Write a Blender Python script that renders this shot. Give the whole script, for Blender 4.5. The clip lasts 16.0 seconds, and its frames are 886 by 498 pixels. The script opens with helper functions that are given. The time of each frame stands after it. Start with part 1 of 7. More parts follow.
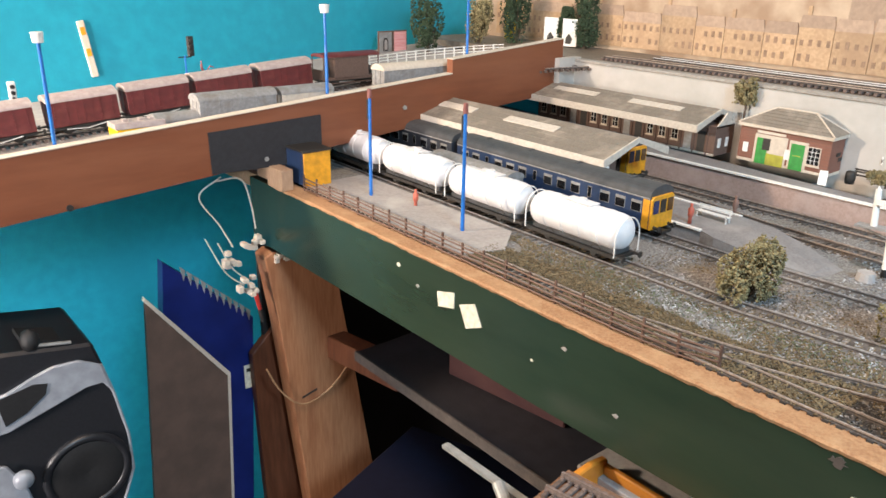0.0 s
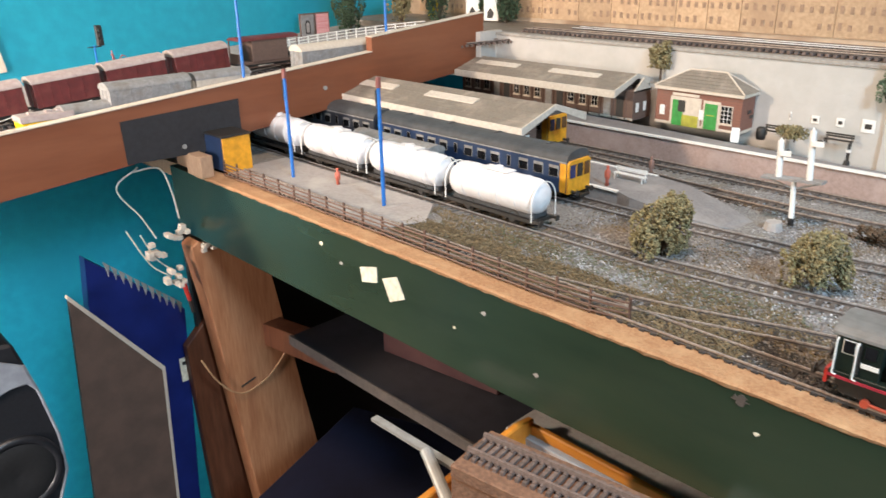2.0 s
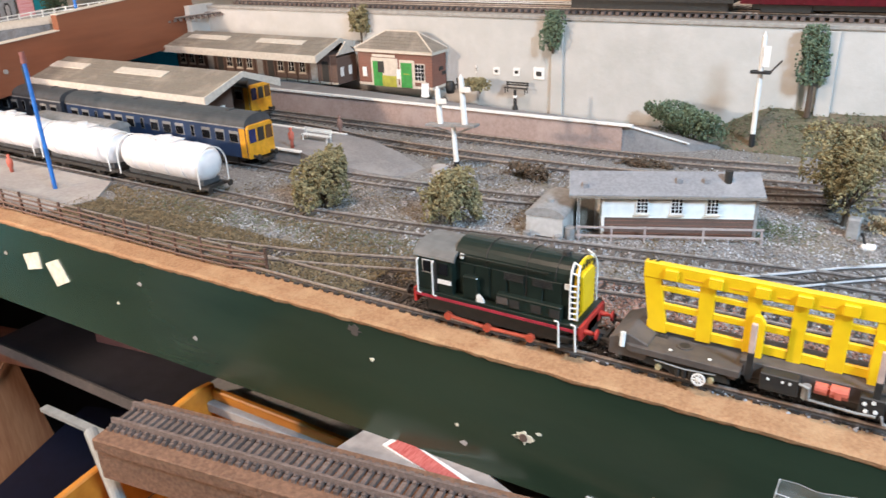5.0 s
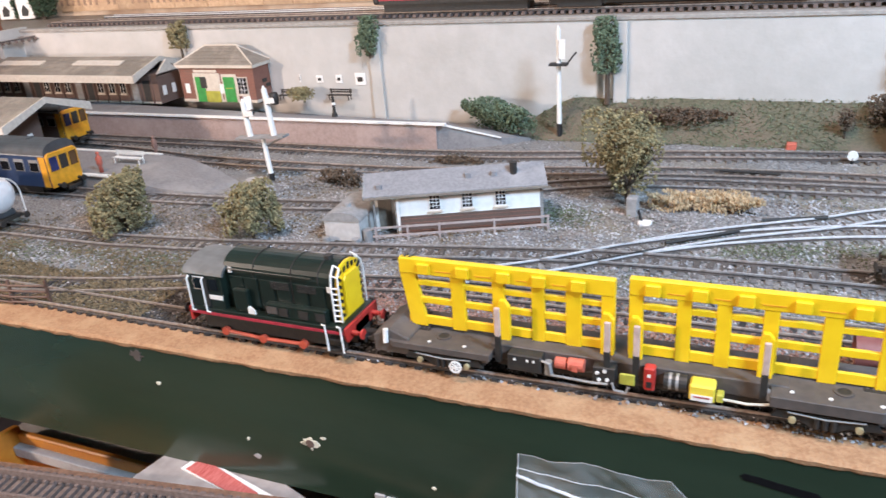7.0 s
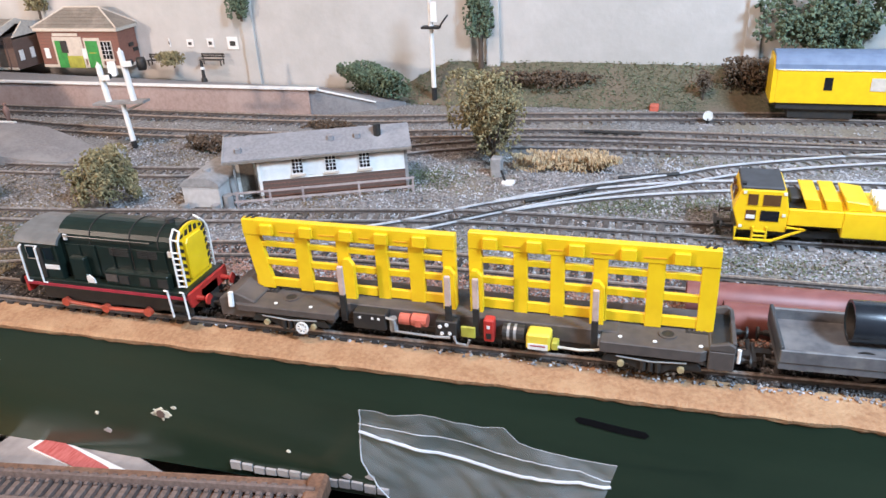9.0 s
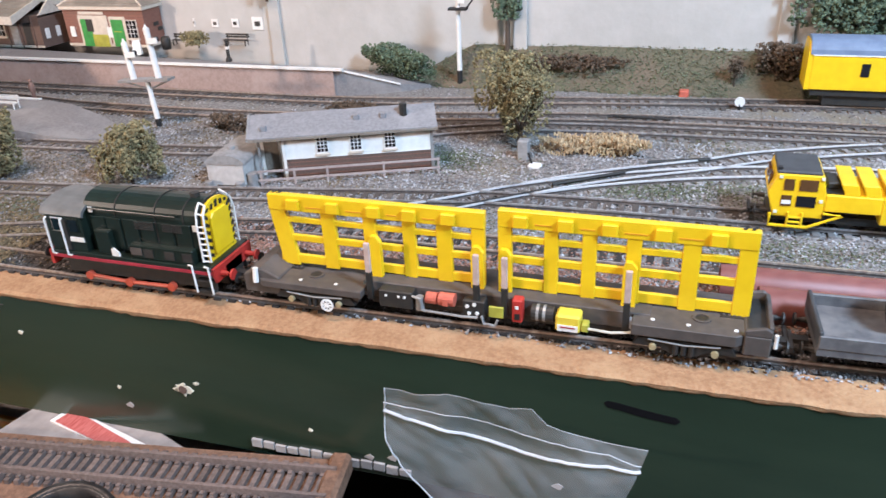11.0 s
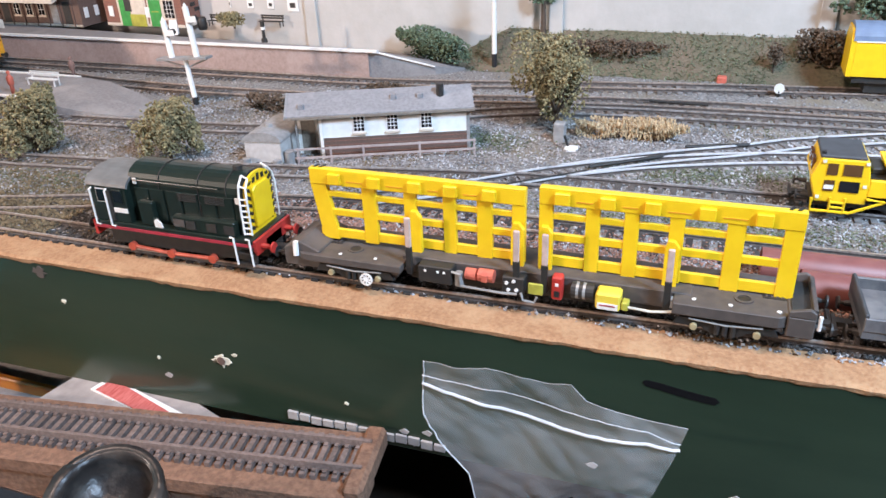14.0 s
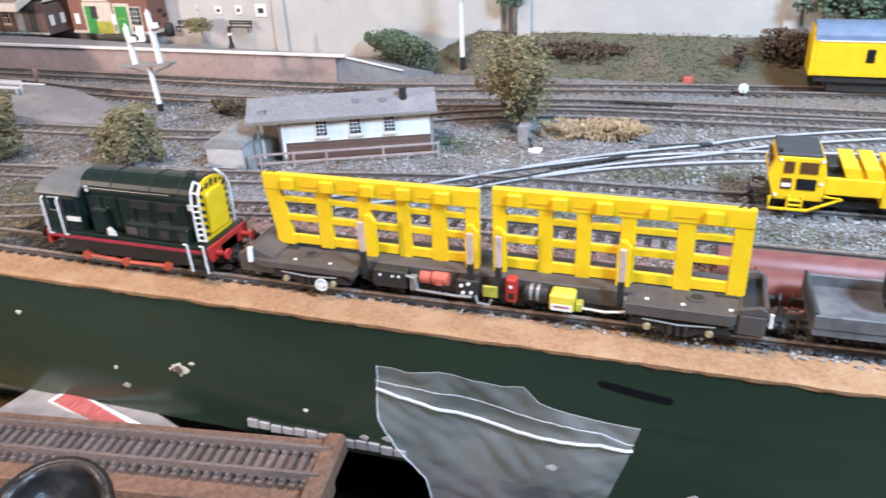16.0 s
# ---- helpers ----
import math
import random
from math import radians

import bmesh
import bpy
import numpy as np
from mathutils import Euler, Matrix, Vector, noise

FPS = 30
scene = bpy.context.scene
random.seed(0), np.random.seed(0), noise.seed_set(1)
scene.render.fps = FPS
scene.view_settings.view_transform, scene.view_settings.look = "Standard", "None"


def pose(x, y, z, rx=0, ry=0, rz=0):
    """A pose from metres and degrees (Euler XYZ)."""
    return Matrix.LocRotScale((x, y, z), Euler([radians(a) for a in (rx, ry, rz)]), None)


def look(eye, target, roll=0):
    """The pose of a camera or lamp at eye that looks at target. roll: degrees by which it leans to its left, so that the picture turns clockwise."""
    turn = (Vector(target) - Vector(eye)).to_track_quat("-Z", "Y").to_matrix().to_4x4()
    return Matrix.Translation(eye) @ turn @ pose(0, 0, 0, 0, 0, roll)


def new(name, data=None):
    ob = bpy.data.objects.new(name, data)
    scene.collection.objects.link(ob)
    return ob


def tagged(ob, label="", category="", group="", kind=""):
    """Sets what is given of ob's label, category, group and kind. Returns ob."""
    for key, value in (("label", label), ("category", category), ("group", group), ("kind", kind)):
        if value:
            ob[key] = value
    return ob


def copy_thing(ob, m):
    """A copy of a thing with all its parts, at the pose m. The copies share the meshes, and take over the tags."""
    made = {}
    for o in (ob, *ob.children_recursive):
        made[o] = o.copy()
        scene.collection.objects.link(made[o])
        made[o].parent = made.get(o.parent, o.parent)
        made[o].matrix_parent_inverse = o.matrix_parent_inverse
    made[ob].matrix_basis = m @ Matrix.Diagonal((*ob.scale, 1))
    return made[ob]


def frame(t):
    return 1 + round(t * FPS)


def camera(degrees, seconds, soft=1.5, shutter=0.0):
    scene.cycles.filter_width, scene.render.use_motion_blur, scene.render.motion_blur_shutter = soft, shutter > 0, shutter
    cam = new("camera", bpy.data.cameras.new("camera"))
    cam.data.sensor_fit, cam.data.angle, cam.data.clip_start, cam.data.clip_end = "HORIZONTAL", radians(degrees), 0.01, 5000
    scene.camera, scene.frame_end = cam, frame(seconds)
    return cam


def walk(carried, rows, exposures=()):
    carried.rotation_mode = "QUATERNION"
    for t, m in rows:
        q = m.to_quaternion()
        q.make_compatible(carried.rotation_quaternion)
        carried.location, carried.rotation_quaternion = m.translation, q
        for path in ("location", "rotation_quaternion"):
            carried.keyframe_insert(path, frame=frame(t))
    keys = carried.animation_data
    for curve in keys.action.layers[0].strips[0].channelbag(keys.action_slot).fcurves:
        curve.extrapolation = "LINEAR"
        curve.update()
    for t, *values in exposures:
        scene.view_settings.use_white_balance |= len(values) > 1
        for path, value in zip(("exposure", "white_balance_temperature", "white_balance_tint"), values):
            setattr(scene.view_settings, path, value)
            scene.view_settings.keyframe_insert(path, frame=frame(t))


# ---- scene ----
cam = camera(60.20, 16.0, 1.5, 0.35)


def view(x, y, z, yaw, pitch, roll):
    """Eye in metres; yaw to the left from +y, pitch up, roll, in degrees."""
    return pose(x, y, z, 90 + pitch, 0, yaw) @ pose(0, 0, 0, 0, 0, roll)


PATH = [
    (0.0, view(0.0148, -0.3751, 0.2351, 50.27, -20.61, 1.10)),
    (0.5, view(0.0135, -0.3804, 0.2383, 51.63, -20.54, 0.76)),
    (1.0, view(0.0107, -0.3813, 0.2378, 51.83, -20.22, 0.50)),
    (1.5, view(0.0187, -0.3721, 0.2309, 49.33, -20.56, -0.54)),
    (2.0, view(0.0362, -0.3588, 0.2255, 46.45, -21.67, -1.07)),
    (2.5, view(0.0515, -0.3489, 0.2219, 44.23, -22.11, -1.40)),
    (3.0, view(0.0719, -0.3362, 0.2173, 41.63, -22.29, -1.37)),
    (3.5, view(0.0909, -0.3229, 0.2138, 39.14, -22.72, -1.40)),
    (6.0, view(0.1762, -0.2805, 0.2053, 28.35, -23.46, -3.47)),
    (6.5, view(0.1934, -0.2731, 0.2048, 26.38, -23.46, -4.23)),
    (7.0, view(0.2063, -0.2658, 0.2048, 24.64, -23.38, -4.53)),
    (7.5, view(0.2206, -0.2613, 0.1975, 20.87, -25.00, -3.39)),
    (8.0, view(0.2306, -0.2567, 0.1960, 18.99, -25.60, -3.13)),
    (10.5, view(0.2368, -0.2564, 0.1925, 17.00, -26.15, -3.02)),
    (11.0, view(0.2294, -0.2548, 0.1883, 18.97, -26.51, -2.68)),
    (11.5, view(0.2238, -0.2531, 0.1867, 20.09, -26.86, -2.25)),
    (12.0, view(0.2219, -0.2511, 0.1842, 20.22, -27.28, -2.33)),
    (12.5, view(0.2231, -0.2534, 0.1843, 20.38, -27.24, -2.50)),
    (13.0, view(0.2233, -0.2577, 0.1855, 20.47, -27.04, -2.46)),
    (13.5, view(0.2237, -0.2601, 0.1857, 20.52, -26.88, -2.38)),
    (14.0, view(0.2230, -0.2610, 0.1836, 20.88, -27.19, -2.37)),
    (14.5, view(0.2185, -0.2597, 0.1828, 21.97, -27.44, -2.33)),
    (15.0, view(0.2162, -0.2604, 0.1843, 22.50, -27.21, -2.21)),
    (15.5, view(0.2181, -0.2620, 0.1837, 22.71, -27.15, -2.41)),
    (16.0, view(0.2355, -0.2545, 0.1813, 19.69, -26.89, -2.74)),
]
walk(cam, PATH, ((0.0, 0.0, 6550, 18), (3.5, 0.0, 6550, 19), (7.0, -0.06, 6250, 26), (11.0, -0.12, 6250, 27), (13.0, -0.06, 6250, 27), (16.0, 0.04, 6100, 26)))

# ---- world and lamps: a closed hobby room with warm lamps over the station end, a cool strip over the yard and an added low fill ----
world = bpy.data.worlds.new("room_light")
scene.world = world
world.use_nodes = True
world.node_tree.nodes["Background"].inputs[0].default_value = (1.0, 0.93, 0.86, 1)
world.node_tree.nodes["Background"].inputs[1].default_value = 0.19


def area_lamp(name, eye, target, size, watts, colour):
    data = bpy.data.lights.new(name, "AREA")
    data.shape, data.size, data.energy, data.color = "DISK", size, watts, colour
    ob = new(name, data)
    ob.matrix_world = look(eye, target)
    return ob


area_lamp("warm_wall_lamp", (-0.98, -0.86, 0.36), (-0.6, 0.1, 0.0), 0.08, 16, (1.0, 0.83, 0.62))
area_lamp("ceiling_lamp", (-0.12, -0.32, 1.30), (-0.15, 0.2, 0.0), 0.30, 17, (1.0, 0.78, 0.57))
area_lamp("cool_strip_lamp", (1.00, -0.42, 0.92), (0.42, 0.24, 0.0), 0.30, 18, (0.55, 0.83, 1.0)).data.spread = radians(125)
# unseen fill lamp added to brighten the wall and boards below the bridge
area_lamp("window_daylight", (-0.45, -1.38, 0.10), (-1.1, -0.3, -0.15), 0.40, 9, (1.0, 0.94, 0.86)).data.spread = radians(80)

# ---- materials ----
MM = 0.001


def material(name, colour, rough=0.6, metal=0.0, second=None, grain=400.0, mix=0.5, stain=None, stain_size=25.0,
             bump=0.0, bump_size=900.0, stretch=(1, 1, 1), spec=0.5, per_piece=0.0):
    """Base colour varied at two scales, with fine relief. Sizes are waves per metre."""
    m = bpy.data.materials.new(name)
    m.use_nodes = True
    nt = m.node_tree
    n, l = nt.nodes, nt.links
    p = n["Principled BSDF"]
    p.inputs["Roughness"].default_value = rough
    p.inputs["Metallic"].default_value = metal
    p.inputs["Specular IOR Level"].default_value = spec
    co = n.new("ShaderNodeTexCoord")
    mp = n.new("ShaderNodeMapping")
    mp.inputs["Scale"].default_value = stretch
    l.new(co.outputs["Object"], mp.inputs[0])
    second = second or tuple(c * 0.72 for c in colour)
    fine = n.new("ShaderNodeTexNoise")
    fine.inputs["Scale"].default_value, fine.inputs["Detail"].default_value = grain, 4
    l.new(mp.outputs[0], fine.inputs["Vector"])
    ramp = n.new("ShaderNodeValToRGB")
    ramp.color_ramp.elements[0].position, ramp.color_ramp.elements[1].position = 0.5 - 0.3 * mix, 0.5 + 0.3 * mix
    ramp.color_ramp.elements[0].color = (*second, 1)
    ramp.color_ramp.elements[1].color = (*colour, 1)
    l.new(fine.outputs[0], ramp.inputs[0])
    out = ramp.outputs[0]
    if stain:
        broad = n.new("ShaderNodeTexNoise")
        broad.inputs["Scale"].default_value, broad.inputs["Detail"].default_value = stain_size, 6
        broad.inputs["Roughness"].default_value = 0.65
        l.new(mp.outputs[0], broad.inputs["Vector"])
        r2 = n.new("ShaderNodeValToRGB")
        r2.color_ramp.elements[0].position, r2.color_ramp.elements[1].position = 0.48, 0.68
        l.new(broad.outputs[0], r2.inputs[0])
        mx = n.new("ShaderNodeMix")
        mx.data_type = "RGBA"
        l.new(r2.outputs[0], mx.inputs[0])
        l.new(out, mx.inputs[6])
        mx.inputs[7].default_value = (*stain, 1)
        out = mx.outputs[2]
    if per_piece:
        info = n.new("ShaderNodeObjectInfo")
        geo = n.new("ShaderNodeNewGeometry")
        add = n.new("ShaderNodeMath")
        l.new(info.outputs["Random"], add.inputs[0])
        l.new(geo.outputs["Random Per Island"], add.inputs[1])
        wrap = n.new("ShaderNodeMath")
        wrap.operation = "FRACT"
        l.new(add.outputs[0], wrap.inputs[0])
        rng = n.new("ShaderNodeMapRange")
        rng.inputs[3].default_value, rng.inputs[4].default_value = 1 - per_piece, 1 + per_piece
        l.new(wrap.outputs[0], rng.inputs[0])
        hsv = n.new("ShaderNodeHueSaturation")
        l.new(rng.outputs[0], hsv.inputs["Value"])
        l.new(out, hsv.inputs["Color"])
        out = hsv.outputs[0]
    l.new(out, p.inputs["Base Color"])
    if bump:
        bn = n.new("ShaderNodeTexNoise")
        bn.inputs["Scale"].default_value, bn.inputs["Detail"].default_value = bump_size, 3
        l.new(mp.outputs[0], bn.inputs["Vector"])
        b = n.new("ShaderNodeBump")
        b.inputs["Strength"].default_value, b.inputs["Distance"].default_value = bump, 0.0008
        l.new(bn.outputs[0], b.inputs["Height"])
        l.new(b.outputs[0], p.inputs["Normal"])
    return m


TEAL = material("teal_wall_paint", (0.0, 0.30, 0.42), 0.55, second=(0.0, 0.26, 0.37), grain=60, stain=(0.0, 0.24, 0.34), stain_size=4, bump=0.25, bump_size=250)
BROWN = material("brown_painted_board", (0.20, 0.062, 0.026), 0.5, second=(0.165, 0.05, 0.021), grain=90, stain=(0.23, 0.082, 0.038), stain_size=12, bump=0.15, bump_size=300, stretch=(1, 0.15, 1))
GREEN = material("dark_green_gloss_paint", (0.023, 0.041, 0.026), 0.24, second=(0.018, 0.033, 0.021), grain=40, stain=(0.029, 0.047, 0.029), stain_size=9, bump=0.12, bump_size=160, stretch=(0.25, 1, 1))
TAN = material("bare_chipboard_edge", (0.40, 0.225, 0.115), 0.85, second=(0.30, 0.155, 0.075), grain=500, stain=(0.45, 0.28, 0.15), stain_size=40, bump=0.8, bump_size=700)
BALLAST = material("grey_ballast", (0.30, 0.29, 0.28), 0.95, second=(0.10, 0.095, 0.09), grain=600, stain=(0.20, 0.17, 0.12), stain_size=14, bump=1.0, bump_size=500)
STONE = material("ballast_chips", (0.40, 0.40, 0.40), 0.9, second=(0.20, 0.195, 0.19), grain=300, per_piece=0.45)
PLASTER = material("grey_retaining_wall", (0.52, 0.50, 0.47), 0.85, second=(0.47, 0.455, 0.425), grain=50, stain=(0.42, 0.405, 0.375), stain_size=7, bump=0.4, bump_size=200)
# timber taken dark for the shade below the layout
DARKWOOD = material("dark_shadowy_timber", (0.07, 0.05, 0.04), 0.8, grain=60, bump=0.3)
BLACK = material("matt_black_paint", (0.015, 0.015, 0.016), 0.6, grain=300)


# ---- building helpers: sizes and places in millimetres ----
def bm_new():
    return bmesh.new()


def box(bm, x0, x1, y0, y1, z0, z1, m=None):
    """A box between two corners; m turns or moves it."""
    v = [Vector((x, y, z)) for x in (x0, x1) for y in (y0, y1) for z in (z0, z1)]
    if m is not None:
        v = [m @ p for p in v]
    v = [bm.verts.new(p * MM) for p in v]
    for a, b, c, d in ((0, 1, 3, 2), (4, 6, 7, 5), (0, 4, 5, 1), (2, 3, 7, 6), (0, 2, 6, 4), (1, 5, 7, 3)):
        bm.faces.new((v[a], v[b], v[c], v[d]))
    return bm


def prism(bm, outline, a, b, axis="y", m=None):
    """An outline in the two other axes (x,z for y; y,z for x; x,y for z), drawn out from a to b."""
    def at(p, q, s):
        r = {"y": (p, s, q), "x": (s, p, q), "z": (p, q, s)}[axis]
        return Vector(r) if m is None else m @ Vector(r)
    one = [bm.verts.new(at(p, q, a) * MM) for p, q in outline]
    two = [bm.verts.new(at(p, q, b) * MM) for p, q in outline]
    n = len(outline)
    bm.faces.new(one)
    bm.faces.new(list(reversed(two)))
    for i in range(n):
        bm.faces.new((one[i], two[i], two[(i + 1) % n], one[(i + 1) % n]))
    return bm


def rod(bm, p0, p1, r0, r1=None, seg=8):
    """A round bar from p0 to p1."""
    r1 = r0 if r1 is None else r1
    p0, p1 = Vector(p0), Vector(p1)
    d = p1 - p0
    q = d.to_track_quat("Z", "Y")
    rings = []
    for p, r in ((p0, r0), (p1, r1)):
        rings.append([bm.verts.new((p + q @ Vector((r * math.cos(2 * math.pi * k / seg), r * math.sin(2 * math.pi * k / seg), 0))) * MM) for k in range(seg)])
    for k in range(seg):
        bm.faces.new((rings[0][k], rings[0][(k + 1) % seg], rings[1][(k + 1) % seg], rings[1][k]))
    bm.faces.new(list(reversed(rings[0])))
    bm.faces.new(rings[1])
    return bm


def wire(bm, pts, r, seg=6):
    """One round bar bent through a row of points."""
    p = [Vector(q) for q in pts]
    rings = []
    for i, c in enumerate(p):
        d = (p[min(i + 1, len(p) - 1)] - p[max(i - 1, 0)]).normalized()
        q = d.to_track_quat("Z", "Y")
        if rings:
            q = turn.rotation_difference(d).to_matrix() @ frame_
        else:
            q = q.to_matrix()
        turn, frame_ = d, q
        rings.append([bm.verts.new((c + q @ Vector((r * math.cos(math.tau * k / seg), r * math.sin(math.tau * k / seg), 0))) * MM) for k in range(seg)])
    for one, two in zip(rings, rings[1:]):
        for k in range(seg):
            bm.faces.new((one[k], one[(k + 1) % seg], two[(k + 1) % seg], two[k]))
    bm.faces.new(list(reversed(rings[0])))
    bm.faces.new(rings[-1])
    return bm


def lathe(bm, profile, seg=20, m=None, lo=0.0, hi=2 * math.pi):
    """Turns (radius, along) pairs about the local x axis."""
    rows = []
    full = hi - lo > 6.28
    count = seg if full else seg + 1
    for r, s in profile:
        ring = []
        for k in range(count):
            a = lo + (hi - lo) * k / seg
            p = Vector((s, r * math.cos(a), r * math.sin(a)))
            ring.append(bm.verts.new((p if m is None else m @ p) * MM))
        rows.append(ring)
    for one, two in zip(rows, rows[1:]):
        for k in range(count if full else count - 1):
            j = (k + 1) % count
            bm.faces.new((one[k], one[j], two[j], two[k]))
    return bm


def finish(bm, bevel=0.0, smooth=False):
    bmesh.ops.recalc_face_normals(bm, faces=bm.faces)
    if bevel:
        bmesh.ops.bevel(bm, geom=list(bm.edges), offset=bevel * MM, segments=1, affect="EDGES", clamp_overlap=True)
    if smooth:
        for f in bm.faces:
            f.smooth = True
    return bm


def part(name, bm, mat, parent=None, label="", bevel=0.0, smooth=False):
    """Links a bmesh as one mesh object, under a thing or a part."""
    finish(bm, bevel, smooth)
    me = bpy.data.meshes.new(name)
    bm.to_mesh(me)
    bm.free()
    me.materials.append(mat)
    ob = new(name, me)
    if parent is not None:
        ob.parent = parent
    if label:
        tagged(ob, label)
    return ob


def thing(name, label, category, x=0, y=0, z=0, turn=0, group="", kind="", rx=0, ry=0):
    """An empty at a thing's base, which carries its parts."""
    ob = new(name)
    ob.empty_display_size = 0.01
    ob.matrix_world = pose(x * MM, y * MM, z * MM, rx, ry, turn)
    return tagged(ob, label, category, group, kind)


def setting(name, bm, mat, label, category, bevel=0.0):
    return tagged(part(name, bm, mat, None, "", bevel), label, category, "", "structure")

# ---- more materials ----
GREY = material("weathered_grey_paint", (0.30, 0.30, 0.30), 0.6, second=(0.22, 0.22, 0.22), grain=250, stain=(0.20, 0.18, 0.16), stain_size=60)
WHITE = material("white_paint", (0.80, 0.79, 0.76), 0.5, second=(0.72, 0.71, 0.68), grain=200)
TANKWHITE = material("bright_white_tank_paint", (0.74, 0.74, 0.75), 0.4, second=(0.66, 0.66, 0.68), grain=120)
YELLOW = material("rail_yellow_plastic", (0.86, 0.56, 0.008), 0.38, second=(0.80, 0.50, 0.006), grain=120, bump=0.06, bump_size=500)
PALEYELLOW = material("pale_yellow_case", (0.80, 0.62, 0.06), 0.45, second=(0.74, 0.56, 0.05), grain=150)
ORANGE = material("warm_yellow_paint", (0.80, 0.36, 0.02), 0.45, grain=150)
RED = material("buffer_beam_red", (0.50, 0.035, 0.025), 0.5, grain=200)
REDLINE = material("red_lining", (0.42, 0.03, 0.05), 0.5, grain=200)
RODRED = material("orange_red_rods", (0.52, 0.08, 0.04), 0.5, grain=200)
LOCO = material("dark_brunswick_green", (0.0095, 0.018, 0.0135), 0.34, second=(0.0075, 0.014, 0.011), grain=150, stain=(0.014, 0.024, 0.018), stain_size=40)
CABROOF = material("silver_grey_cab_roof", (0.34, 0.34, 0.33), 0.42, second=(0.26, 0.26, 0.25), grain=120, metal=0.2)
DECK = material("dark_brown_grey_wagon", (0.085, 0.070, 0.062), 0.6, second=(0.065, 0.055, 0.05), grain=250, stain=(0.11, 0.09, 0.08), stain_size=50)
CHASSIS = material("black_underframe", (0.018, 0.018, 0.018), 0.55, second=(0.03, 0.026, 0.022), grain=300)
BRASS = material("dull_brass_boxes", (0.62, 0.52, 0.30), 0.4, metal=0.4, second=(0.45, 0.36, 0.20), grain=300)
SALMON = material("salmon_red_reservoir", (0.60, 0.14, 0.09), 0.5, grain=300)
STEEL = material("bright_rail_steel", (0.74, 0.75, 0.77), 0.3, metal=0.25, second=(0.62, 0.62, 0.63), grain=300)
RUSTRAIL = material("dull_rusty_rail", (0.42, 0.36, 0.31), 0.4, metal=0.3, second=(0.26, 0.20, 0.17), grain=400)
SLEEPER = material("sleeper_dark_brown", (0.042, 0.036, 0.033), 0.85, second=(0.03, 0.025, 0.022), grain=500, per_piece=0.3)
SLEEPERGREY = material("sleeper_weathered_grey_brown", (0.17, 0.125, 0.108), 0.85, second=(0.11, 0.08, 0.068), grain=500, per_piece=0.25)
BLUE = material("rail_blue_paint", (0.016, 0.040, 0.105), 0.45, second=(0.013, 0.034, 0.088), grain=150)
# darker copy of the rail blue, with the bridge's shade put into it
SHADEDBLUE = material("shaded_blue_grey_coach", (0.030, 0.038, 0.055), 0.5, grain=150)
ROOFBLUE = material("blue_grey_roof", (0.16, 0.22, 0.32), 0.55, second=(0.13, 0.18, 0.27), grain=150)
ROOFDARK = material("dark_grey_coach_roof", (0.060, 0.064, 0.070), 0.6, second=(0.045, 0.048, 0.052), grain=150)
GLASS = material("dark_window_glazing", (0.012, 0.013, 0.016), 0.12, grain=100)
BLUEGLASS = material("blue_cab_window", (0.02, 0.03, 0.12), 0.12, grain=100)
BRICK = material("printed_red_brick", (0.27, 0.12, 0.085), 0.85, second=(0.20, 0.085, 0.06), grain=900, stain=(0.22, 0.11, 0.08), stain_size=30)
BRICKDARK = material("brown_grey_brick", (0.15, 0.095, 0.075), 0.85, second=(0.11, 0.07, 0.055), grain=900)
STONEPALE = material("pale_stone_trim", (0.62, 0.55, 0.46), 0.8, second=(0.54, 0.47, 0.39), grain=300)
FASCIACREAM = material("cream_canopy_board", (0.58, 0.53, 0.46), 0.7, second=(0.48, 0.43, 0.37), grain=300)
SLATE = material("grey_slate_roof", (0.22, 0.19, 0.155), 0.75, second=(0.16, 0.14, 0.115), grain=700, stain=(0.30, 0.26, 0.215), stain_size=35, bump=0.3, bump_size=700)
HUTROOF = material("pale_grey_felt_roof", (0.24, 0.24, 0.25), 0.8, second=(0.19, 0.19, 0.20), grain=500, stain=(0.30, 0.30, 0.31), stain_size=40)
ASPHALT = material("grey_platform_surface", (0.23, 0.22, 0.22), 0.9, second=(0.18, 0.17, 0.17), grain=500, stain=(0.29, 0.28, 0.27), stain_size=18, bump=0.3, bump_size=800)
PLATWALL = material("dusty_pink_platform_wall", (0.38, 0.285, 0.255), 0.9, second=(0.31, 0.23, 0.205), grain=400, stain=(0.42, 0.33, 0.30), stain_size=20)
DOORGREEN = material("bright_green_door", (0.03, 0.30, 0.055), 0.5, grain=200)
OLIVEGREEN = material("yellow_green_panel", (0.42, 0.40, 0.05), 0.6, grain=200)
POSTBLUE = material("bright_blue_post", (0.01, 0.16, 0.55), 0.4, grain=200)
FENCEBROWN = material("brown_plastic_fence", (0.15, 0.085, 0.06), 0.6, second=(0.11, 0.06, 0.045), grain=300, per_piece=0.2)
MAROON = material("maroon_van_side", (0.13, 0.022, 0.022), 0.55, second=(0.10, 0.018, 0.018), grain=150, stain=(0.16, 0.04, 0.035), stain_size=40)
VANROOF = material("pinkish_grey_van_roof", (0.42, 0.36, 0.34), 0.65, second=(0.34, 0.28, 0.27), grain=200)
COACHMAROON = material("crimson_maroon_coach", (0.10, 0.008, 0.014), 0.3, grain=200)
LEAF = material("olive_foliage_scatter", (0.29, 0.245, 0.13), 0.9, second=(0.17, 0.145, 0.07), grain=200, per_piece=0.45)
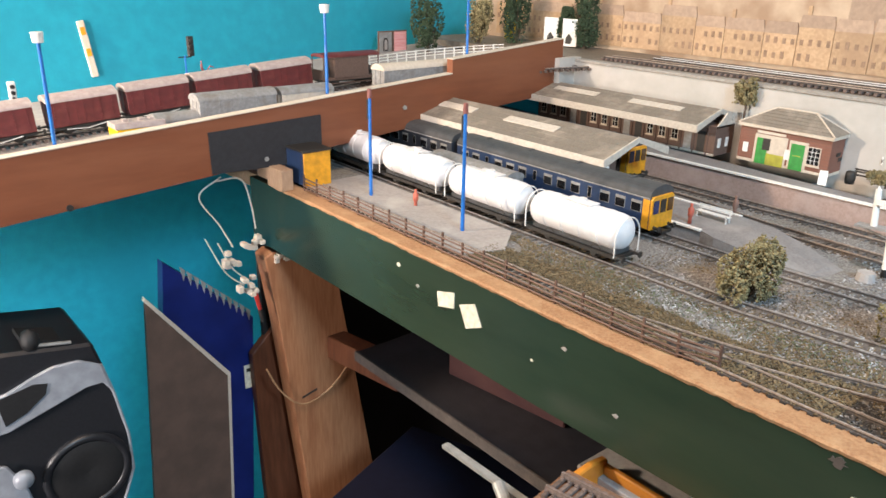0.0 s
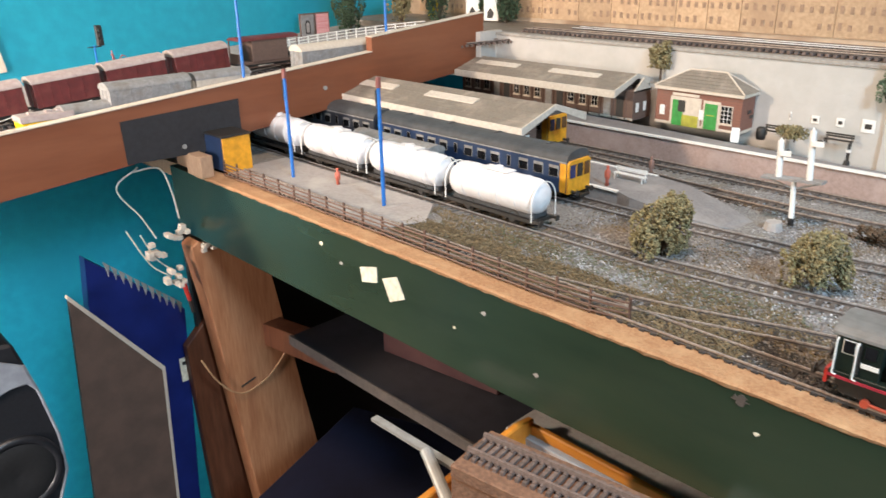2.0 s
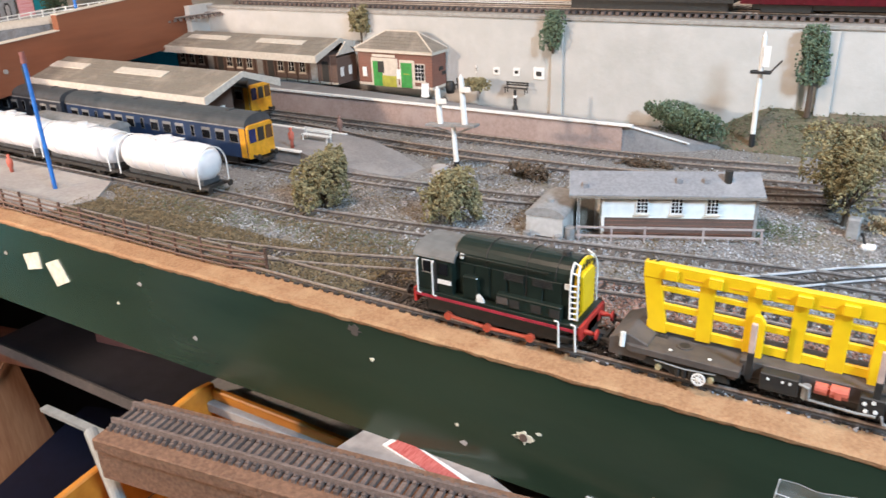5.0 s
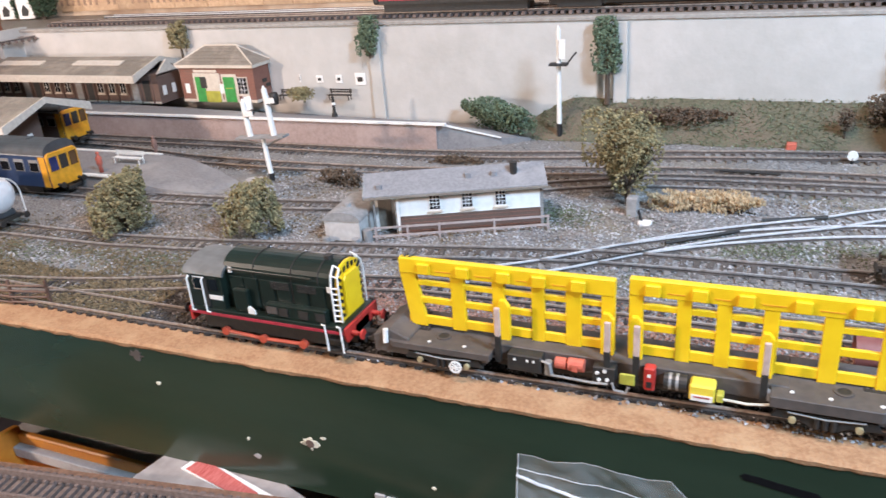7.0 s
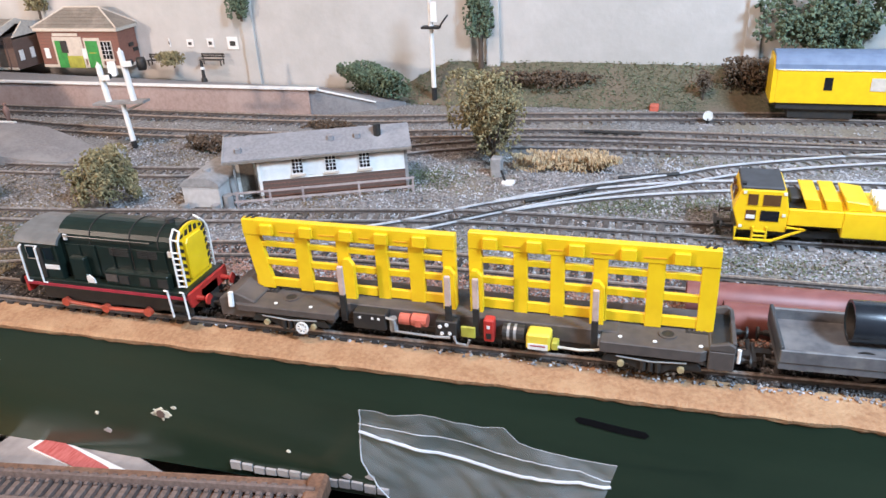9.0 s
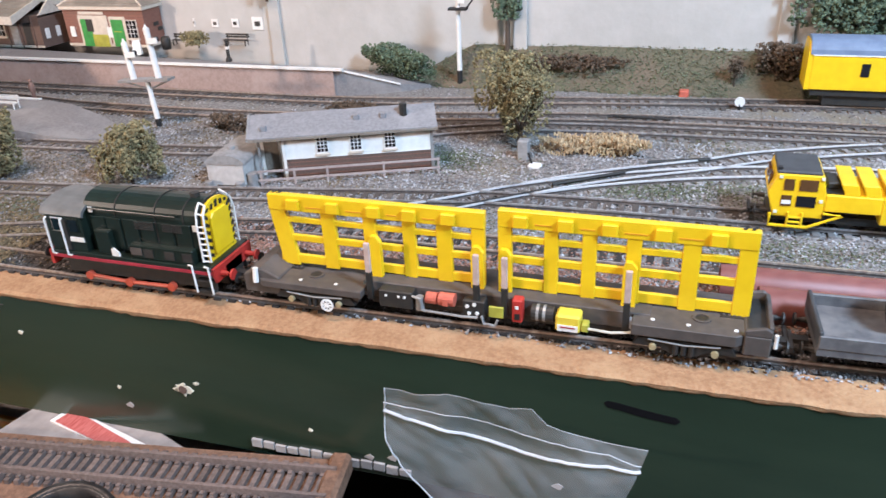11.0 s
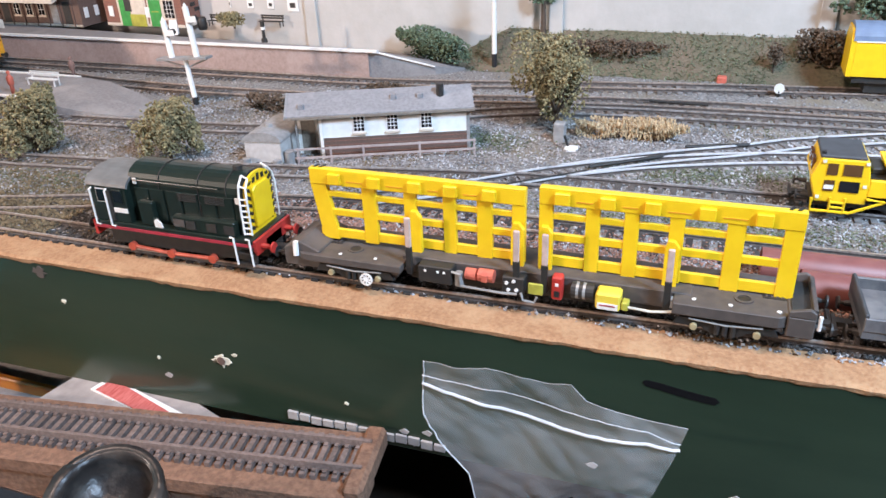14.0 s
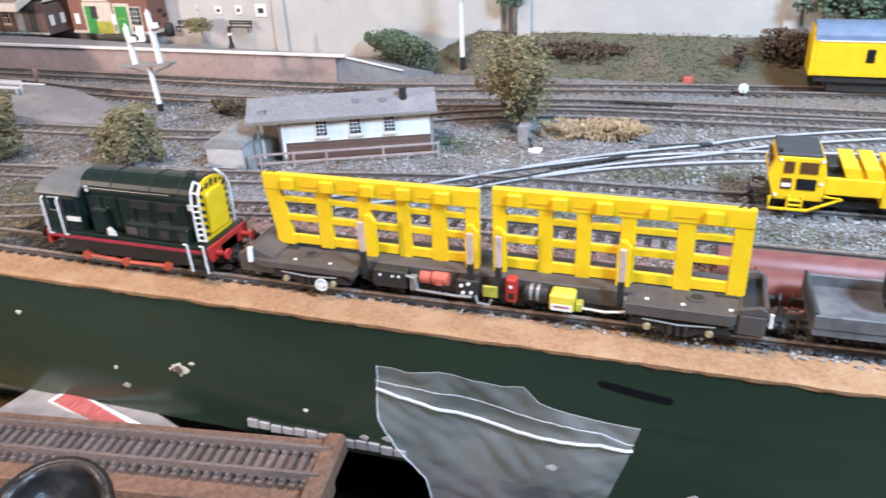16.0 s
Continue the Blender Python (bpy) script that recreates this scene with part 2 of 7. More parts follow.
LEAFDARK = material("dark_green_foliage", (0.05, 0.085, 0.045), 0.9, second=(0.028, 0.05, 0.025), grain=200, per_piece=0.4)
LEAFPALE = material("dusty_green_foliage", (0.13, 0.18, 0.115), 0.9, second=(0.075, 0.11, 0.065), grain=200, per_piece=0.4)
LEAFBROWN = material("brown_heather_scatter", (0.13, 0.09, 0.06), 0.9, second=(0.08, 0.055, 0.035), grain=200, per_piece=0.4)
STRAW = material("dry_straw_grass", (0.56, 0.43, 0.27), 0.9, second=(0.42, 0.31, 0.18), grain=200, per_piece=0.3)
GRASS = material("static_grass_scatter", (0.14, 0.17, 0.10), 0.95, second=(0.10, 0.105, 0.06), grain=200, per_piece=0.45)
TURF = material("turf_embankment", (0.14, 0.125, 0.08), 0.95, second=(0.09, 0.085, 0.055), grain=350, stain=(0.165, 0.12, 0.085), stain_size=18, bump=0.9, bump_size=500)
TRUNK = material("brown_bark", (0.10, 0.07, 0.05), 0.9, grain=400)
PALEWOOD = material("bare_pine_plank", (0.40, 0.185, 0.09), 0.6, second=(0.32, 0.135, 0.06), grain=60, stain=(0.26, 0.10, 0.045), stain_size=10, stretch=(6, 6, 0.6))
SAWNWOOD = material("sawn_wood_block", (0.42, 0.28, 0.18), 0.8, second=(0.35, 0.22, 0.14), grain=120, stretch=(3, 3, 1))
NAVY = material("royal_blue_board", (0.010, 0.022, 0.15), 0.35, grain=30)
MAUVE = material("grey_brown_hardboard", (0.135, 0.085, 0.066), 0.7, second=(0.10, 0.066, 0.052), grain=40)
SILVER = material("silver_plastic", (0.36, 0.385, 0.43), 0.3, metal=0.12, grain=60)
CHARCOAL = material("charcoal_plastic", (0.018, 0.019, 0.023), 0.4, second=(0.014, 0.015, 0.018), grain=300)
CRATE = material("orange_varnished_tray", (0.55, 0.22, 0.03), 0.35, second=(0.44, 0.16, 0.02), grain=50, stretch=(0.3, 2, 2))
CORK = material("cork_trackbed", (0.24, 0.13, 0.08), 0.9, second=(0.15, 0.08, 0.05), grain=400, bump=0.9, bump_size=500)
PAPER = material("cream_paper", (0.78, 0.74, 0.60), 0.8, grain=200)
CARDRED = material("red_striped_card", (0.40, 0.07, 0.06), 0.6, second=(0.55, 0.16, 0.14), grain=120, stretch=(8, 1, 1))
CARDGREY = material("grey_card_sleeve", (0.36, 0.32, 0.30), 0.4, grain=100)
PIPE = material("dusky_red_pipe", (0.24, 0.085, 0.07), 0.5, second=(0.20, 0.065, 0.055), grain=150)
PIPEBLACK = material("shiny_black_pipe", (0.02, 0.024, 0.030), 0.25, grain=150)
WIREWHITE = material("white_insulation", (0.62, 0.60, 0.52), 0.5, grain=200)
CONCRETE = material("concrete_pad", (0.36, 0.335, 0.32), 0.9, second=(0.30, 0.28, 0.27), grain=300, stain=(0.42, 0.40, 0.38), stain_size=25)
FIGURE = material("painted_figure", (0.26, 0.15, 0.12), 0.7, grain=400)
CAB_TINT = material("tinted_brown_glazing", (0.12, 0.06, 0.025), 0.15, grain=100)


def clear_film():
    m = bpy.data.materials.new("clear_polythene")
    m.use_nodes = True
    nt = m.node_tree
    p = nt.nodes["Principled BSDF"]
    p.inputs["Base Color"].default_value = (0.88, 0.90, 0.93, 1)
    p.inputs["Roughness"].default_value = 0.16
    mixer = nt.nodes.new("ShaderNodeMixShader")
    clear = nt.nodes.new("ShaderNodeBsdfTransparent")
    co = nt.nodes.new("ShaderNodeTexCoord")
    ns = nt.nodes.new("ShaderNodeTexNoise")
    ns.inputs["Scale"].default_value, ns.inputs["Detail"].default_value = 30, 5
    rng = nt.nodes.new("ShaderNodeMapRange")
    rng.inputs[3].default_value, rng.inputs[4].default_value = 0.02, 0.28
    nt.links.new(co.outputs["Object"], ns.inputs["Vector"])
    nt.links.new(ns.outputs[0], rng.inputs[0])
    nt.links.new(rng.outputs[0], mixer.inputs[0])
    nt.links.new(clear.outputs[0], mixer.inputs[1])
    nt.links.new(p.outputs[0], mixer.inputs[2])
    nt.links.new(mixer.outputs[0], nt.nodes["Material Output"].inputs["Surface"])
    return m


FILM = clear_film()
ZIPWHITE = material("milky_polythene", (0.60, 0.62, 0.64), 0.35, second=(0.48, 0.50, 0.52), grain=150)


def brick_print():
    """Backscene paper: a hazy printed row of brick terraces, built up from a brick pattern over soft patches."""
    m = bpy.data.materials.new("backscene_print")
    m.use_nodes = True
    nt = m.node_tree
    p = nt.nodes["Principled BSDF"]
    p.inputs["Roughness"].default_value = 0.5
    co = nt.nodes.new("ShaderNodeTexCoord")
    mp = nt.nodes.new("ShaderNodeMapping")
    mp.inputs["Rotation"].default_value = (radians(90), 0, 0)
    br = nt.nodes.new("ShaderNodeTexNoise")
    br.inputs["Scale"].default_value, br.inputs["Detail"].default_value = 22, 8
    rp = nt.nodes.new("ShaderNodeValToRGB")
    rp.color_ramp.elements[0].color, rp.color_ramp.elements[1].color = (0.34, 0.22, 0.14, 1), (0.56, 0.43, 0.31, 1)
    rp.color_ramp.elements[0].position, rp.color_ramp.elements[1].position = 0.35, 0.65
    nt.links.new(co.outputs["Object"], mp.inputs[0])
    nt.links.new(mp.outputs[0], br.inputs["Vector"])
    nt.links.new(br.outputs[0], rp.inputs[0])
    nt.links.new(rp.outputs[0], p.inputs["Base Color"])
    return m


PRINT = brick_print()

# for unseen walls and ceiling; tone set to limit bounced light
ROOM = material("low_bounce_room_paint", (0.30, 0.25, 0.21), 0.85, grain=30)

# ---- the large structure ----
BACK, UP, WEST, FAR = 472, 112, -1100, 620


def rise(y):
    """Height of the sloping bridge's top edge in front of its step."""
    return 103.5 + (y - 253) * 0.0706


def low(y):
    return 27 + 0.079 * y


def upper(y):
    """Height of the deck behind the bridge board."""
    return rise(y) - 22


setting("wall_west", box(bm_new(), WEST - 80, WEST, -1500, 1200, -900, 1500), TEAL, "bright teal painted room wall", "wall")
setting("wall_north", box(bm_new(), WEST, 1600, 1100, 1180, -900, 1500), TEAL, "plain teal room wall behind the backscene", "wall")
setting("wall_south", box(bm_new(), WEST, 1600, -1500, -1420, -900, 1500), ROOM, "plain unseen room wall, toned to limit bounced light", "wall")
setting("wall_east", box(bm_new(), 1600, 1680, -1500, 1200, -900, 1500), ROOM, "plain unseen room wall, toned to limit bounced light", "wall")
setting("ceiling", box(bm_new(), WEST - 80, 1680, -1500, 1200, 1500, 1560), ROOM, "plain room ceiling", "ceiling")
# frame added out of view round the fill lamp; the wall behind is closed
w1 = thing("window_1", "unseen window frame added round the fill lamp behind the camera", "window", kind="structure")
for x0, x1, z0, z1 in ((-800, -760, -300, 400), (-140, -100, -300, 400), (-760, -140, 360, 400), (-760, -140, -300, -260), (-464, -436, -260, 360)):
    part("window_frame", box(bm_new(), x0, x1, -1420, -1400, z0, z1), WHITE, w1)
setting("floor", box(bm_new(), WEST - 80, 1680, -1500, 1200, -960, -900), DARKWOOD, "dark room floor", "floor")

def edge_y(x):
    """The front board draws back towards the yard end, fitted to the camera's view."""
    return max(0.0, (x + 300) * 0.0145)


fascia = thing("baseboard_fascia", "dark green glossy painted board with chips and screw holes along the layout", "fascia", kind="structure")
part("board", prism(bm_new(), [(-790, 0), (-300, 0), (900, edge_y(900)), (900, edge_y(900) + 12), (-300, 12), (-790, 12)], -78, -2, "z"), GREEN, fascia)


def ragged_edge():
    """The chipped strip of bare board along the layout's front."""
    bm = bm_new()
    rnd = random.Random(5)
    n = 420
    rows = []
    for i in range(n + 1):
        x = -735 + 1635 * i / n
        w = 19 + 2.0 * noise.noise((x * 0.02, 3, 0)) + 0.9 * noise.noise((x * 0.11, 7, 0)) + rnd.uniform(-0.5, 0.5)
        w -= 2 * max(0.0, min(1.0, (x + 50) / 200))
        w += edge_y(x)
        f = edge_y(x) - 0.6 + 0.7 * noise.noise((x * 0.06, 1, 0)) + rnd.uniform(-0.3, 0.3)
        d = -2.2 + 0.8 * noise.noise((x * 0.08, 9, 0)) + rnd.uniform(-0.4, 0.4)
        t = 0.6 + 0.5 * noise.noise((x * 0.05, 4, 0))
        rows.append([bm.verts.new(Vector(p) * MM) for p in ((x, f, d), (x, f - 0.3, t - 1.2), (x, f + 1.2, t), (x, f + (w - f) * 0.6, t + 0.8), (x, w, t + 1.5), (x, w + 1.0, -6), (x, f + 3, -6))])
    for a, b in zip(rows, rows[1:]):
        for k in range(7):
            j = (k + 1) % 7
            bm.faces.new((a[k], a[j], b[j], b[k]))
    return bm


part("bare_edge", ragged_edge(), TAN, fascia, "bare tan chipboard edge strip, chipped")
for x, z, r in ((-107, -6, 4.0), (-96, -22, 1.4), (0, -41, 4.6), (9, -36, 1.3), (-40, -47, 1.2), (70, -52, 1.0), (-498, -19, 2.2), (-330, -42, 1.3)):
    bm = bm_new()
    rnd = random.Random(int(x + 900))
    rim = [(x + r * rnd.uniform(0.45, 1.5) * math.cos(a), z + r * rnd.uniform(0.4, 1.15) * math.sin(a)) for a in [k * math.tau / 23 for k in range(23)]]
    prism(bm, rim, -0.5, 0.3)
    part("paint_chip", bm, PAPER if x not in (-107,) else DECK, fascia, "chipped paint round a screw hole")
part("screw_hole", rod(bm_new(), (0.3, -0.8, -41), (0.3, 0.5, -41), 2.5), BRICKDARK, fascia)
for k, (x, z) in enumerate(((-36, -58), (100, -62), (104, -68), (112, -60), (-250, -50), (-470, -30), (-300, -20), (190, -58), (250, -60))):
    part("paint_scuff", prism(bm_new(), [(x - 3, z), (x, z + 2), (x + 2.4, z + 0.6), (x + 1, z - 1.6), (x - 1.2, z - 1)], -0.4, 0.2), CONCRETE, fascia)
bm = prism(bm_new(), [(207.5, -8.4), (209, -7.2), (214, -7.6), (222, -8.8), (229, -9.7), (236, -10.4), (237.6, -12), (236, -13.8), (229, -13.2), (222, -12.4), (214, -11), (209, -10.4)], -0.25, 0.2)
part("ink_stroke", bm, material("marker_ink", (0.006, 0.006, 0.007), 0.9, grain=300, spec=0.1), fascia, "black pen mark")
bm = bm_new()
for k in range(13):
    x = 36 + k * 6.6
    box(bm, x, x + 5.6, -1.5, 6, -68.5 + 0.5 * math.sin(k * 2.1), -64.5 + 0.6 * math.cos(k * 1.3))
part("torn_card_strip", bm, CONCRETE, fascia, "pale torn strip under the board's edge")
# marks slide back along the camera's rays onto the board's line
for ob in fascia.children:
    if not ob.name.startswith(("board", "bare_edge")):
        for v in ob.data.vertices:
            d = edge_y(v.co.x * 1000) * MM
            v.co = v.co + Vector(((v.co.x - 0.225) / 0.255, 1.0, (v.co.z - 0.184) / 0.255)) * d

bm = bm_new()
nx, ny = 300, 90
grid = [[None] * (ny + 1) for _ in range(nx + 1)]
for i in range(nx + 1):
    for j in range(ny + 1):
        x, y = -1050 + 1950 * i / nx, 14 + (BACK + 6 - 14) * j / ny
        z = 0.3 + 1.0 * noise.noise((x * 0.02, y * 0.02, 0)) + 0.8 * noise.noise((x * 0.07, y * 0.07, 5))
        grid[i][j] = bm.verts.new((x * MM, y * MM, (min(z, 1.1) - 1.2 + 2.7 * max(0.0, min(1.0, (y - 15 - edge_y(x)) / 5))) * MM))
for i in range(nx):
    for j in range(ny):
        bm.faces.new((grid[i][j], grid[i + 1][j], grid[i + 1][j + 1], grid[i][j + 1]))
setting("ground", bm, BALLAST, "grey ballasted model railway ground", "ground")
setting("baseboard", box(bm_new(), -1050, 900, 13, BACK + 10, -22, -5), SAWNWOOD, "timber baseboard under the model ground", "baseboard")

COPING = material("dusty_grey_brown_coping", (0.36, 0.34, 0.31), 0.85, second=(0.28, 0.26, 0.235), grain=200)
UPDECK = material("brown_dusty_deck", (0.20, 0.165, 0.13), 0.6, second=(0.14, 0.115, 0.09), grain=150, stain=(0.27, 0.23, 0.19), stain_size=12)
wall = thing("retaining_wall", "pale grey plastered retaining wall with pilasters", "wall", kind="structure")
part("wall_face", box(bm_new(), -720, 900, BACK, BACK + 12, -20, UP - 6), PLASTER, wall)
part("coping", box(bm_new(), -720, 900, BACK - 1.5, BACK + 14, UP - 6, UP - 2), COPING, wall, "dusty grey-brown coping", 0.6)
part("return_wall", box(bm_new(), -731, -720, 440, BACK + 12, -20, UP), PLASTER, wall)
for x in (-193, 68, 300):
    bm = bm_new()
    prism(bm, [(x - 7, 0), (x + 7, 0), (x + 6, UP - 7), (x - 6, UP - 7)], BACK - 4, BACK)
    part("pilaster", bm, PLASTER, wall, "", 0.4)
setting("upper_deck", box(bm_new(), WEST, 900, BACK + 12, FAR, UP - 12, UP - 2.4), UPDECK, "dusty upper track deck behind the wall", "deck")

drop = thing("backdrop", "printed backscene of sandy brick terraces and factories", "backdrop", kind="structure")
part("sheet", box(bm_new(), WEST, 900, FAR, FAR + 4, UP - 10, 500), PRINT, drop)
TERRACE = material("printed_terrace_front", (0.54, 0.37, 0.23), 0.6, second=(0.44, 0.29, 0.17), grain=260, stain=(0.40, 0.26, 0.16), stain_size=20, per_piece=0.12)
TERRACEDARK = material("printed_terrace_openings", (0.34, 0.22, 0.145), 0.6, grain=200)
TERRACEROOF = material("printed_terrace_roofs", (0.46, 0.33, 0.24), 0.6, second=(0.38, 0.27, 0.20), grain=200, per_piece=0.15)
SKYPRINT = material("printed_pale_sky", (0.55, 0.66, 0.74), 0.6, second=(0.68, 0.70, 0.70), grain=12)
part("printed_sky", box(bm_new(), WEST, 900, FAR - 1, FAR - 0.4, 235, 500), SKYPRINT, drop)
rnd = random.Random(11)
x = WEST + 60
while x < 860:
    w = rnd.choice((46, 58, 70, 90))
    hgt = UP + rnd.uniform(42, 60)
    bm = bm_new()
    box(bm, x, x + w - 1, FAR - 2, FAR - 0.6, UP + 4, hgt)
    part("printed_house", bm, TERRACE, drop)
    part("printed_roof", prism(bm_new(), [(x - 1, hgt), (x + w, hgt), (x + w - 3, hgt + 15), (x + 2, hgt + 15)], FAR - 2.4, FAR - 0.6), TERRACEROOF, drop)
    bm = bm_new()
    n = int(w / 11)
    for k in range(n):
        cx = x + (k + 0.5) * w / n
        for zz in (UP + 12, UP + 31):
            if rnd.random() < 0.85:
                box(bm, cx - 2.2, cx + 2.2, FAR - 2.7, FAR - 1.8, zz, zz + rnd.choice((7, 8, 9)))
    part("printed_windows", bm, TERRACEDARK, drop)
    if rnd.random() < 0.5:
        part("printed_chimney", box(bm_new(), x + 8, x + 13, FAR - 2.2, FAR - 0.6, hgt + 12, hgt + 26), TERRACE, drop)
    x += w
for hx, ww, hh in ((-420, 140, 105), (-180, 190, 118), (60, 120, 98), (330, 170, 112)):
    part("printed_factory", box(bm_new(), hx, hx + ww, FAR - 1.2, FAR - 0.4, UP + 50, UP + hh), TERRACEROOF, drop)
    part("printed_stack", box(bm_new(), hx + ww * 0.6, hx + ww * 0.6 + 7, FAR - 1.3, FAR - 0.4, UP + hh, UP + hh + 60), TERRACE, drop)

bridge = thing("bridge", "brown painted timber bridge board with a black patch", "bridge", kind="structure")
bm = bm_new()
prism(bm, [(-700, rise(-700)), (253, rise(253)), (253, 121), (455, 137), (455, low(455) + 2), (-700, low(-700))], -740, -729, "x")
part("fascia_board", bm, BROWN, bridge)
bm = bm_new()
prism(bm, [(-700, rise(-700)), (253, rise(253)), (253, rise(253) + 1), (-700, rise(-700) + 1)], -741, -728, "x")
prism(bm, [(253, 121), (455, 137), (455, 138), (253, 122)], -741, -728, "x")
part("pale_top_edge", bm, STONEPALE, bridge, "worn pale top edge of the board")
part("black_patch", prism(bm_new(), [(-70, 24), (61, 21), (61, 73), (-71, 68)], -729.2, -727.6, "x"), material("black_felt_patch", (0.022, 0.022, 0.026), 0.75, grain=200, bump=0.3), bridge, "matt black rectangle stuck to the board")
for y, z in ((-8, 32), (-210, 14), (178, 69), (467 - 22, 91), (-285, 40), (-285, 33)):
    part("screw", rod(bm_new(), (-729, y, z), (-727, y, z), 2.6 if y != -210 else 3.2, seg=10), CABROOF if y != -210 else CHASSIS, bridge)
bm = bm_new()
prism(bm, [(-700, upper(-700) - 12), (FAR, upper(FAR) - 12), (FAR, upper(FAR)), (-700, upper(-700))], WEST, -741, "x")
part("deck_board", bm, CONCRETE, bridge)

# ---- tracks ----
def along(pts, step):
    """Points and headings every step along a smoothed line."""
    out = []
    p = [Vector((*q, 0)) for q in pts]
    p = [p[0] * 2 - p[1]] + p + [p[-1] * 2 - p[-2]]
    dense = []
    for i in range(1, len(p) - 2):
        for k in range(40):
            t = k / 40
            a, b, c, d = p[i - 1], p[i], p[i + 1], p[i + 2]
            dense.append(0.5 * (2 * b + (c - a) * t + (2 * a - 5 * b + 4 * c - d) * t * t + (3 * b - a - 3 * c + d) * t ** 3))
    dense.append(p[-2])
    run, want = 0.0, 0.0
    for a, b in zip(dense, dense[1:]):
        seg = (b - a).length
        while want <= run + seg and seg > 0:
            q = a + (b - a) * ((want - run) / seg)
            out.append((q, (b - a).normalized()))
            want += step
        run += seg
    return out


sleeper_meshes = {}
# foot, web and head of a rail: offset and height
RAILSHAPE = ((-0.95, 2.9), (-0.4, 3.5), (-0.6, 4.6), (-0.6, 5.6), (0.6, 5.6), (0.6, 4.6), (0.4, 3.5), (0.95, 2.9))
RAILWEB = material("rail_web_dark_rust", (0.085, 0.07, 0.062), 0.75, metal=0.0, second=(0.05, 0.042, 0.038), grain=400)


def sleeper_mesh(mat):
    if mat.name not in sleeper_meshes:
        bm = box(bm_new(), -1.8, 1.8, -15.0, 15.0, 0, 3.0)
        finish(bm)
        me = bpy.data.meshes.new("sleeper")
        bm.to_mesh(me)
        bm.free()
        me.materials.append(mat)
        sleeper_meshes[mat.name] = me
    return sleeper_meshes[mat.name]


def track(label, pts, rail, mat, base=0.0, single=True, slope=None, gauge=17.6, pitch=8.0, cut=False):
    tr = thing("track", label, "railway track", group="model railway tracks")
    rows = along(pts, 10)
    for side in (-1, 1):
        bm = bm_new()
        prev = None
        for q, d in rows:
            nrm = Vector((-d.y, d.x, 0))
            c = q + nrm * side * gauge / 2
            zz = base if slope is None else slope(q.y)
            ring = [bm.verts.new((c + nrm * o + Vector((0, 0, zz + h))) * MM) for o, h in RAILSHAPE]
            if prev:
                for k in range(7):
                    f = bm.faces.new((prev[k], prev[k + 1], ring[k + 1], ring[k]))
                    f.material_index = 0 if 2 <= k <= 4 else 1
            prev = ring
        part("rail", bm, rail, tr).data.materials.append(RAILWEB)
    spots = along(pts, pitch)
    if single:
        for q, d in spots[:298]:
            ob = new("sleeper", sleeper_mesh(mat))
            zz = base if slope is None else slope(q.y)
            ob.parent = tr
            ob.matrix_basis = pose(q.x * MM, (q.y + (2.0 if cut else 0.0)) * MM, zz * MM, 0, 0, math.degrees(math.atan2(d.y, d.x)))
            if cut:
                ob.scale.y = 0.86
        spots = spots[298:]
    if spots:
        bm = bm_new()
        for q, d in spots:
            zz = base if slope is None else slope(q.y)
            box(bm, -1.8, 1.8, -15.0, 15.0, 0, 3.0, Matrix.Translation((q.x, q.y, zz)) @ Matrix.Rotation(math.atan2(d.y, d.x), 4, "Z"))
        ob = part("sleeper_bed", bm, mat, tr)
        tagged(ob, kind="stuff")
    return tr


SLEEPERGREY2 = material("sleeper_dusty_grey", (0.25, 0.245, 0.24), 0.9, second=(0.15, 0.14, 0.132), grain=500, per_piece=0.35)
SLEEPERDUST = material("sleeper_earthy_brown_grey", (0.13, 0.112, 0.10), 0.9, second=(0.08, 0.068, 0.06), grain=500, stain=(0.22, 0.215, 0.21), stain_size=8, per_piece=0.35)
DULLSTEEL = material("dull_grey_rail_steel", (0.40, 0.385, 0.38), 0.4, metal=0.3, second=(0.24, 0.215, 0.20), grain=300)
FRONT = [(-800, 30), (-400, 29), (-100, 29), (110, 32), (300, 38), (600, 52), (880, 70)]
TRACKS = [
    ("front siding with dark sleepers and dull rails", FRONT, RUSTRAIL, SLEEPER, True),
    ("rusty yard track behind the wagon", [(-270, 32), (-190, 48), (-90, 79), (0, 99), (80, 105), (400, 107), (880, 118)], RUSTRAIL, SLEEPER, True),
    ("yard track under the yellow machine", [(-1000, 113), (-330, 113), (-200, 118), (-60, 138), (80, 162), (150, 169), (360, 173), (880, 182)], DULLSTEEL, SLEEPERDUST, True),
    ("track leading past the island platform", [(-1000, 197), (-360, 197), (-270, 200), (-120, 212), (-60, 232), (0, 264), (60, 296), (130, 314), (290, 322), (880, 340)], DULLSTEEL, SLEEPERDUST, True),
    ("platform track with rusty rails", [(-1000, 326), (-500, 324), (-300, 304), (-90, 306), (50, 330), (180, 347), (400, 350), (880, 355)], RUSTRAIL, SLEEPERDUST, False),
    ("main platform track with rusty rails", [(-1000, 358), (-300, 358), (-60, 361), (118, 388), (272, 407), (420, 416), (880, 425)], RUSTRAIL, SLEEPERDUST, False),
    ("bright diverging crossover track", [(36, 116), (85, 146), (130, 182), (180, 218), (243, 252), (290, 280), (400, 318), (600, 352)], STEEL, SLEEPERGREY2, True),
    ("bright curved point track", [(128, 181), (180, 211), (243, 236), (300, 248), (420, 256), (880, 262)], STEEL, SLEEPERGREY2, True),
]
for label, pts, rail, mat, single in TRACKS:
    track(label, pts, rail, mat, 0.0, single, cut=pts is FRONT)
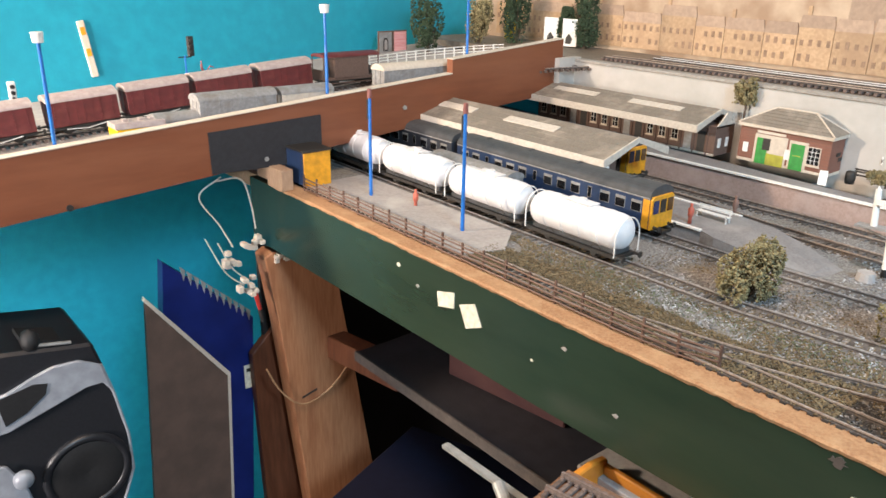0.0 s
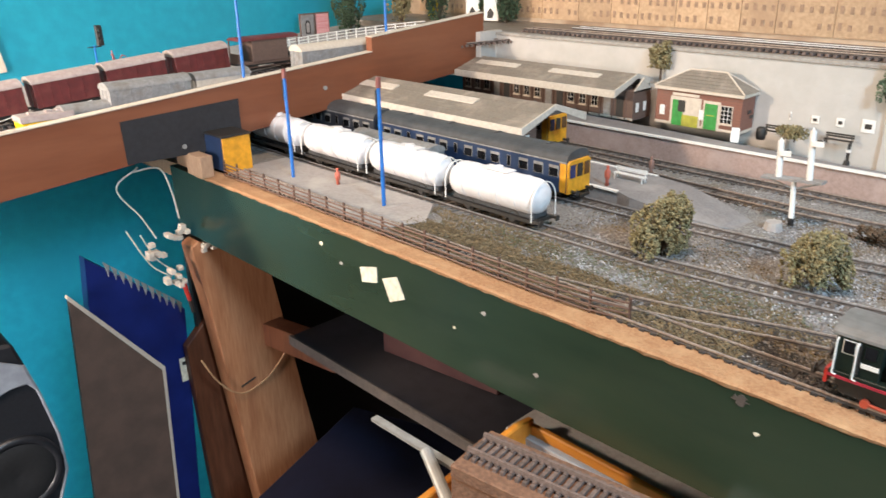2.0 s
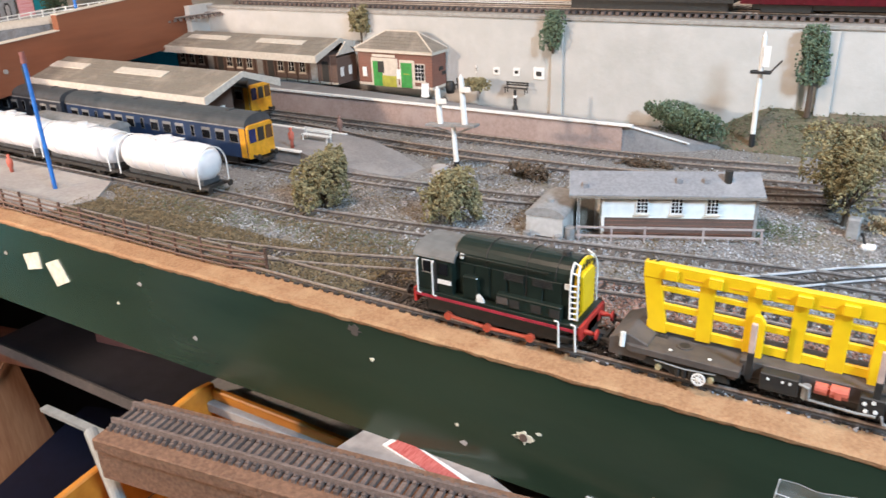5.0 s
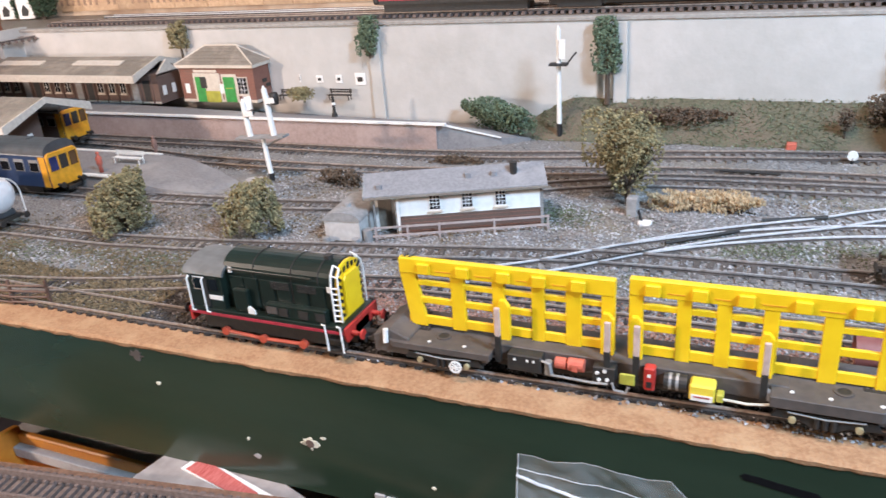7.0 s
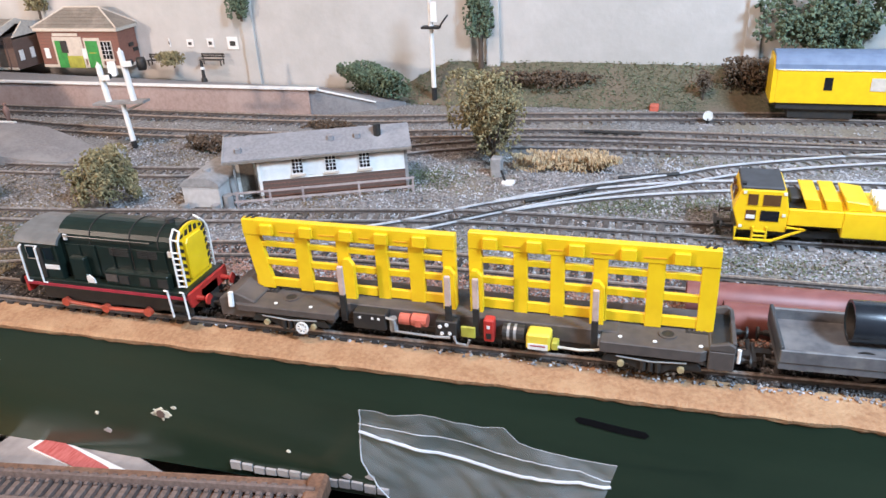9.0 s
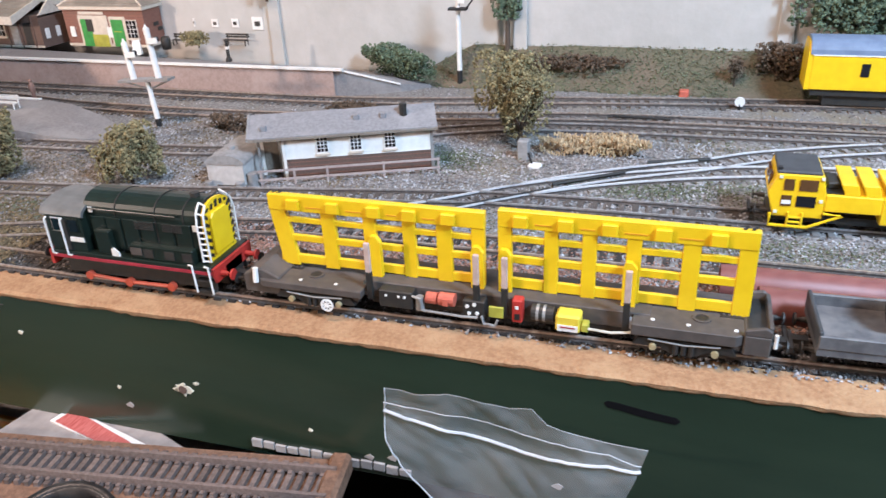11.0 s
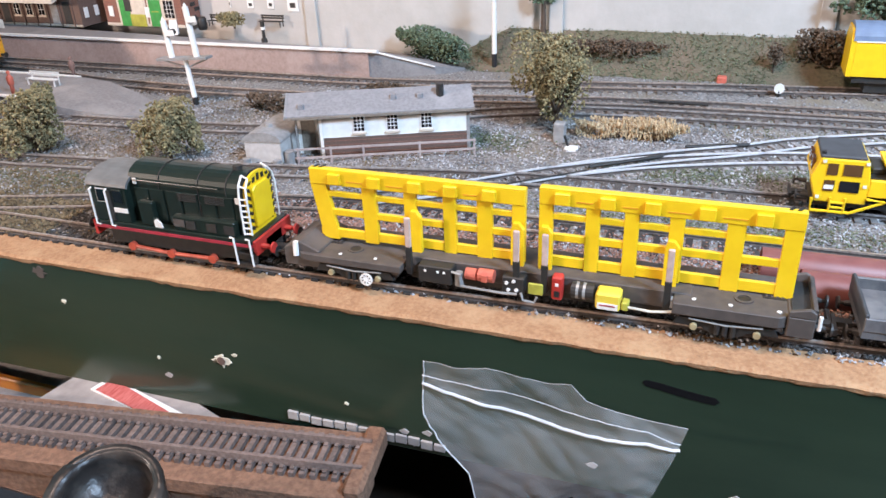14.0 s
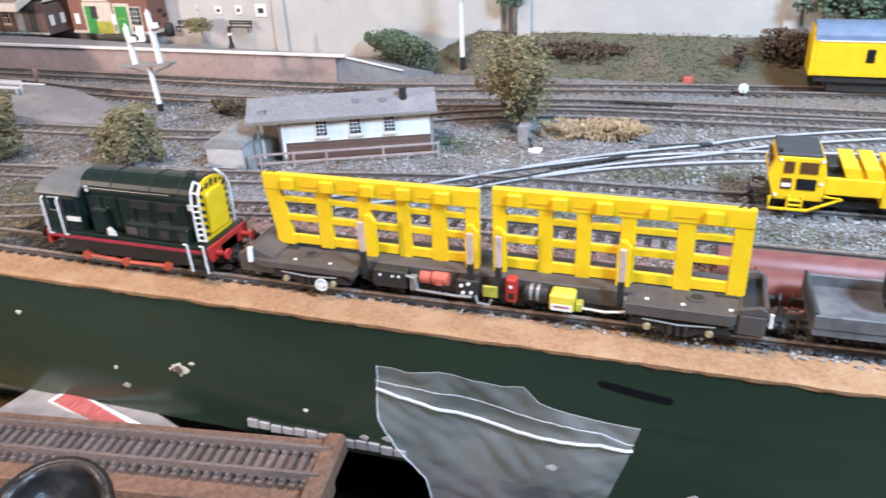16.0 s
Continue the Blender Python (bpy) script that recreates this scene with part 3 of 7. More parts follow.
track("upper level track behind the coping", [(-690, 508), (-200, 508), (880, 508)], RUSTRAIL, SLEEPERGREY, UP - 2, False)
track("upper level second track", [(-640, 552), (-200, 548), (880, 545)], STEEL, SLEEPERGREY, UP - 2, False)
track("upper track beside the teal wall", [(-872, -306), (-868, -200), (-862, 150), (-850, 330), (-800, 450), (-690, 508)], RUSTRAIL, SLEEPERGREY, 0, False, upper)
track("upper track behind the bridge board", [(-768, -306), (-768, 100), (-768, 300), (-740, 420), (-640, 552)], RUSTRAIL, SLEEPERGREY, 0, False, upper)

# point blades and check rails lying beside the diverging tracks
for x0, y0, x1, y1 in ((100, 148, 150, 188), (150, 196, 205, 236), (170, 350, 215, 348), (205, 248, 245, 262)):
    part("bar", rod(bm_new(), (x0, y0, 5.2), (x1, y1, 5.2), 1.2), CHASSIS, thing("loose_rail", "short black length of rail along a crossover", "rail length", group="black rail lengths"))


# ---- loose stone and scatter ----
OCTA = np.array([(1, 0, 0), (-1, 0, 0), (0, 1, 0), (0, -1, 0), (0, 0, 1), (0, 0, -1)], float)
OCTAF = np.array([(0, 2, 4), (2, 1, 4), (1, 3, 4), (3, 0, 4), (2, 0, 5), (1, 2, 5), (3, 1, 5), (0, 3, 5)])


def chips(name, places, sizes, mat, seed=0, flat=0.75):
    """Many small eight-sided crumbs in one mesh. Places and sizes in millimetres."""
    rng = np.random.default_rng(seed)
    n = len(places)
    axes = rng.normal(size=(n, 3, 3))
    a = axes[:, 0] / np.linalg.norm(axes[:, 0], axis=1)[:, None]
    b = np.cross(a, axes[:, 1])
    b /= np.linalg.norm(b, axis=1)[:, None]
    c = np.cross(a, b)
    turn = np.stack([a, b, c], 1) * rng.uniform(0.6, 1.2, (n, 3, 1))
    v = np.einsum("vk,nkj->nvj", OCTA, turn) * np.asarray(sizes)[:, None, None]
    v[:, :, 2] *= flat
    v = (v + np.asarray(places)[:, None, :]).reshape(-1, 3) * MM
    fc = (OCTAF[None] + 6 * np.arange(n)[:, None, None]).reshape(-1, 3)
    me = bpy.data.meshes.new(name)
    me.from_pydata(v.tolist(), [], fc.tolist())
    me.materials.append(mat)
    return new(name, me)


def clear_of(x, y):
    """True where loose stone may lie."""
    if y < 20 or y > 455:
        return False
    if x < -215 and 208 < y < 285:
        return False
    if x < -20 and y > 372:
        return False
    return True


rng = np.random.default_rng(3)
pl, sz = [], []
for _ in range(60000):
    if rng.random() < 0.72:
        x, y = rng.uniform(-330, 420), rng.uniform(20, 300)
    else:
        x, y = rng.uniform(-760, 600), rng.uniform(20, 450)
    if x < -450 and y < 105:
        continue
    if clear_of(x, y):
        pl.append((x, y, rng.uniform(1.6, 3.0)))
        sz.append(rng.uniform(0.45, 1.2))
STONE2 = material("loose_ballast_chips", (0.42, 0.43, 0.45), 0.9, second=(0.20, 0.20, 0.21), grain=60, stain=(0.26, 0.20, 0.16), stain_size=10, per_piece=0.55)
tagged(chips("ballast", pl, sz, STONE2, 3), "loose grey and brown ballast chips between the tracks", "ballast", "", "stuff")
pl, sz = [], []
for cx, cy, rx, ry, n in ((205, 205, 45, 16, 1800), (230, 135, 130, 14, 2600), (-300, 85, 90, 22, 1800), (-170, 95, 60, 18, 900), (300, 215, 60, 14, 1500), (330, 300, 90, 18, 700), (60, 235, 34, 20, 1700), (380, 85, 90, 10, 800), (150, 440, 160, 14, 900)):
    for _ in range(n):
        x, y = rng.normal(cx, rx * 0.6), rng.normal(cy, ry * 0.6)
        if clear_of(x, y):
            pl.append((x, y, rng.uniform(2.0, 3.4)))
            sz.append(rng.uniform(0.3, 0.9))
tagged(chips("grass_scatter", pl, sz, GRASS, 4), "thin patches of green and brown grass scatter", "grass", "", "stuff")
pl, sz = [], []
for _ in range(15000):
    x, y = rng.uniform(-450, -60), rng.normal(78, 26)
    if clear_of(x, y) and noise.noise((x * 0.015, y * 0.03, 2)) > -0.15:
        pl.append((x, y, rng.uniform(1.8, 3.4)))
        sz.append(rng.uniform(0.4, 1.1))
for _ in range(20000):
    x, y = rng.uniform(-440, -125), rng.uniform(19, 66)
    if noise.noise((x * 0.03, y * 0.05, 9)) > -0.35:
        pl.append((x, y, rng.uniform(1.8, 4.4)))
        sz.append(rng.uniform(0.5, 1.2))
for _ in range(9000):
    x, y = rng.uniform(-340, 40), rng.uniform(70, 300)
    if clear_of(x, y) and noise.noise((x * 0.012, y * 0.02, 5)) > 0.12 + 0.0012 * x:
        pl.append((x, y, rng.uniform(2.0, 3.6)))
        sz.append(rng.uniform(0.4, 1.1))
DIRT = material("earth_scatter", (0.20, 0.15, 0.085), 0.95, second=(0.12, 0.09, 0.05), grain=120, per_piece=0.4)
tagged(chips("earth_scatter", pl, sz, DIRT, 6), "brown earth and weed scatter beside the siding", "earth", "", "stuff")
pl, sz = [], []
for _ in range(26000):
    x, y = rng.uniform(-130, 560), rng.uniform(17, 54)
    yc = 29 + 0.03 * max(0, x)
    if abs(abs(y - yc) - 8.8) > 1.3 and y > 16 + edge_y(x):
        pl.append((x, y, rng.uniform(1.9, 3.3)))
        sz.append(rng.uniform(0.45, 1.15))
# dark gravel, with the shade beneath the wagon put into its colour
SHADEDSTONE = material("dark_shaded_chips", (0.085, 0.078, 0.074), 0.9, second=(0.045, 0.042, 0.04), grain=90, per_piece=0.5)
tagged(chips("ash_ballast", pl, sz, SHADEDSTONE, 9), "dark ballast packed round the front siding, the wagon's shade in its tone", "ballast", "", "stuff")

pl, sz = [], []
for _ in range(14000):
    x, y = rng.uniform(-70, 300), rng.normal(74, 18)
    if 46 < y < 112:
        pl.append((x, y, rng.uniform(2.2, 3.5)))
        sz.append(rng.uniform(0.45, 1.1))
# warm reddish light behind the wagon is put into these chips' colour
WARMLITSTONE = material("warm_lit_chips", (0.36, 0.20, 0.15), 0.9, second=(0.21, 0.11, 0.08), grain=90, per_piece=0.5)
tagged(chips("rusty_ballast", pl, sz, WARMLITSTONE, 12), "ballast between the yard tracks, tinted pinkish brown for the warm light there", "ballast", "", "stuff")

SHUNTROOF = material("dull_grey_cab_roof", (0.17, 0.17, 0.165), 0.5, second=(0.12, 0.12, 0.115), grain=120)

# ---- rolling stock ----
def wheelset(parent, x, r, mat=None, half=8.2, gap=1.2):
    """Two flanged wheels and an axle."""
    w = part("wheelset", rod(bm_new(), (x, -half, r), (x, half, r), 1.0), CHASSIS, parent)
    for s in (-1, 1):
        prof = [(0, gap * 0.6), (r * 0.25, gap * 0.9), (r * 0.3, gap * 0.3), (r * 0.8, gap * 0.3), (r * 0.84, gap), (r, gap), (r, -gap), (r + 0.8, -gap), (r + 0.8, -gap - 0.7), (0, -gap - 0.7)]
        bm = lathe(bm_new(), prof, 22, Matrix.Translation((x, s * half, r)) @ Matrix.Rotation(radians(90 * s), 4, "Z"))
        part("wheel", bm, mat or CHASSIS, w)
    return w


def buffers(parent, x, s, z, y=11, mat=None):
    for k in (-1, 1):
        bm = bm_new()
        rod(bm, (x, k * y, z), (x + s * 4, k * y, z), 1.5, 1.2, 10)
        rod(bm, (x + s * 4, k * y, z), (x + s * 6, k * y, z), 0.8, 0.8, 8)
        rod(bm, (x + s * 6, k * y, z), (x + s * 6.8, k * y, z), 2.8, 2.6, 14)
        part("buffer", bm, mat or CHASSIS, parent)


def hook(parent, x, s, z=8):
    bm = bm_new()
    box(bm, min(x, x + s * 8), max(x, x + s * 8), -2, 2, z - 1, z + 1)
    box(bm, min(x + s * 8, x + s * 9.5), max(x + s * 8, x + s * 9.5), -7, 7, z - 1, z + 1.6)
    rod(bm, (x + s * 4, 0, z), (x + s * 12, 0, z - 4), 0.8)
    part("coupling", bm, CHASSIS, parent)


def arch(half, base, side, top, n=10):
    """A cross-section with upright sides and a rounded top, as (y, z)."""
    pts = [(-half, base), (half, base), (half, side)]
    for k in range(1, n):
        a = math.pi * k / n
        pts.append((half * math.cos(a), side + (top - side) * math.sin(a)))
    pts.append((-half, side))
    return pts


def shunter(x, y):
    t = thing("shunting_locomotive", "dark green diesel shunter with wasp striped yellow nose and red beams", "locomotive", x, y, 6)
    part("frame", box(bm_new(), -46, 49, -7, 7, 4, 14), CHASSIS, t)
    part("outside_frame", box(bm_new(), -42, 42, -12.5, -11.5, 3.5, 14), CHASSIS, t)
    part("outside_frame", box(bm_new(), -42, 42, 11.5, 12.5, 3.5, 14), CHASSIS, t)
    for wx in (-28, -4, 21):
        wheelset(t, wx, 9)
    for s in (-1, 1):
        bm = bm_new()
        rod(bm, (-28, s * 14.2, 3.2), (-4, s * 14.2, 2.0), 1.0)
        rod(bm, (-4, s * 14.2, 2.0), (21, s * 14.2, 2.6), 1.0)
        for wx, wz in ((-28, 3.2), (-4, 2.0), (21, 2.6)):
            rod(bm, (wx, s * 13.0, wz), (wx, s * 15.4, wz), 2.3, 2.3, 10)
        part("coupling_rod", bm, RODRED, t, "orange-red coupling rod")
    part("footplate", box(bm_new(), -47, 47.4, -16.8, 16.8, 14.6, 17), LOCO, t, "", 0.3)
    for s in (-1, 1):
        part("red_valance", box(bm_new(), -47, 47.4, s * 16.9 - 0.35, s * 16.9 + 0.35, 13.4, 14.9), REDLINE, t, "thin red line along the footplate")
    # cab
    bm = bm_new()
    prism(bm, arch(15.6, 17, 37, 40), -46, -24, "x")
    part("cab", bm, LOCO, t, "", 0.3)
    roof = bm_new()
    pts = [(16.4 * math.cos(math.pi * k / 14), 36.6 + 6.2 * math.sin(math.pi * k / 14)) for k in range(15)]
    inner = [(15.2 * math.cos(math.pi * k / 14), 35.6 + 6.0 * math.sin(math.pi * k / 14)) for k in range(14, -1, -1)]
    prism(roof, pts + inner, -48, -22.5, "x")
    part("cab_roof", roof, SHUNTROOF, t, "dull grey curved cab roof")
    for s in (-1, 1):
        for wx in (-42.5, -32.5):
            fr = part("cab_window", box(bm_new(), wx, wx + 6.4, s * 15.7 - 0.25, s * 15.7 + 0.25, 27.5, 35), WHITE if wx < -40 else LOCO, t)
            part("pane", box(bm_new(), wx + 0.5, wx + 5.9, s * 15.9 - 0.3, s * 15.9 + 0.3, 28, 34.5), GLASS, fr)
        part("cab_door", box(bm_new(), -36, -33.4, s * 15.8 - 0.25, s * 15.8 + 0.25, 17.4, 34), CHASSIS, t)
        for wx in (-44.8, -35.2):
            bm = bm_new()
            wire(bm, [(wx, s * 16, 35), (wx, s * 17.6, 34.4), (wx, s * 17.6, 15.5), (wx + 1.8, s * 17.2, 15.2)], 0.5)
            part("handrail", bm, WHITE, t, "white cab handrail")
    for yy in (-9, 9):
        part("rear_window", box(bm_new(), -46.6, -46, yy - 4, yy + 4, 28, 35), GLASS, t)
    # bonnet
    bm = bm_new()
    sec = [(-11.6, 17), (11.6, 17), (11.6, 38)]
    for k in range(1, 12):
        a = math.pi * k / 12
        sec.append((11.6 * math.cos(a), 38 + 8.6 * math.sin(a) ** 0.8))
    sec.append((-11.6, 38))
    prism(bm, sec, -24, 43, "x")
    part("bonnet", bm, LOCO, t)
    for bx in (-6, 17, 33, 41.6):
        sec2 = [(p * 1.025, 17 + (q - 17) * 1.012) for p, q in sec]
        part("bonnet_joint", prism(bm_new(), sec2, bx, bx + 0.5, "x"), CHASSIS, t)
    for s in (-1, 1):
        bm = bm_new()
        rod(bm, (-20, s * 12.6, 40.3), (30, s * 12.6, 40.3), 0.45)
        for bx in (-20, -4, 13, 30):
            rod(bm, (bx, s * 11, 40), (bx, s * 12.7, 40.3), 0.35)
        part("bonnet_handrail", bm, LOCO, t)
        for bx in (-21, -12, -2, 8, 18, 28):
            bm = box(bm_new(), bx, bx + 8.6, s * 11.9 - 0.35, s * 11.9 + 0.35, 19, 36)
            part("bonnet_door", bm, LOCO, t, "", 0.25)
        for bx in (5, 21):
            bm = bm_new()
            for k in range(5):
                box(bm, bx, bx + 11, s * 12.2 - 0.35, s * 12.2 + 0.35, 31.6 + k * 0.9, 32.1 + k * 0.9)
            part("louvre", bm, CHASSIS, t)
        part("battery_box", box(bm_new(), 2, 38, min(s * 11.8, s * 15.8), max(s * 11.8, s * 15.8), 17, 24.5), LOCO, t, "", 0.5)
        for bx in (10, 22, 32):
            part("box_lid", box(bm_new(), bx, bx + 5.5, s * 15.95 - 0.2, s * 15.95 + 0.2, 18.4, 22.8), CHASSIS, t)
        part("sandbox", box(bm_new(), -18, -9, min(s * 12, s * 15.4), max(s * 12, s * 15.4), 17, 30), LOCO, t, "", 0.6)
        part("crest", box(bm_new(), 2.5, 9, s * 16.0 - 0.15, s * 16.0 + 0.15, 19.2, 23), DECK, t, "small dull emblem shape")
        part("number_bar", box(bm_new(), -33, -24.6, s * 15.9 - 0.2, s * 15.9 + 0.2, 22.6, 25), WHITE, t, "short white lettering bar")
        part("shed_plate", box(bm_new(), -20.6, -18.6, s * 12.2 - 0.3, s * 12.2 + 0.3, 38, 41), WHITE, t)
        part("shed_plate", box(bm_new(), 38.4, 40.6, s * 12.2 - 0.3, s * 12.2 + 0.3, 33.5, 36.5), WHITE, t)
        part("white_bracket", prism(bm_new(), [(-9.4, 17), (-4.8, 17), (-5.4, 19.4), (-8, 21.5), (-9.4, 20.6)], s * 15.6 - 0.4, s * 15.6 + 0.4), WHITE, t)
    part("exhaust", rod(bm_new(), (34, 0, 46), (34, 0, 48.4), 2.4, 2.2, 12), CHASSIS, t)
    # nose: yellow, edged with slanting black bars
    nose = [(p * 0.99, q) for p, q in sec]
    part("nose", prism(bm_new(), nose, 43, 44.2, "x"), YELLOW, t, "yellow nose panel", 0)
    part("radiator_panel", prism(bm_new(), [(-7.6, 20), (7.6, 20), (7.6, 39), (5.4, 41.2), (-5.4, 41.2), (-7.6, 39)], 44.2, 46.2, "x"), YELLOW, t, "raised plain yellow radiator panel", 0.4)
    for s in (-1, 1):
        for k in range(6):
            zz = 18.6 + k * 3.9
            part("warning_stripe", prism(bm_new(), [(s * 8.0, zz), (s * 11.3, zz + 2.0), (s * 11.3, zz + 3.9), (s * 8.0, zz + 1.9)], 44.2, 44.7, "x"), BLACK, t)
    for k in range(-2, 3):
        part("warning_stripe", prism(bm_new(), [(k * 4 - 0.9, 42), (k * 4 + 0.9, 42), (k * 3.6 + 1.4, 45.4 - abs(k)), (k * 3.6 - 0.4, 45.4 - abs(k))], 44.2, 44.7, "x"), BLACK, t)
    for s in (-1, 1):
        bm = bm_new()
        line = [(45.4, s * 12.6, 18), (45.4, s * 12.6, 37), (45.0, s * 11.6, 42), (44.6, s * 8.5, 45.6)]
        wire(bm, line, 0.55)
        line2 = [(41.6, s * 13.2, 18), (41.6, s * 13.2, 37.5), (41.6, s * 12.2, 43), (41.6, s * 8.6, 47)]
        wire(bm, line2, 0.55)
        for zz in (18.5, 21.5, 24.5, 27.5, 30.5, 33.5, 36.5):
            rod(bm, (45.4, s * 12.6, zz), (41.6, s * 13.2, zz), 0.45)
        rod(bm, line[-2], line2[-2], 0.45)
        rod(bm, line[-1], line2[-1], 0.45)
        part("ladder", bm, WHITE, t, "white ladder rails up the nose")
        bm = bm_new()
        for wx in (37.6, 46.4):
            wire(bm, [(wx - 2.2, s * 17.0, 17.6), (wx, s * 17.6, 17.8), (wx + 0.6, s * 17.6, 3.5)], 0.55)
        part("step_rail", bm, WHITE, t, "white step handrails")
        bm = bm_new()
        for zz in (3.2, 9):
            box(bm, 38, 46.8, min(s * 13, s * 17), max(s * 13, s * 17), zz, zz + 0.9)
        box(bm, 38, 46.8, min(s * 12.8, s * 13.4), max(s * 12.8, s * 13.4), 3, 15)
        part("steps", bm, CHASSIS, t)
    bm = bm_new()
    prism(bm, [(-15.5, 8.6), (15.5, 8.6), (16.6, 12), (16.6, 16.6), (-16.6, 16.6), (-16.6, 12)], 47.4, 49, "x")
    part("buffer_beam", bm, RED, t, "red buffer beam", 0.3)
    part("rear_beam", box(bm_new(), -48.6, -47, -16.4, 16.4, 8.6, 16.6), RED, t)
    buffers(t, 49, 1, 12, 11, RED)
    buffers(t, -48.6, -1, 12)
    hook(t, 48.6, 1, 7)
    hook(t, -48, -1, 7)
    return t


shunter(-27, 30.5)


def lattice(parent, x0, x1, z0, z1, posts, slant0, slant1, knobs, gussets):
    """One yellow slatted stake frame: a deep top beam, three bars and upright posts."""
    fr = part("stake_frame", box(bm_new(), x0, x1, -1.6, 2.2, z1 - 7.8, z1), YELLOW, parent, "yellow slatted load frame", 0.3)
    hgt = z1 - z0
    for za, zb in ((0.0, 0.125), (0.33, 0.42), (0.605, 0.68)):
        part("bar", box(bm_new(), x0 + 3, x1 - 3, -0.9, 1.1, z0 + hgt * za, z0 + hgt * zb), YELLOW, fr, "", 0.2)
    for i, (a, b) in enumerate(posts):
        d0 = slant0 if i == 0 else 0
        d1 = slant1 if i == len(posts) - 1 else 0
        bm = prism(bm_new(), [(a + d0 + d1, z0 - 1), (b + d0 + d1, z0 - 1), (b, z1 - 7.6), (a, z1 - 7.6)], -1.3, 1.3)
        part("post", bm, YELLOW, fr, "", 0.2)
    for k in knobs:
        part("lug", box(bm_new(), k - 3.2, k + 3.2, -3.4, -1.4, z1 - 7, z1 - 1.6), YELLOW, fr, "", 0.4)
    bm = bm_new()
    for a, b in zip(knobs, knobs[1:]):
        box(bm, a + 6, b - 6, -1.8, -1.5, z1 - 5.6, z1 - 5.0)
    part("slot_line", bm, ORANGE, fr)
    for g in gussets:
        bm = prism(bm_new(), [(g - 2.6, z0 - 4), (g + 3.2, z0 - 4), (g + 3.2, z0 + 17), (g + 1, z0 + 20), (g - 1.6, z0 + 20), (g - 2.6, z0 + 17)], -4.6, -2.0)
        part("gusset", bm, YELLOW, fr, "", 0.2)
    return fr


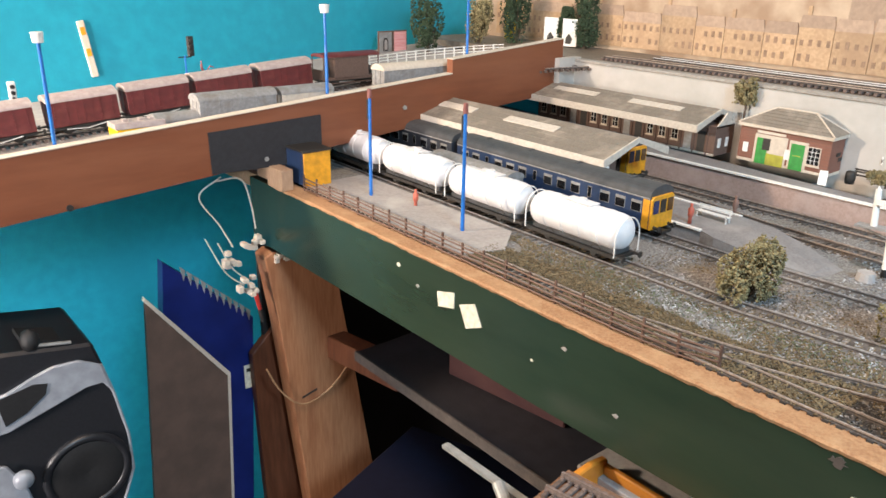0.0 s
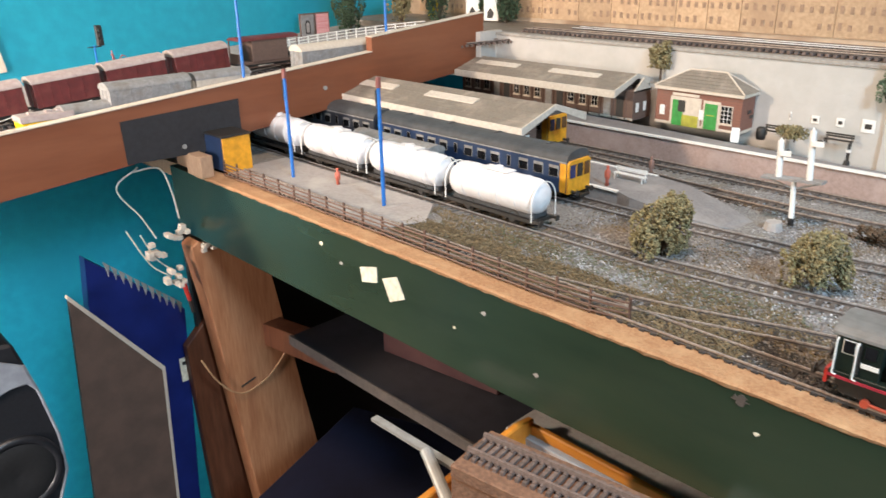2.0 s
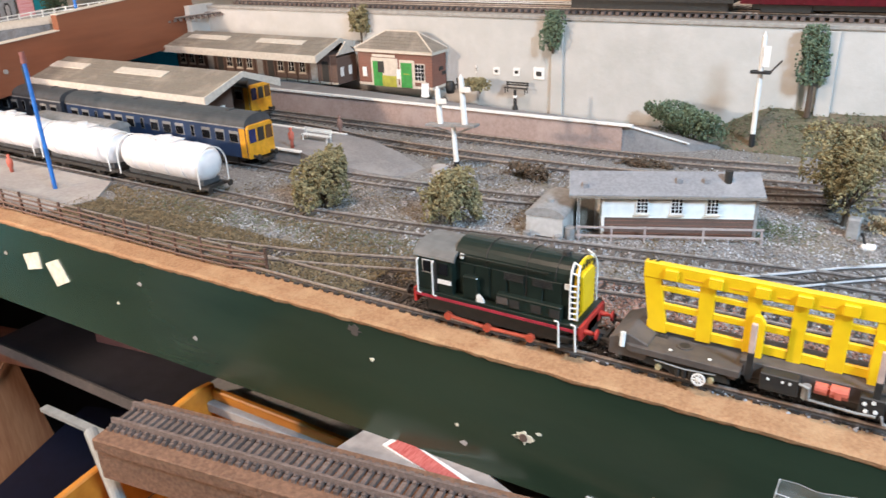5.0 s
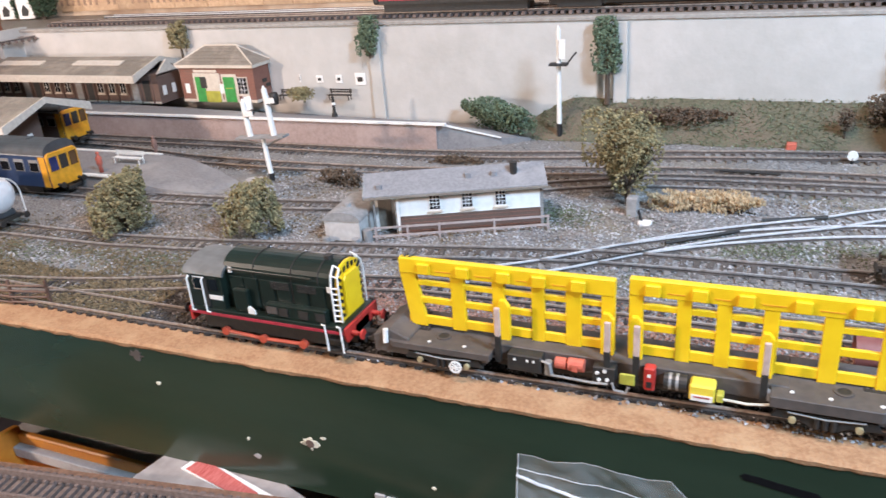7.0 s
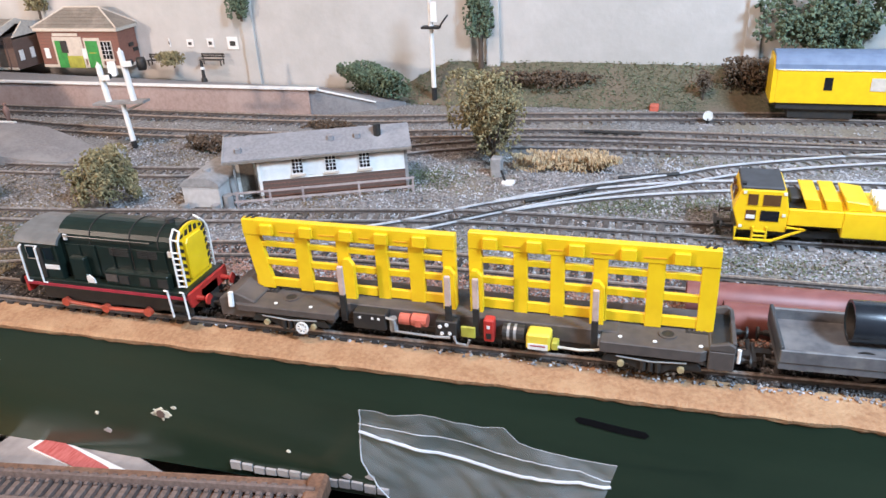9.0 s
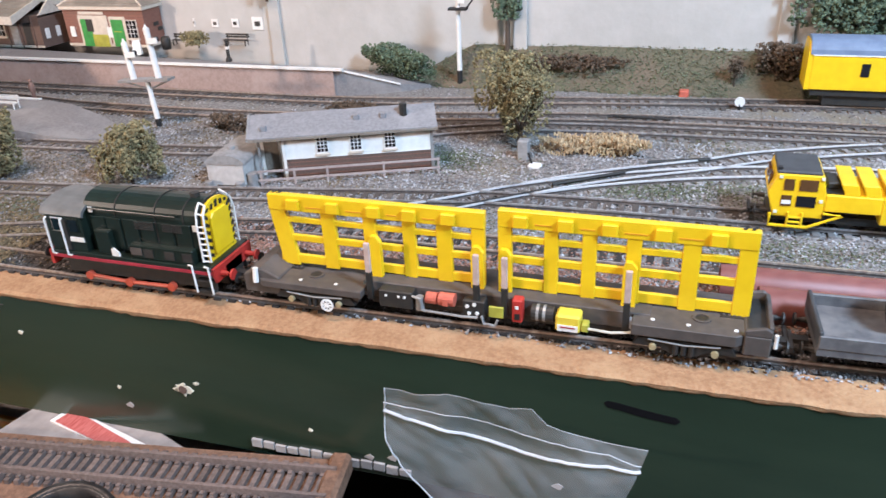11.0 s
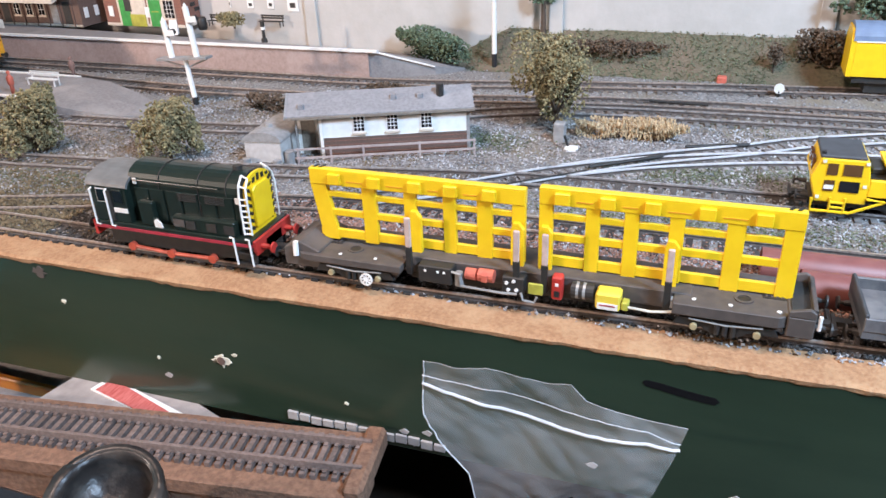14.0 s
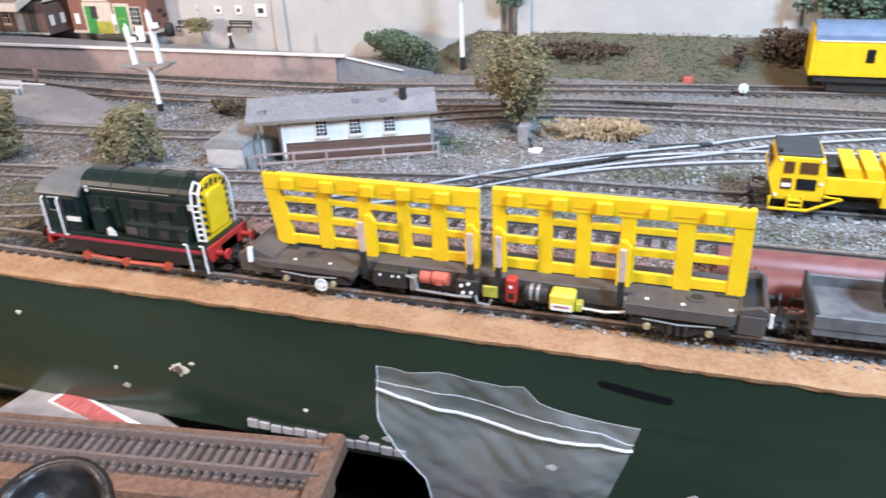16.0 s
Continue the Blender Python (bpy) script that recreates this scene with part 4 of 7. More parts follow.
def stake_wagon(y):
    t = thing("bogie_stake_wagon", "dark brown bogie wagon carrying two bright yellow slatted frames", "wagon", 158, y, 0)
    o = -156
    spine = part("spine", box(bm_new(), 92 + o, 220 + o, -9, 15, 13, 21), DECK, t, "", 0.4)
    for a, b, s in ((40, 94, -1), (213, 257, 1)):
        bm = bm_new()
        prism(bm, [(a + o, -14), (a + o + (4 if s < 0 else 0), -17), (b + o - (4 if s > 0 else 0), -17), (b + o, -14), (b + o, 17), (a + o, 17)], 15.5, 19 if s < 0 else 20.5, "z")
        pl = part("end_platform", bm, DECK, t, "", 0.3)
        zz = 19 if s < 0 else 20.5
        cx = (67 if s < 0 else 240) + o
        ring = bm_new()
        lathe(ring, [(3.8, 0), (3.8, 0.5), (2.6, 0.5), (2.6, 0)], 16, Matrix.Translation((cx, -6, zz)) @ Matrix.Rotation(radians(-90), 4, "Y"))
        part("pivot_ring", ring, DECK, pl)
        part("pivot_hole", rod(bm_new(), (cx, -6, zz), (cx, -6, zz + 0.25), 2.6, 2.6, 14), CHASSIS, pl)
        px = (49 if s < 0 else 247) + o
        part("pocket", box(bm_new(), px, px + 9, -3, 3, zz, zz + 0.25), CHASSIS, pl, "dark slotted pocket")
        bm = bm_new()
        for k in range(4):
            box(bm, px + 1 + k * 2, px + 1.9 + k * 2, -2, 2, zz + 0.25, zz + 0.6)
        part("pocket_grille", bm, DECK, pl)
        for dx in (8, 22, 40):
            part("white_mark", rod(bm_new(), (a + o + dx, -13.6 + (dx % 3), zz), (a + o + dx, -13.6 + (dx % 3), zz + 0.3), 0.9), WHITE, pl)
        part("side_sill", box(bm_new(), a + o + 2, b + o - 2, -14.6, -13.4, 13, 15.5), DECK, t)
        part("side_sill", box(bm_new(), a + o + 2, b + o - 2, 13.4, 14.6, 13, 15.5), DECK, t)
    bm = bm_new()
    prism(bm, [(256 + o, 12), (266 + o, 12), (266 + o, 21), (256 + o, 21)], -16, 16)
    hb = part("headstock_box", bm, DECK, t, "raised dark end box", 0.5)
    for s in (-1, 1):
        part("end_cheek", prism(bm_new(), [(256 + o, 21), (266 + o, 21), (266 + o, 23.4), (263.6 + o, 25), (256 + o, 23.2)], s * 15 - 1, s * 15 + 1), DECK, hb, "", 0.3)
    part("end_lip", box(bm_new(), 264.6 + o, 266.4 + o, -14, 14, 21, 24.4), DECK, hb, "", 0.3)
    part("box_recess", box(bm_new(), 257.4 + o, 264.4 + o, -13.4, 13.4, 21, 21.3), CHASSIS, hb)
    bm = bm_new()
    prism(bm, [(33 + o, 11), (52 + o, 11), (52 + o, 20), (42 + o, 24), (33 + o, 20)], -15, 15)
    part("sloped_end", bm, DECK, t, "sloping dark end block", 0.5)
    part("pale_valve", rod(bm_new(), (40 + o, -16, 17), (40 + o, -15, 24), 1.4), WHITE, t)
    part("pale_valve", rod(bm_new(), (267.6 + o, -14.5, 16), (267.6 + o, -14.5, 22), 0.8), WHITE, t)
    for c in (70, 234):
        bg = part("bogie", box(bm_new(), c + o - 19, c + o + 19, -10, 10, 8.5, 12), CHASSIS, t)
        for wx in (c + o - 12, c + o + 12):
            w = wheelset(bg, wx, 5.8)
            w.location.z = 6 * MM
        for s in (-1, 1):
            bm = bm_new()
            prism(bm, [(c + o - 20, 10.5), (c + o - 18, 14), (c + o + 18, 14), (c + o + 20, 10.5), (c + o + 9, 10.5), (c + o + 5, 8), (c + o - 5, 8), (c + o - 9, 10.5)], s * 14.6 - 1, s * 14.6 + 1)
            part("bogie_side", bm, CHASSIS, bg)
            for wx in (c + o - 12, c + o + 12):
                part("axle_box", rod(bm_new(), (wx, s * 13, 10.6), (wx, s * 17.0, 10.6), 1.7, 1.4, 10), BRASS, bg, "yellowish axle box")
            bm = bm_new()
            for k in range(3):
                rod(bm, (c + o - 3 + k * 3, s * 16, 8.4), (c + o - 3 + k * 3, s * 16, 13), 1.1)
            part("spring", bm, CHASSIS, bg)
            part("brake_rod", wire(bm_new(), [(c + o - 14, s * 16.2, 14), (c + o, s * 16.4, 13), (c + o + 14, s * 16.2, 14)], 0.4), CABROOF, bg)
    bm = bm_new()
    lathe(bm, [(3.2, 0), (3.2, 0.7), (2.4, 0.7), (2.4, 0)], 16, Matrix.Translation((77 + o, -17.6, 10.5)) @ Matrix.Rotation(radians(-90), 4, "Z"))
    for k in range(4):
        a = k * math.pi / 4
        rod(bm, (77 + o - 2.6 * math.cos(a), -18, 10.5 - 2.6 * math.sin(a)), (77 + o + 2.6 * math.cos(a), -18, 10.5 + 2.6 * math.sin(a)), 0.4)
    part("brake_wheel", bm, WHITE, t, "white spoked brake wheel")
    # gear slung along the side
    part("battery_case", box(bm_new(), 102 + o, 118 + o, -15, -6, 12, 20.5), CHASSIS, t, "black equipment box", 0.5)
    bm = bm_new()
    for k in (105, 111, 114):
        box(bm, k + o, k + 1.1 + o, -15.3, -15, 17.6, 18.7)
    part("stud_row", bm, WHITE, t)
    bm = bm_new()
    rod(bm, (124 + o, -12, 18), (129 + o, -12, 18), 2.7, 2.7, 14)
    rod(bm, (130 + o, -12, 18.2), (137 + o, -12, 18.2), 3.0, 3.0, 14)
    box(bm, 128.5 + o, 130.5 + o, -13.4, -10, 16.6, 19.4)
    box(bm, 132 + o, 134.6 + o, -15.4, -13, 16.4, 19.6)
    part("reservoir", bm, SALMON, t, "salmon red twin air reservoir", 0)
    part("pipework", wire(bm_new(), [(118 + o, -14.5, 19), (122 + o, -15.4, 18.6), (122.4 + o, -15.4, 13), (141 + o, -15.4, 12.4), (148 + o, -15, 12.6)], 0.6), CABROOF, t, "grey pipe run")
    part("grey_cylinder", rod(bm_new(), (121 + o, -13, 12), (121 + o, -13, 18.5), 1.9, 1.9, 12), GREY, t)
    gp = part("gauge_panel", box(bm_new(), 141 + o, 151 + o, -14, -7, 12, 20), CHASSIS, t, "black gauge panel", 0.5)
    for dx, dz in ((2.2, 17.2), (5.4, 18.4), (3, 13.8), (6.6, 14.2)):
        part("dial", rod(bm_new(), (141 + dx + o, -14.5, dz), (141 + dx + o, -14, dz), 0.9), WHITE, gp)
    part("yellow_plate", box(bm_new(), 153 + o, 159.5 + o, -15, -13.8, 13.5, 19), OLIVEGREEN, t, "yellow plate", 0.4)
    part("stirrup", wire(bm_new(), [(150 + o, -15.6, 14), (151 + o, -15.8, 10.6), (156 + o, -15.8, 10.2), (157 + o, -15.6, 13)], 0.6), GREY, t)
    rb = part("red_box", box(bm_new(), 163.2 + o, 167.8 + o, -15, -10, 12.5, 23.6), RED, t, "bright red upright box", 0.6)
    part("label", box(bm_new(), 164.8 + o, 166.2 + o, -15.3, -15, 19.4, 20.8), WHITE, rb)
    part("slot", box(bm_new(), 164.4 + o, 166.6 + o, -15.3, -15, 14.2, 17), BLACK, rb)
    bm = rod(bm_new(), (171.5 + o, -12, 17.4), (181 + o, -12, 17.4), 3.6, 3.6, 16)
    cy = part("black_cylinder", bm, CHASSIS, t, "black cylinder with pale bands")
    for dx in (173.5, 176.4):
        part("band", rod(bm_new(), (dx + o, -12, 17.4), (dx + 1.2 + o, -12, 17.4), 3.72, 3.72, 16), CABROOF, cy)
    yb = part("yellow_box", box(bm_new(), 182 + o, 192.4 + o, -16, -8, 11.5, 19.6), PALEYELLOW, t, "yellow equipment box with white label", 0.9)
    part("label", box(bm_new(), 182.9 + o, 191.5 + o, -16.2, -15.9, 12.2, 15.2), WHITE, yb)
    part("label_line", box(bm_new(), 184 + o, 190.4 + o, -16.35, -16.15, 13.9, 14.4), REDLINE, yb)
    part("yellow_tap", box(bm_new(), 192.8 + o, 195.8 + o, -15.6, -11, 12.4, 16.4), OLIVEGREEN, t, "", 0.5)
    part("cable", wire(bm_new(), [(195.6 + o, -15, 14.2), (205 + o, -15.4, 14), (211 + o, -15.2, 14.8), (217 + o, -14.6, 16)], 0.6), WIREWHITE, t, "white cable")
    part("grey_valve", box(bm_new(), 212 + o, 215 + o, -13.5, -10.5, 16, 20), GREY, t)
    part("truss", box(bm_new(), 96 + o, 216 + o, -8.5, -6.5, 10, 13.5), CHASSIS, t)
    lattice(t, 43.6 + o, 148 + o, 21.5, 56.5, [(43.6 + o, 52 + o), (70 + o, 77 + o), (91 + o, 97 + o), (110 + o, 116 + o), (126 + o, 133 + o), (142 + o, 148 + o)], 4.4, 0, [57 + o, 77 + o, 97 + o, 114 + o, 132 + o], (97 + o, 145 + o))
    lattice(t, 154 + o, 258 + o, 21.5, 58.5, [(154 + o, 160 + o), (174 + o, 180 + o), (190 + o, 196 + o), (208 + o, 214 + o), (230 + o, 237 + o), (251 + o, 258 + o)], 0, 0, [164 + o, 183 + o, 201 + o, 222 + o, 243 + o], (157.5 + o, 210 + o))
    for x0 in (45, 251):
        for k in range(2):
            bm = prism(bm_new(), [(x0 + k * 3 + o, 0), (x0 + k * 3 + 1.4 + o, 0), (x0 + k * 3 + 3 + o, 3.4), (x0 + k * 3 + 1.6 + o, 3.4)], (56.6 if x0 < 100 else 58.6), (56.8 if x0 < 100 else 58.8), "z")
            part("corner_stripe", bm, BLACK, t)
    for px in (97, 147, 159.5, 210.5):
        st = part("stanchion", box(bm_new(), px - 1.4 + o, px + 1.4 + o, -13.4, -11.4, 14, 27.5), CHASSIS, t, "", 0.2)
        part("pale_sleeve", box(bm_new(), px - 1.3 + o, px + 1.3 + o, -13.3, -11.5, 27.5, 42), material("pale_pink_sleeve", (0.62, 0.45, 0.38), 0.6, grain=200) if px == 97 else bpy.data.materials["pale_pink_sleeve"], st, "pale worn sleeve", 0.3)
    buffers(t, 266 + o, 1, 15)
    buffers(t, 33 + o, -1, 15)
    hook(t, 266 + o, 1, 11)
    return t


stake_wagon(33)


def four_wheel(t, half, z0=6):
    """A short black underframe with two axles."""
    part("underframe", box(bm_new(), -half, half, -12, 12, z0 + 5, z0 + 8), CHASSIS, t)
    for wx in (-half * 0.52, half * 0.52):
        w = wheelset(t, wx, 6)
        w.location.z = z0 * MM
        for s in (-1, 1):
            part("axle_guard", prism(bm_new(), [(wx - 4, z0 + 6), (wx + 4, z0 + 6), (wx + 2, z0 + 2.5), (wx - 2, z0 + 2.5)], s * 11.5 - 0.6, s * 11.5 + 0.6), CHASSIS, t)
    buffers(t, half, 1, z0 + 7)
    buffers(t, -half, -1, z0 + 7)


def tank_wagon(x, y, turn=0):
    t = thing("tank_wagon", "bright white tank wagon with ladders and black chassis", "wagon", x, y, 0, turn, "rake of white tank wagons")
    four_wheel(t, 50)
    r, zc, L = 15.6, 31, 46
    bm = lathe(bm_new(), [(0, -L - 6), (5, -L - 5.6), (9, -L - 4.4), (12.4, -L - 2), (14.6, -L + 1), (r, -L + 5), (r, L - 5), (14.6, L - 1), (12.4, L + 2), (9, L + 4.4), (5, L + 5.6), (0, L + 6)], 26, Matrix.Translation((0, 0, zc)))
    b = part("barrel", bm, TANKWHITE, t, "", 0, True)
    for bx in (-30, -10, 10, 30):
        part("band", lathe(bm_new(), [(r, bx - 0.8), (r + 0.5, bx - 0.8), (r + 0.5, bx + 0.8), (r, bx + 0.8)], 26, Matrix.Translation((0, 0, zc))), TANKWHITE, b)
    part("manway", rod(bm_new(), (0, 0, zc + r - 1), (0, 0, zc + r + 3), 4.4, 4.2, 14), TANKWHITE, b)
    part("catwalk", box(bm_new(), -15, 15, -6, 6, zc + r + 0.2, zc + r + 0.9), TANKWHITE, b)
    part("saddle", box(bm_new(), -47, 47, -9, 9, 14, 18.5), ROOFDARK, t, "dark saddle frame", 0.5)
    for s in (-1, 1):
        bm = bm_new()
        pts = [(s * (L + 4), 15.5 * math.cos(math.pi * k / 12), zc - 2 + 16.4 * math.sin(math.pi * k / 12)) for k in range(13)]
        wire(bm, [(s * (L + 4), 15.5, 14)] + pts + [(s * (L + 4), -15.5, 14)], 0.6)
        part("end_hoop", bm, WHITE, t, "thin white end hoop")
    return t


t0 = tank_wagon(-389, 113)
for x in (-503, -617, -731):
    copy_thing(t0, pose(x * MM, 0.113, 0))


def coach(name, label, x0, x1, y, zb, zt, mats, front=None, group="", windows=True, half=17, big=False):
    """A passenger vehicle along x with a rounded roof; front: +1 for a glazed yellow cab at its +x end."""
    body, roof, line = mats
    t = thing(name, label, "railway coach", (x0 + x1) / 2, y, 0, 0, group)
    h2 = (x1 - x0) / 2
    side = zb + (zt - zb) * 0.74
    part("body", prism(bm_new(), [(-half, zb), (half, zb), (half, side), (half - 1, side + 2), (-half + 1, side + 2), (-half, side)], -h2, h2, "x"), body, t)
    rf = [(half * 1.01 * math.cos(math.pi * k / 14), side + 0.6 + (zt - side) * math.sin(math.pi * k / 14) ** 0.85) for k in range(15)]
    ro = part("roof", prism(bm_new(), rf, -h2 - 0.3, h2 + 0.3, "x"), roof, t)
    for k in range(4):
        rx = -h2 + (k + 0.5) * h2 / 2
        part("vent", box(bm_new(), rx - 2, rx + 2, -4, 4, zt - 0.6, zt + 1.4), roof, ro)
    part("cream_line", box(bm_new(), -h2, h2, -half - 0.3, -half + 0.3, side - 0.6, side + 0.6), line, t)
    part("underframe", box(bm_new(), -h2 + 10, h2 - 10, -11, 11, zb - 5, zb), CHASSIS, t)
    for c in (-h2 + 40, h2 - 40):
        bg = part("bogie", box(bm_new(), c - 22, c + 22, -12, 12, 6.5, zb - 1), CHASSIS, t)
        for wx in (c - 13, c + 13):
            part("wheel", rod(bm_new(), (wx, -9.5, 11.5), (wx, 9.5, 11.5), 5.6, 5.6, 16), CHASSIS, bg)
    if windows:
        n = int((2 * h2 - 24) / 17)
        for k in range(n):
            wx = -h2 + 14 + k * (2 * h2 - 28) / max(1, n - 1)
            door = k % 4 == 2
            wz0, wz1 = zb + (zt - zb) * 0.36, zb + (zt - zb) * 0.64
            if door:
                part("door", box(bm_new(), wx - 3.2, wx + 3.2, -half - 0.35, -half, zb + 1, side - 1), body, t)
            ww = 2.4 if door else 5.6
            fr = part("window_frame", box(bm_new(), wx - ww, wx + ww, -half - 0.5, -half + 0.2, wz0, wz1), line if not big else body, t)
            part("pane", box(bm_new(), wx - ww + 0.6, wx + ww - 0.6, -half - 0.7, -half, wz0 + 0.5, wz1 - 2.6 if not door else wz1 - 0.5), GLASS, fr)
    if front:
        s = front
        fx = s * h2
        fr = part("cab_front", prism(bm_new(), [(-half + 0.6, zb - 1), (half - 0.6, zb - 1), (half - 0.6, side - 1), (half - 3, side + 1.5), (-half + 3, side + 1.5), (-half + 0.6, side - 1)], min(fx, fx + s * 2.4), max(fx, fx + s * 2.4), "x"), ORANGE, t, "yellow cab front", 0.4)
        for yy, m in ((-10.5, BLUEGLASS), (0, CHASSIS), (10.5, CAB_TINT)):
            part("cab_window", box(bm_new(), min(fx + s * 2.2, fx + s * 2.9), max(fx + s * 2.2, fx + s * 2.9), yy - 4, yy + 4, zb + (zt - zb) * 0.36, side - 2.2), m, fr)
        part("side_flash", box(bm_new(), min(fx - s * 7, fx), max(fx - s * 7, fx), -half - 0.25, -half + 0.2, zb, side - 1), ORANGE, t)
        buffers(t, fx + s * 2.4, s, zb + 1)
        hook(t, fx, s, zb - 3)
    return t


coach("railcar", "blue diesel railcar with yellow cab front and cream window line", -630, -367, 196, 14, 52, (BLUE, ROOFDARK, GREY), 1, "blue diesel railcar set")
coach("railcar", "blue trailing railcar, coloured darker for the bridge's shade", -910, -640, 196, 14, 52, (SHADEDBLUE, ROOFDARK, GREY), None, "blue diesel railcar set")
coach("railcar", "railcar with bright yellow cab end behind the canopy", -770, -497, 330, 14, 54, (BRICKDARK, ROOFDARK, GREY), 1)


def grey_van(x, y, z, L, half, top, label, mats, turn=0, group="", name="covered_van", category="wagon", axis=0, wheels=True):
    """A covered goods van: planked sides, rounded roof, underframe."""
    body, roof = mats
    t = thing(name, label, category, x, y, z, turn, group)
    base = 15
    side = top - 7
    part("body", box(bm_new(), -L / 2, L / 2, -half, half, base, side), body, t, "", 0.3)
    rf = [((half + 0.8) * math.cos(math.pi * k / 12), side - 0.4 + 7.4 * math.sin(math.pi * k / 12)) for k in range(13)]
    part("roof", prism(bm_new(), rf, -L / 2 - 1, L / 2 + 1, "x"), roof, t)
    for s in (-1, 1):
        d = part("door", box(bm_new(), -8, 8, s * half - 0.5, s * half + 0.5, base + 1, side - 1), body, t)
        part("door_bar", box(bm_new(), -0.5, 0.5, s * half - 1.0, s * half + 1.0, base + 1, side - 1), body, d)
        for k in (-0.42, -0.24, 0.24, 0.42):
            part("strapping", box(bm_new(), k * L - 0.5, k * L + 0.5, s * half - 0.5, s * half + 0.5, base, side), body, t)
    for sx in (-1, 1):
        for yy in (-half * 0.4, half * 0.4):
            part("end_stanchion", box(bm_new(), sx * L / 2 - 0.7, sx * L / 2 + 0.7, yy - 0.6, yy + 0.6, base, side), body, t)
    if wheels:
        four_wheel(t, L / 2, 6)
    part("brake_lever", wire(bm_new(), [(-L * 0.3, -half, 12), (0, -half - 0.4, 10), (L * 0.3, -half, 13)], 0.5), WHITE, t)
    return t


# rake on the upper level beside the teal wall
first = grey_van(-862, -152, upper(-152), 70, 15, 48, "maroon goods van with pinkish grey roof", (MAROON, VANROOF), 90, "rake of maroon vans")
first.matrix_world = pose(-0.862, -0.152, upper(-152) * MM, 0, -4, 90)
for y in (-236, -320, -72, 6, 88):
    copy_thing(first, pose(-0.862, y * MM, upper(y) * MM, 0, -4, 90))
bv = thing("brake_van", "dark brown brake van with open verandas", "wagon", -858, 178, upper(178), 90)
four_wheel(bv, 42)
part("body", box(bm_new(), -26, 26, -15, 15, 15, 42), BRICKDARK, bv, "", 0.3)
part("roof", prism(bm_new(), [((16.4) * math.cos(math.pi * k / 12), 42 + 4.5 * math.sin(math.pi * k / 12)) for k in range(13)], -43, 43, "x"), MAROON, bv)
part("deck", box(bm_new(), -43, 43, -15, 15, 13, 16), BRICKDARK, bv)
for sx in (-42, 42):
    for yy in (-14, 14):
        part("veranda_post", rod(bm_new(), (sx, yy, 15), (sx, yy, 43), 0.9), BRICKDARK, bv)
    part("veranda_wall", box(bm_new(), sx - 0.8, sx + 0.8, -14, 14, 15, 26), BRICKDARK, bv)
part("step_board", box(bm_new(), -40, 40, -17, -15, 9, 10), BRICKDARK, bv)

grey_van(-768, -22, upper(-22) - 4, 88, 13, 44, "grey roofed van behind the bridge board", (GREY, GREY), 90, "vans behind the bridge board")
grey_van(-768, 62, upper(62) - 5, 66, 13, 38, "grey sheeted wagon behind the bridge board", (STONEPALE, GREY), 90, "vans behind the bridge board")
grey_van(-768, 222, upper(222) - 6, 110, 13, 44, "pale weathered grey hopper behind the bridge board", (GREY, STONEPALE), 90, "vans behind the bridge board")
grey_van(-768, -86, upper(-86) - 8, 50, 12, 36, "grey flat topped wagon behind the bridge board", (GREY, GREY), 90, "vans behind the bridge board")
yw = thing("railcar", "yellow and grey small railcar behind the bridge board", "railway vehicle", -766, -128, upper(-128) - 6, 90)
part("body", box(bm_new(), -24, 24, -13, 13, 6, 27), YELLOW, yw, "yellow lower body", 1.0)
part("roof", prism(bm_new(), [(-13.6, 27), (13.6, 27), (11, 33), (-11, 33)], -25, 25, "x"), VANROOF, yw, "pale grey roof", 0.6)
for k in (-14, 2, 12):
    part("roof_box", box(bm_new(), k, k + 5, -4, 4, 33, 35), VANROOF, yw)
grey_van(-570, 152, 0, 120, 13, 40, "grey covered wagon standing beside the tank wagons", (GREY, GREY), 0, "", "covered_wagon")

# yellow ended van at the bridge's foot
yv = thing("yellow_van", "yellow ended blue van under the bridge", "wagon", -712, 33, 0)
part("body", box(bm_new(), -20, 20, -17, 16, 6, 42), BLUE, yv, "blue van side")
part("end", box(bm_new(), 20, 22, -17, 16, 4, 42), ORANGE, yv, "plain yellow van end", 0.5)
part("roof", box(bm_new(), -21, 23, -18, 17, 42, 44), CHASSIS, yv)
blk = tagged(part("wood_block", box(bm_new(), -778, -735, 4, 46, 1, 27), SAWNWOOD, None, "", 0.6), "sawn timber block under the bridge's corner", "wood block")
blk2 = tagged(part("wood_block", box(bm_new(), -733.5, -700, -6, 8, 1, 24), SAWNWOOD, None, "", 0.6), "pale sawn timber block beside the yellow van", "wood block")

# train on the top level, black engine and maroon coaches
top = thing("diesel_locomotive", "black diesel locomotive on the upper track", "locomotive", -110, 508, UP - 2)
part("body", prism(bm_new(), [(-16, 14), (16, 14), (16, 40), (10, 48), (-10, 48), (-16, 40)], -84, 86, "x"), CHASSIS, top)
part("nose", box(bm_new(), -92, -84, -15, 15, 14, 34), CHASSIS, top, "", 2.0)
part("crimson_line", box(bm_new(), -84, 86, -16.3, -15.8, 18, 19.4), REDLINE, top)
part("name_bar", box(bm_new(), -40, -12, -16.4, -16, 30, 32), STONEPALE, top)
part("underframe", box(bm_new(), -80, 80, -12, 12, 6, 14), CHASSIS, top)
c0 = coach("upper_coach", "crimson maroon coach on the upper track", -18, 242, 508, 14, 54, (COACHMAROON, ROOFDARK, COACHMAROON), None, "maroon coaches on the upper level", True, 16)
c0.location.z = (UP - 2) * MM
copy_thing(c0, pose(0.378, 0.508, (UP - 2) * MM))

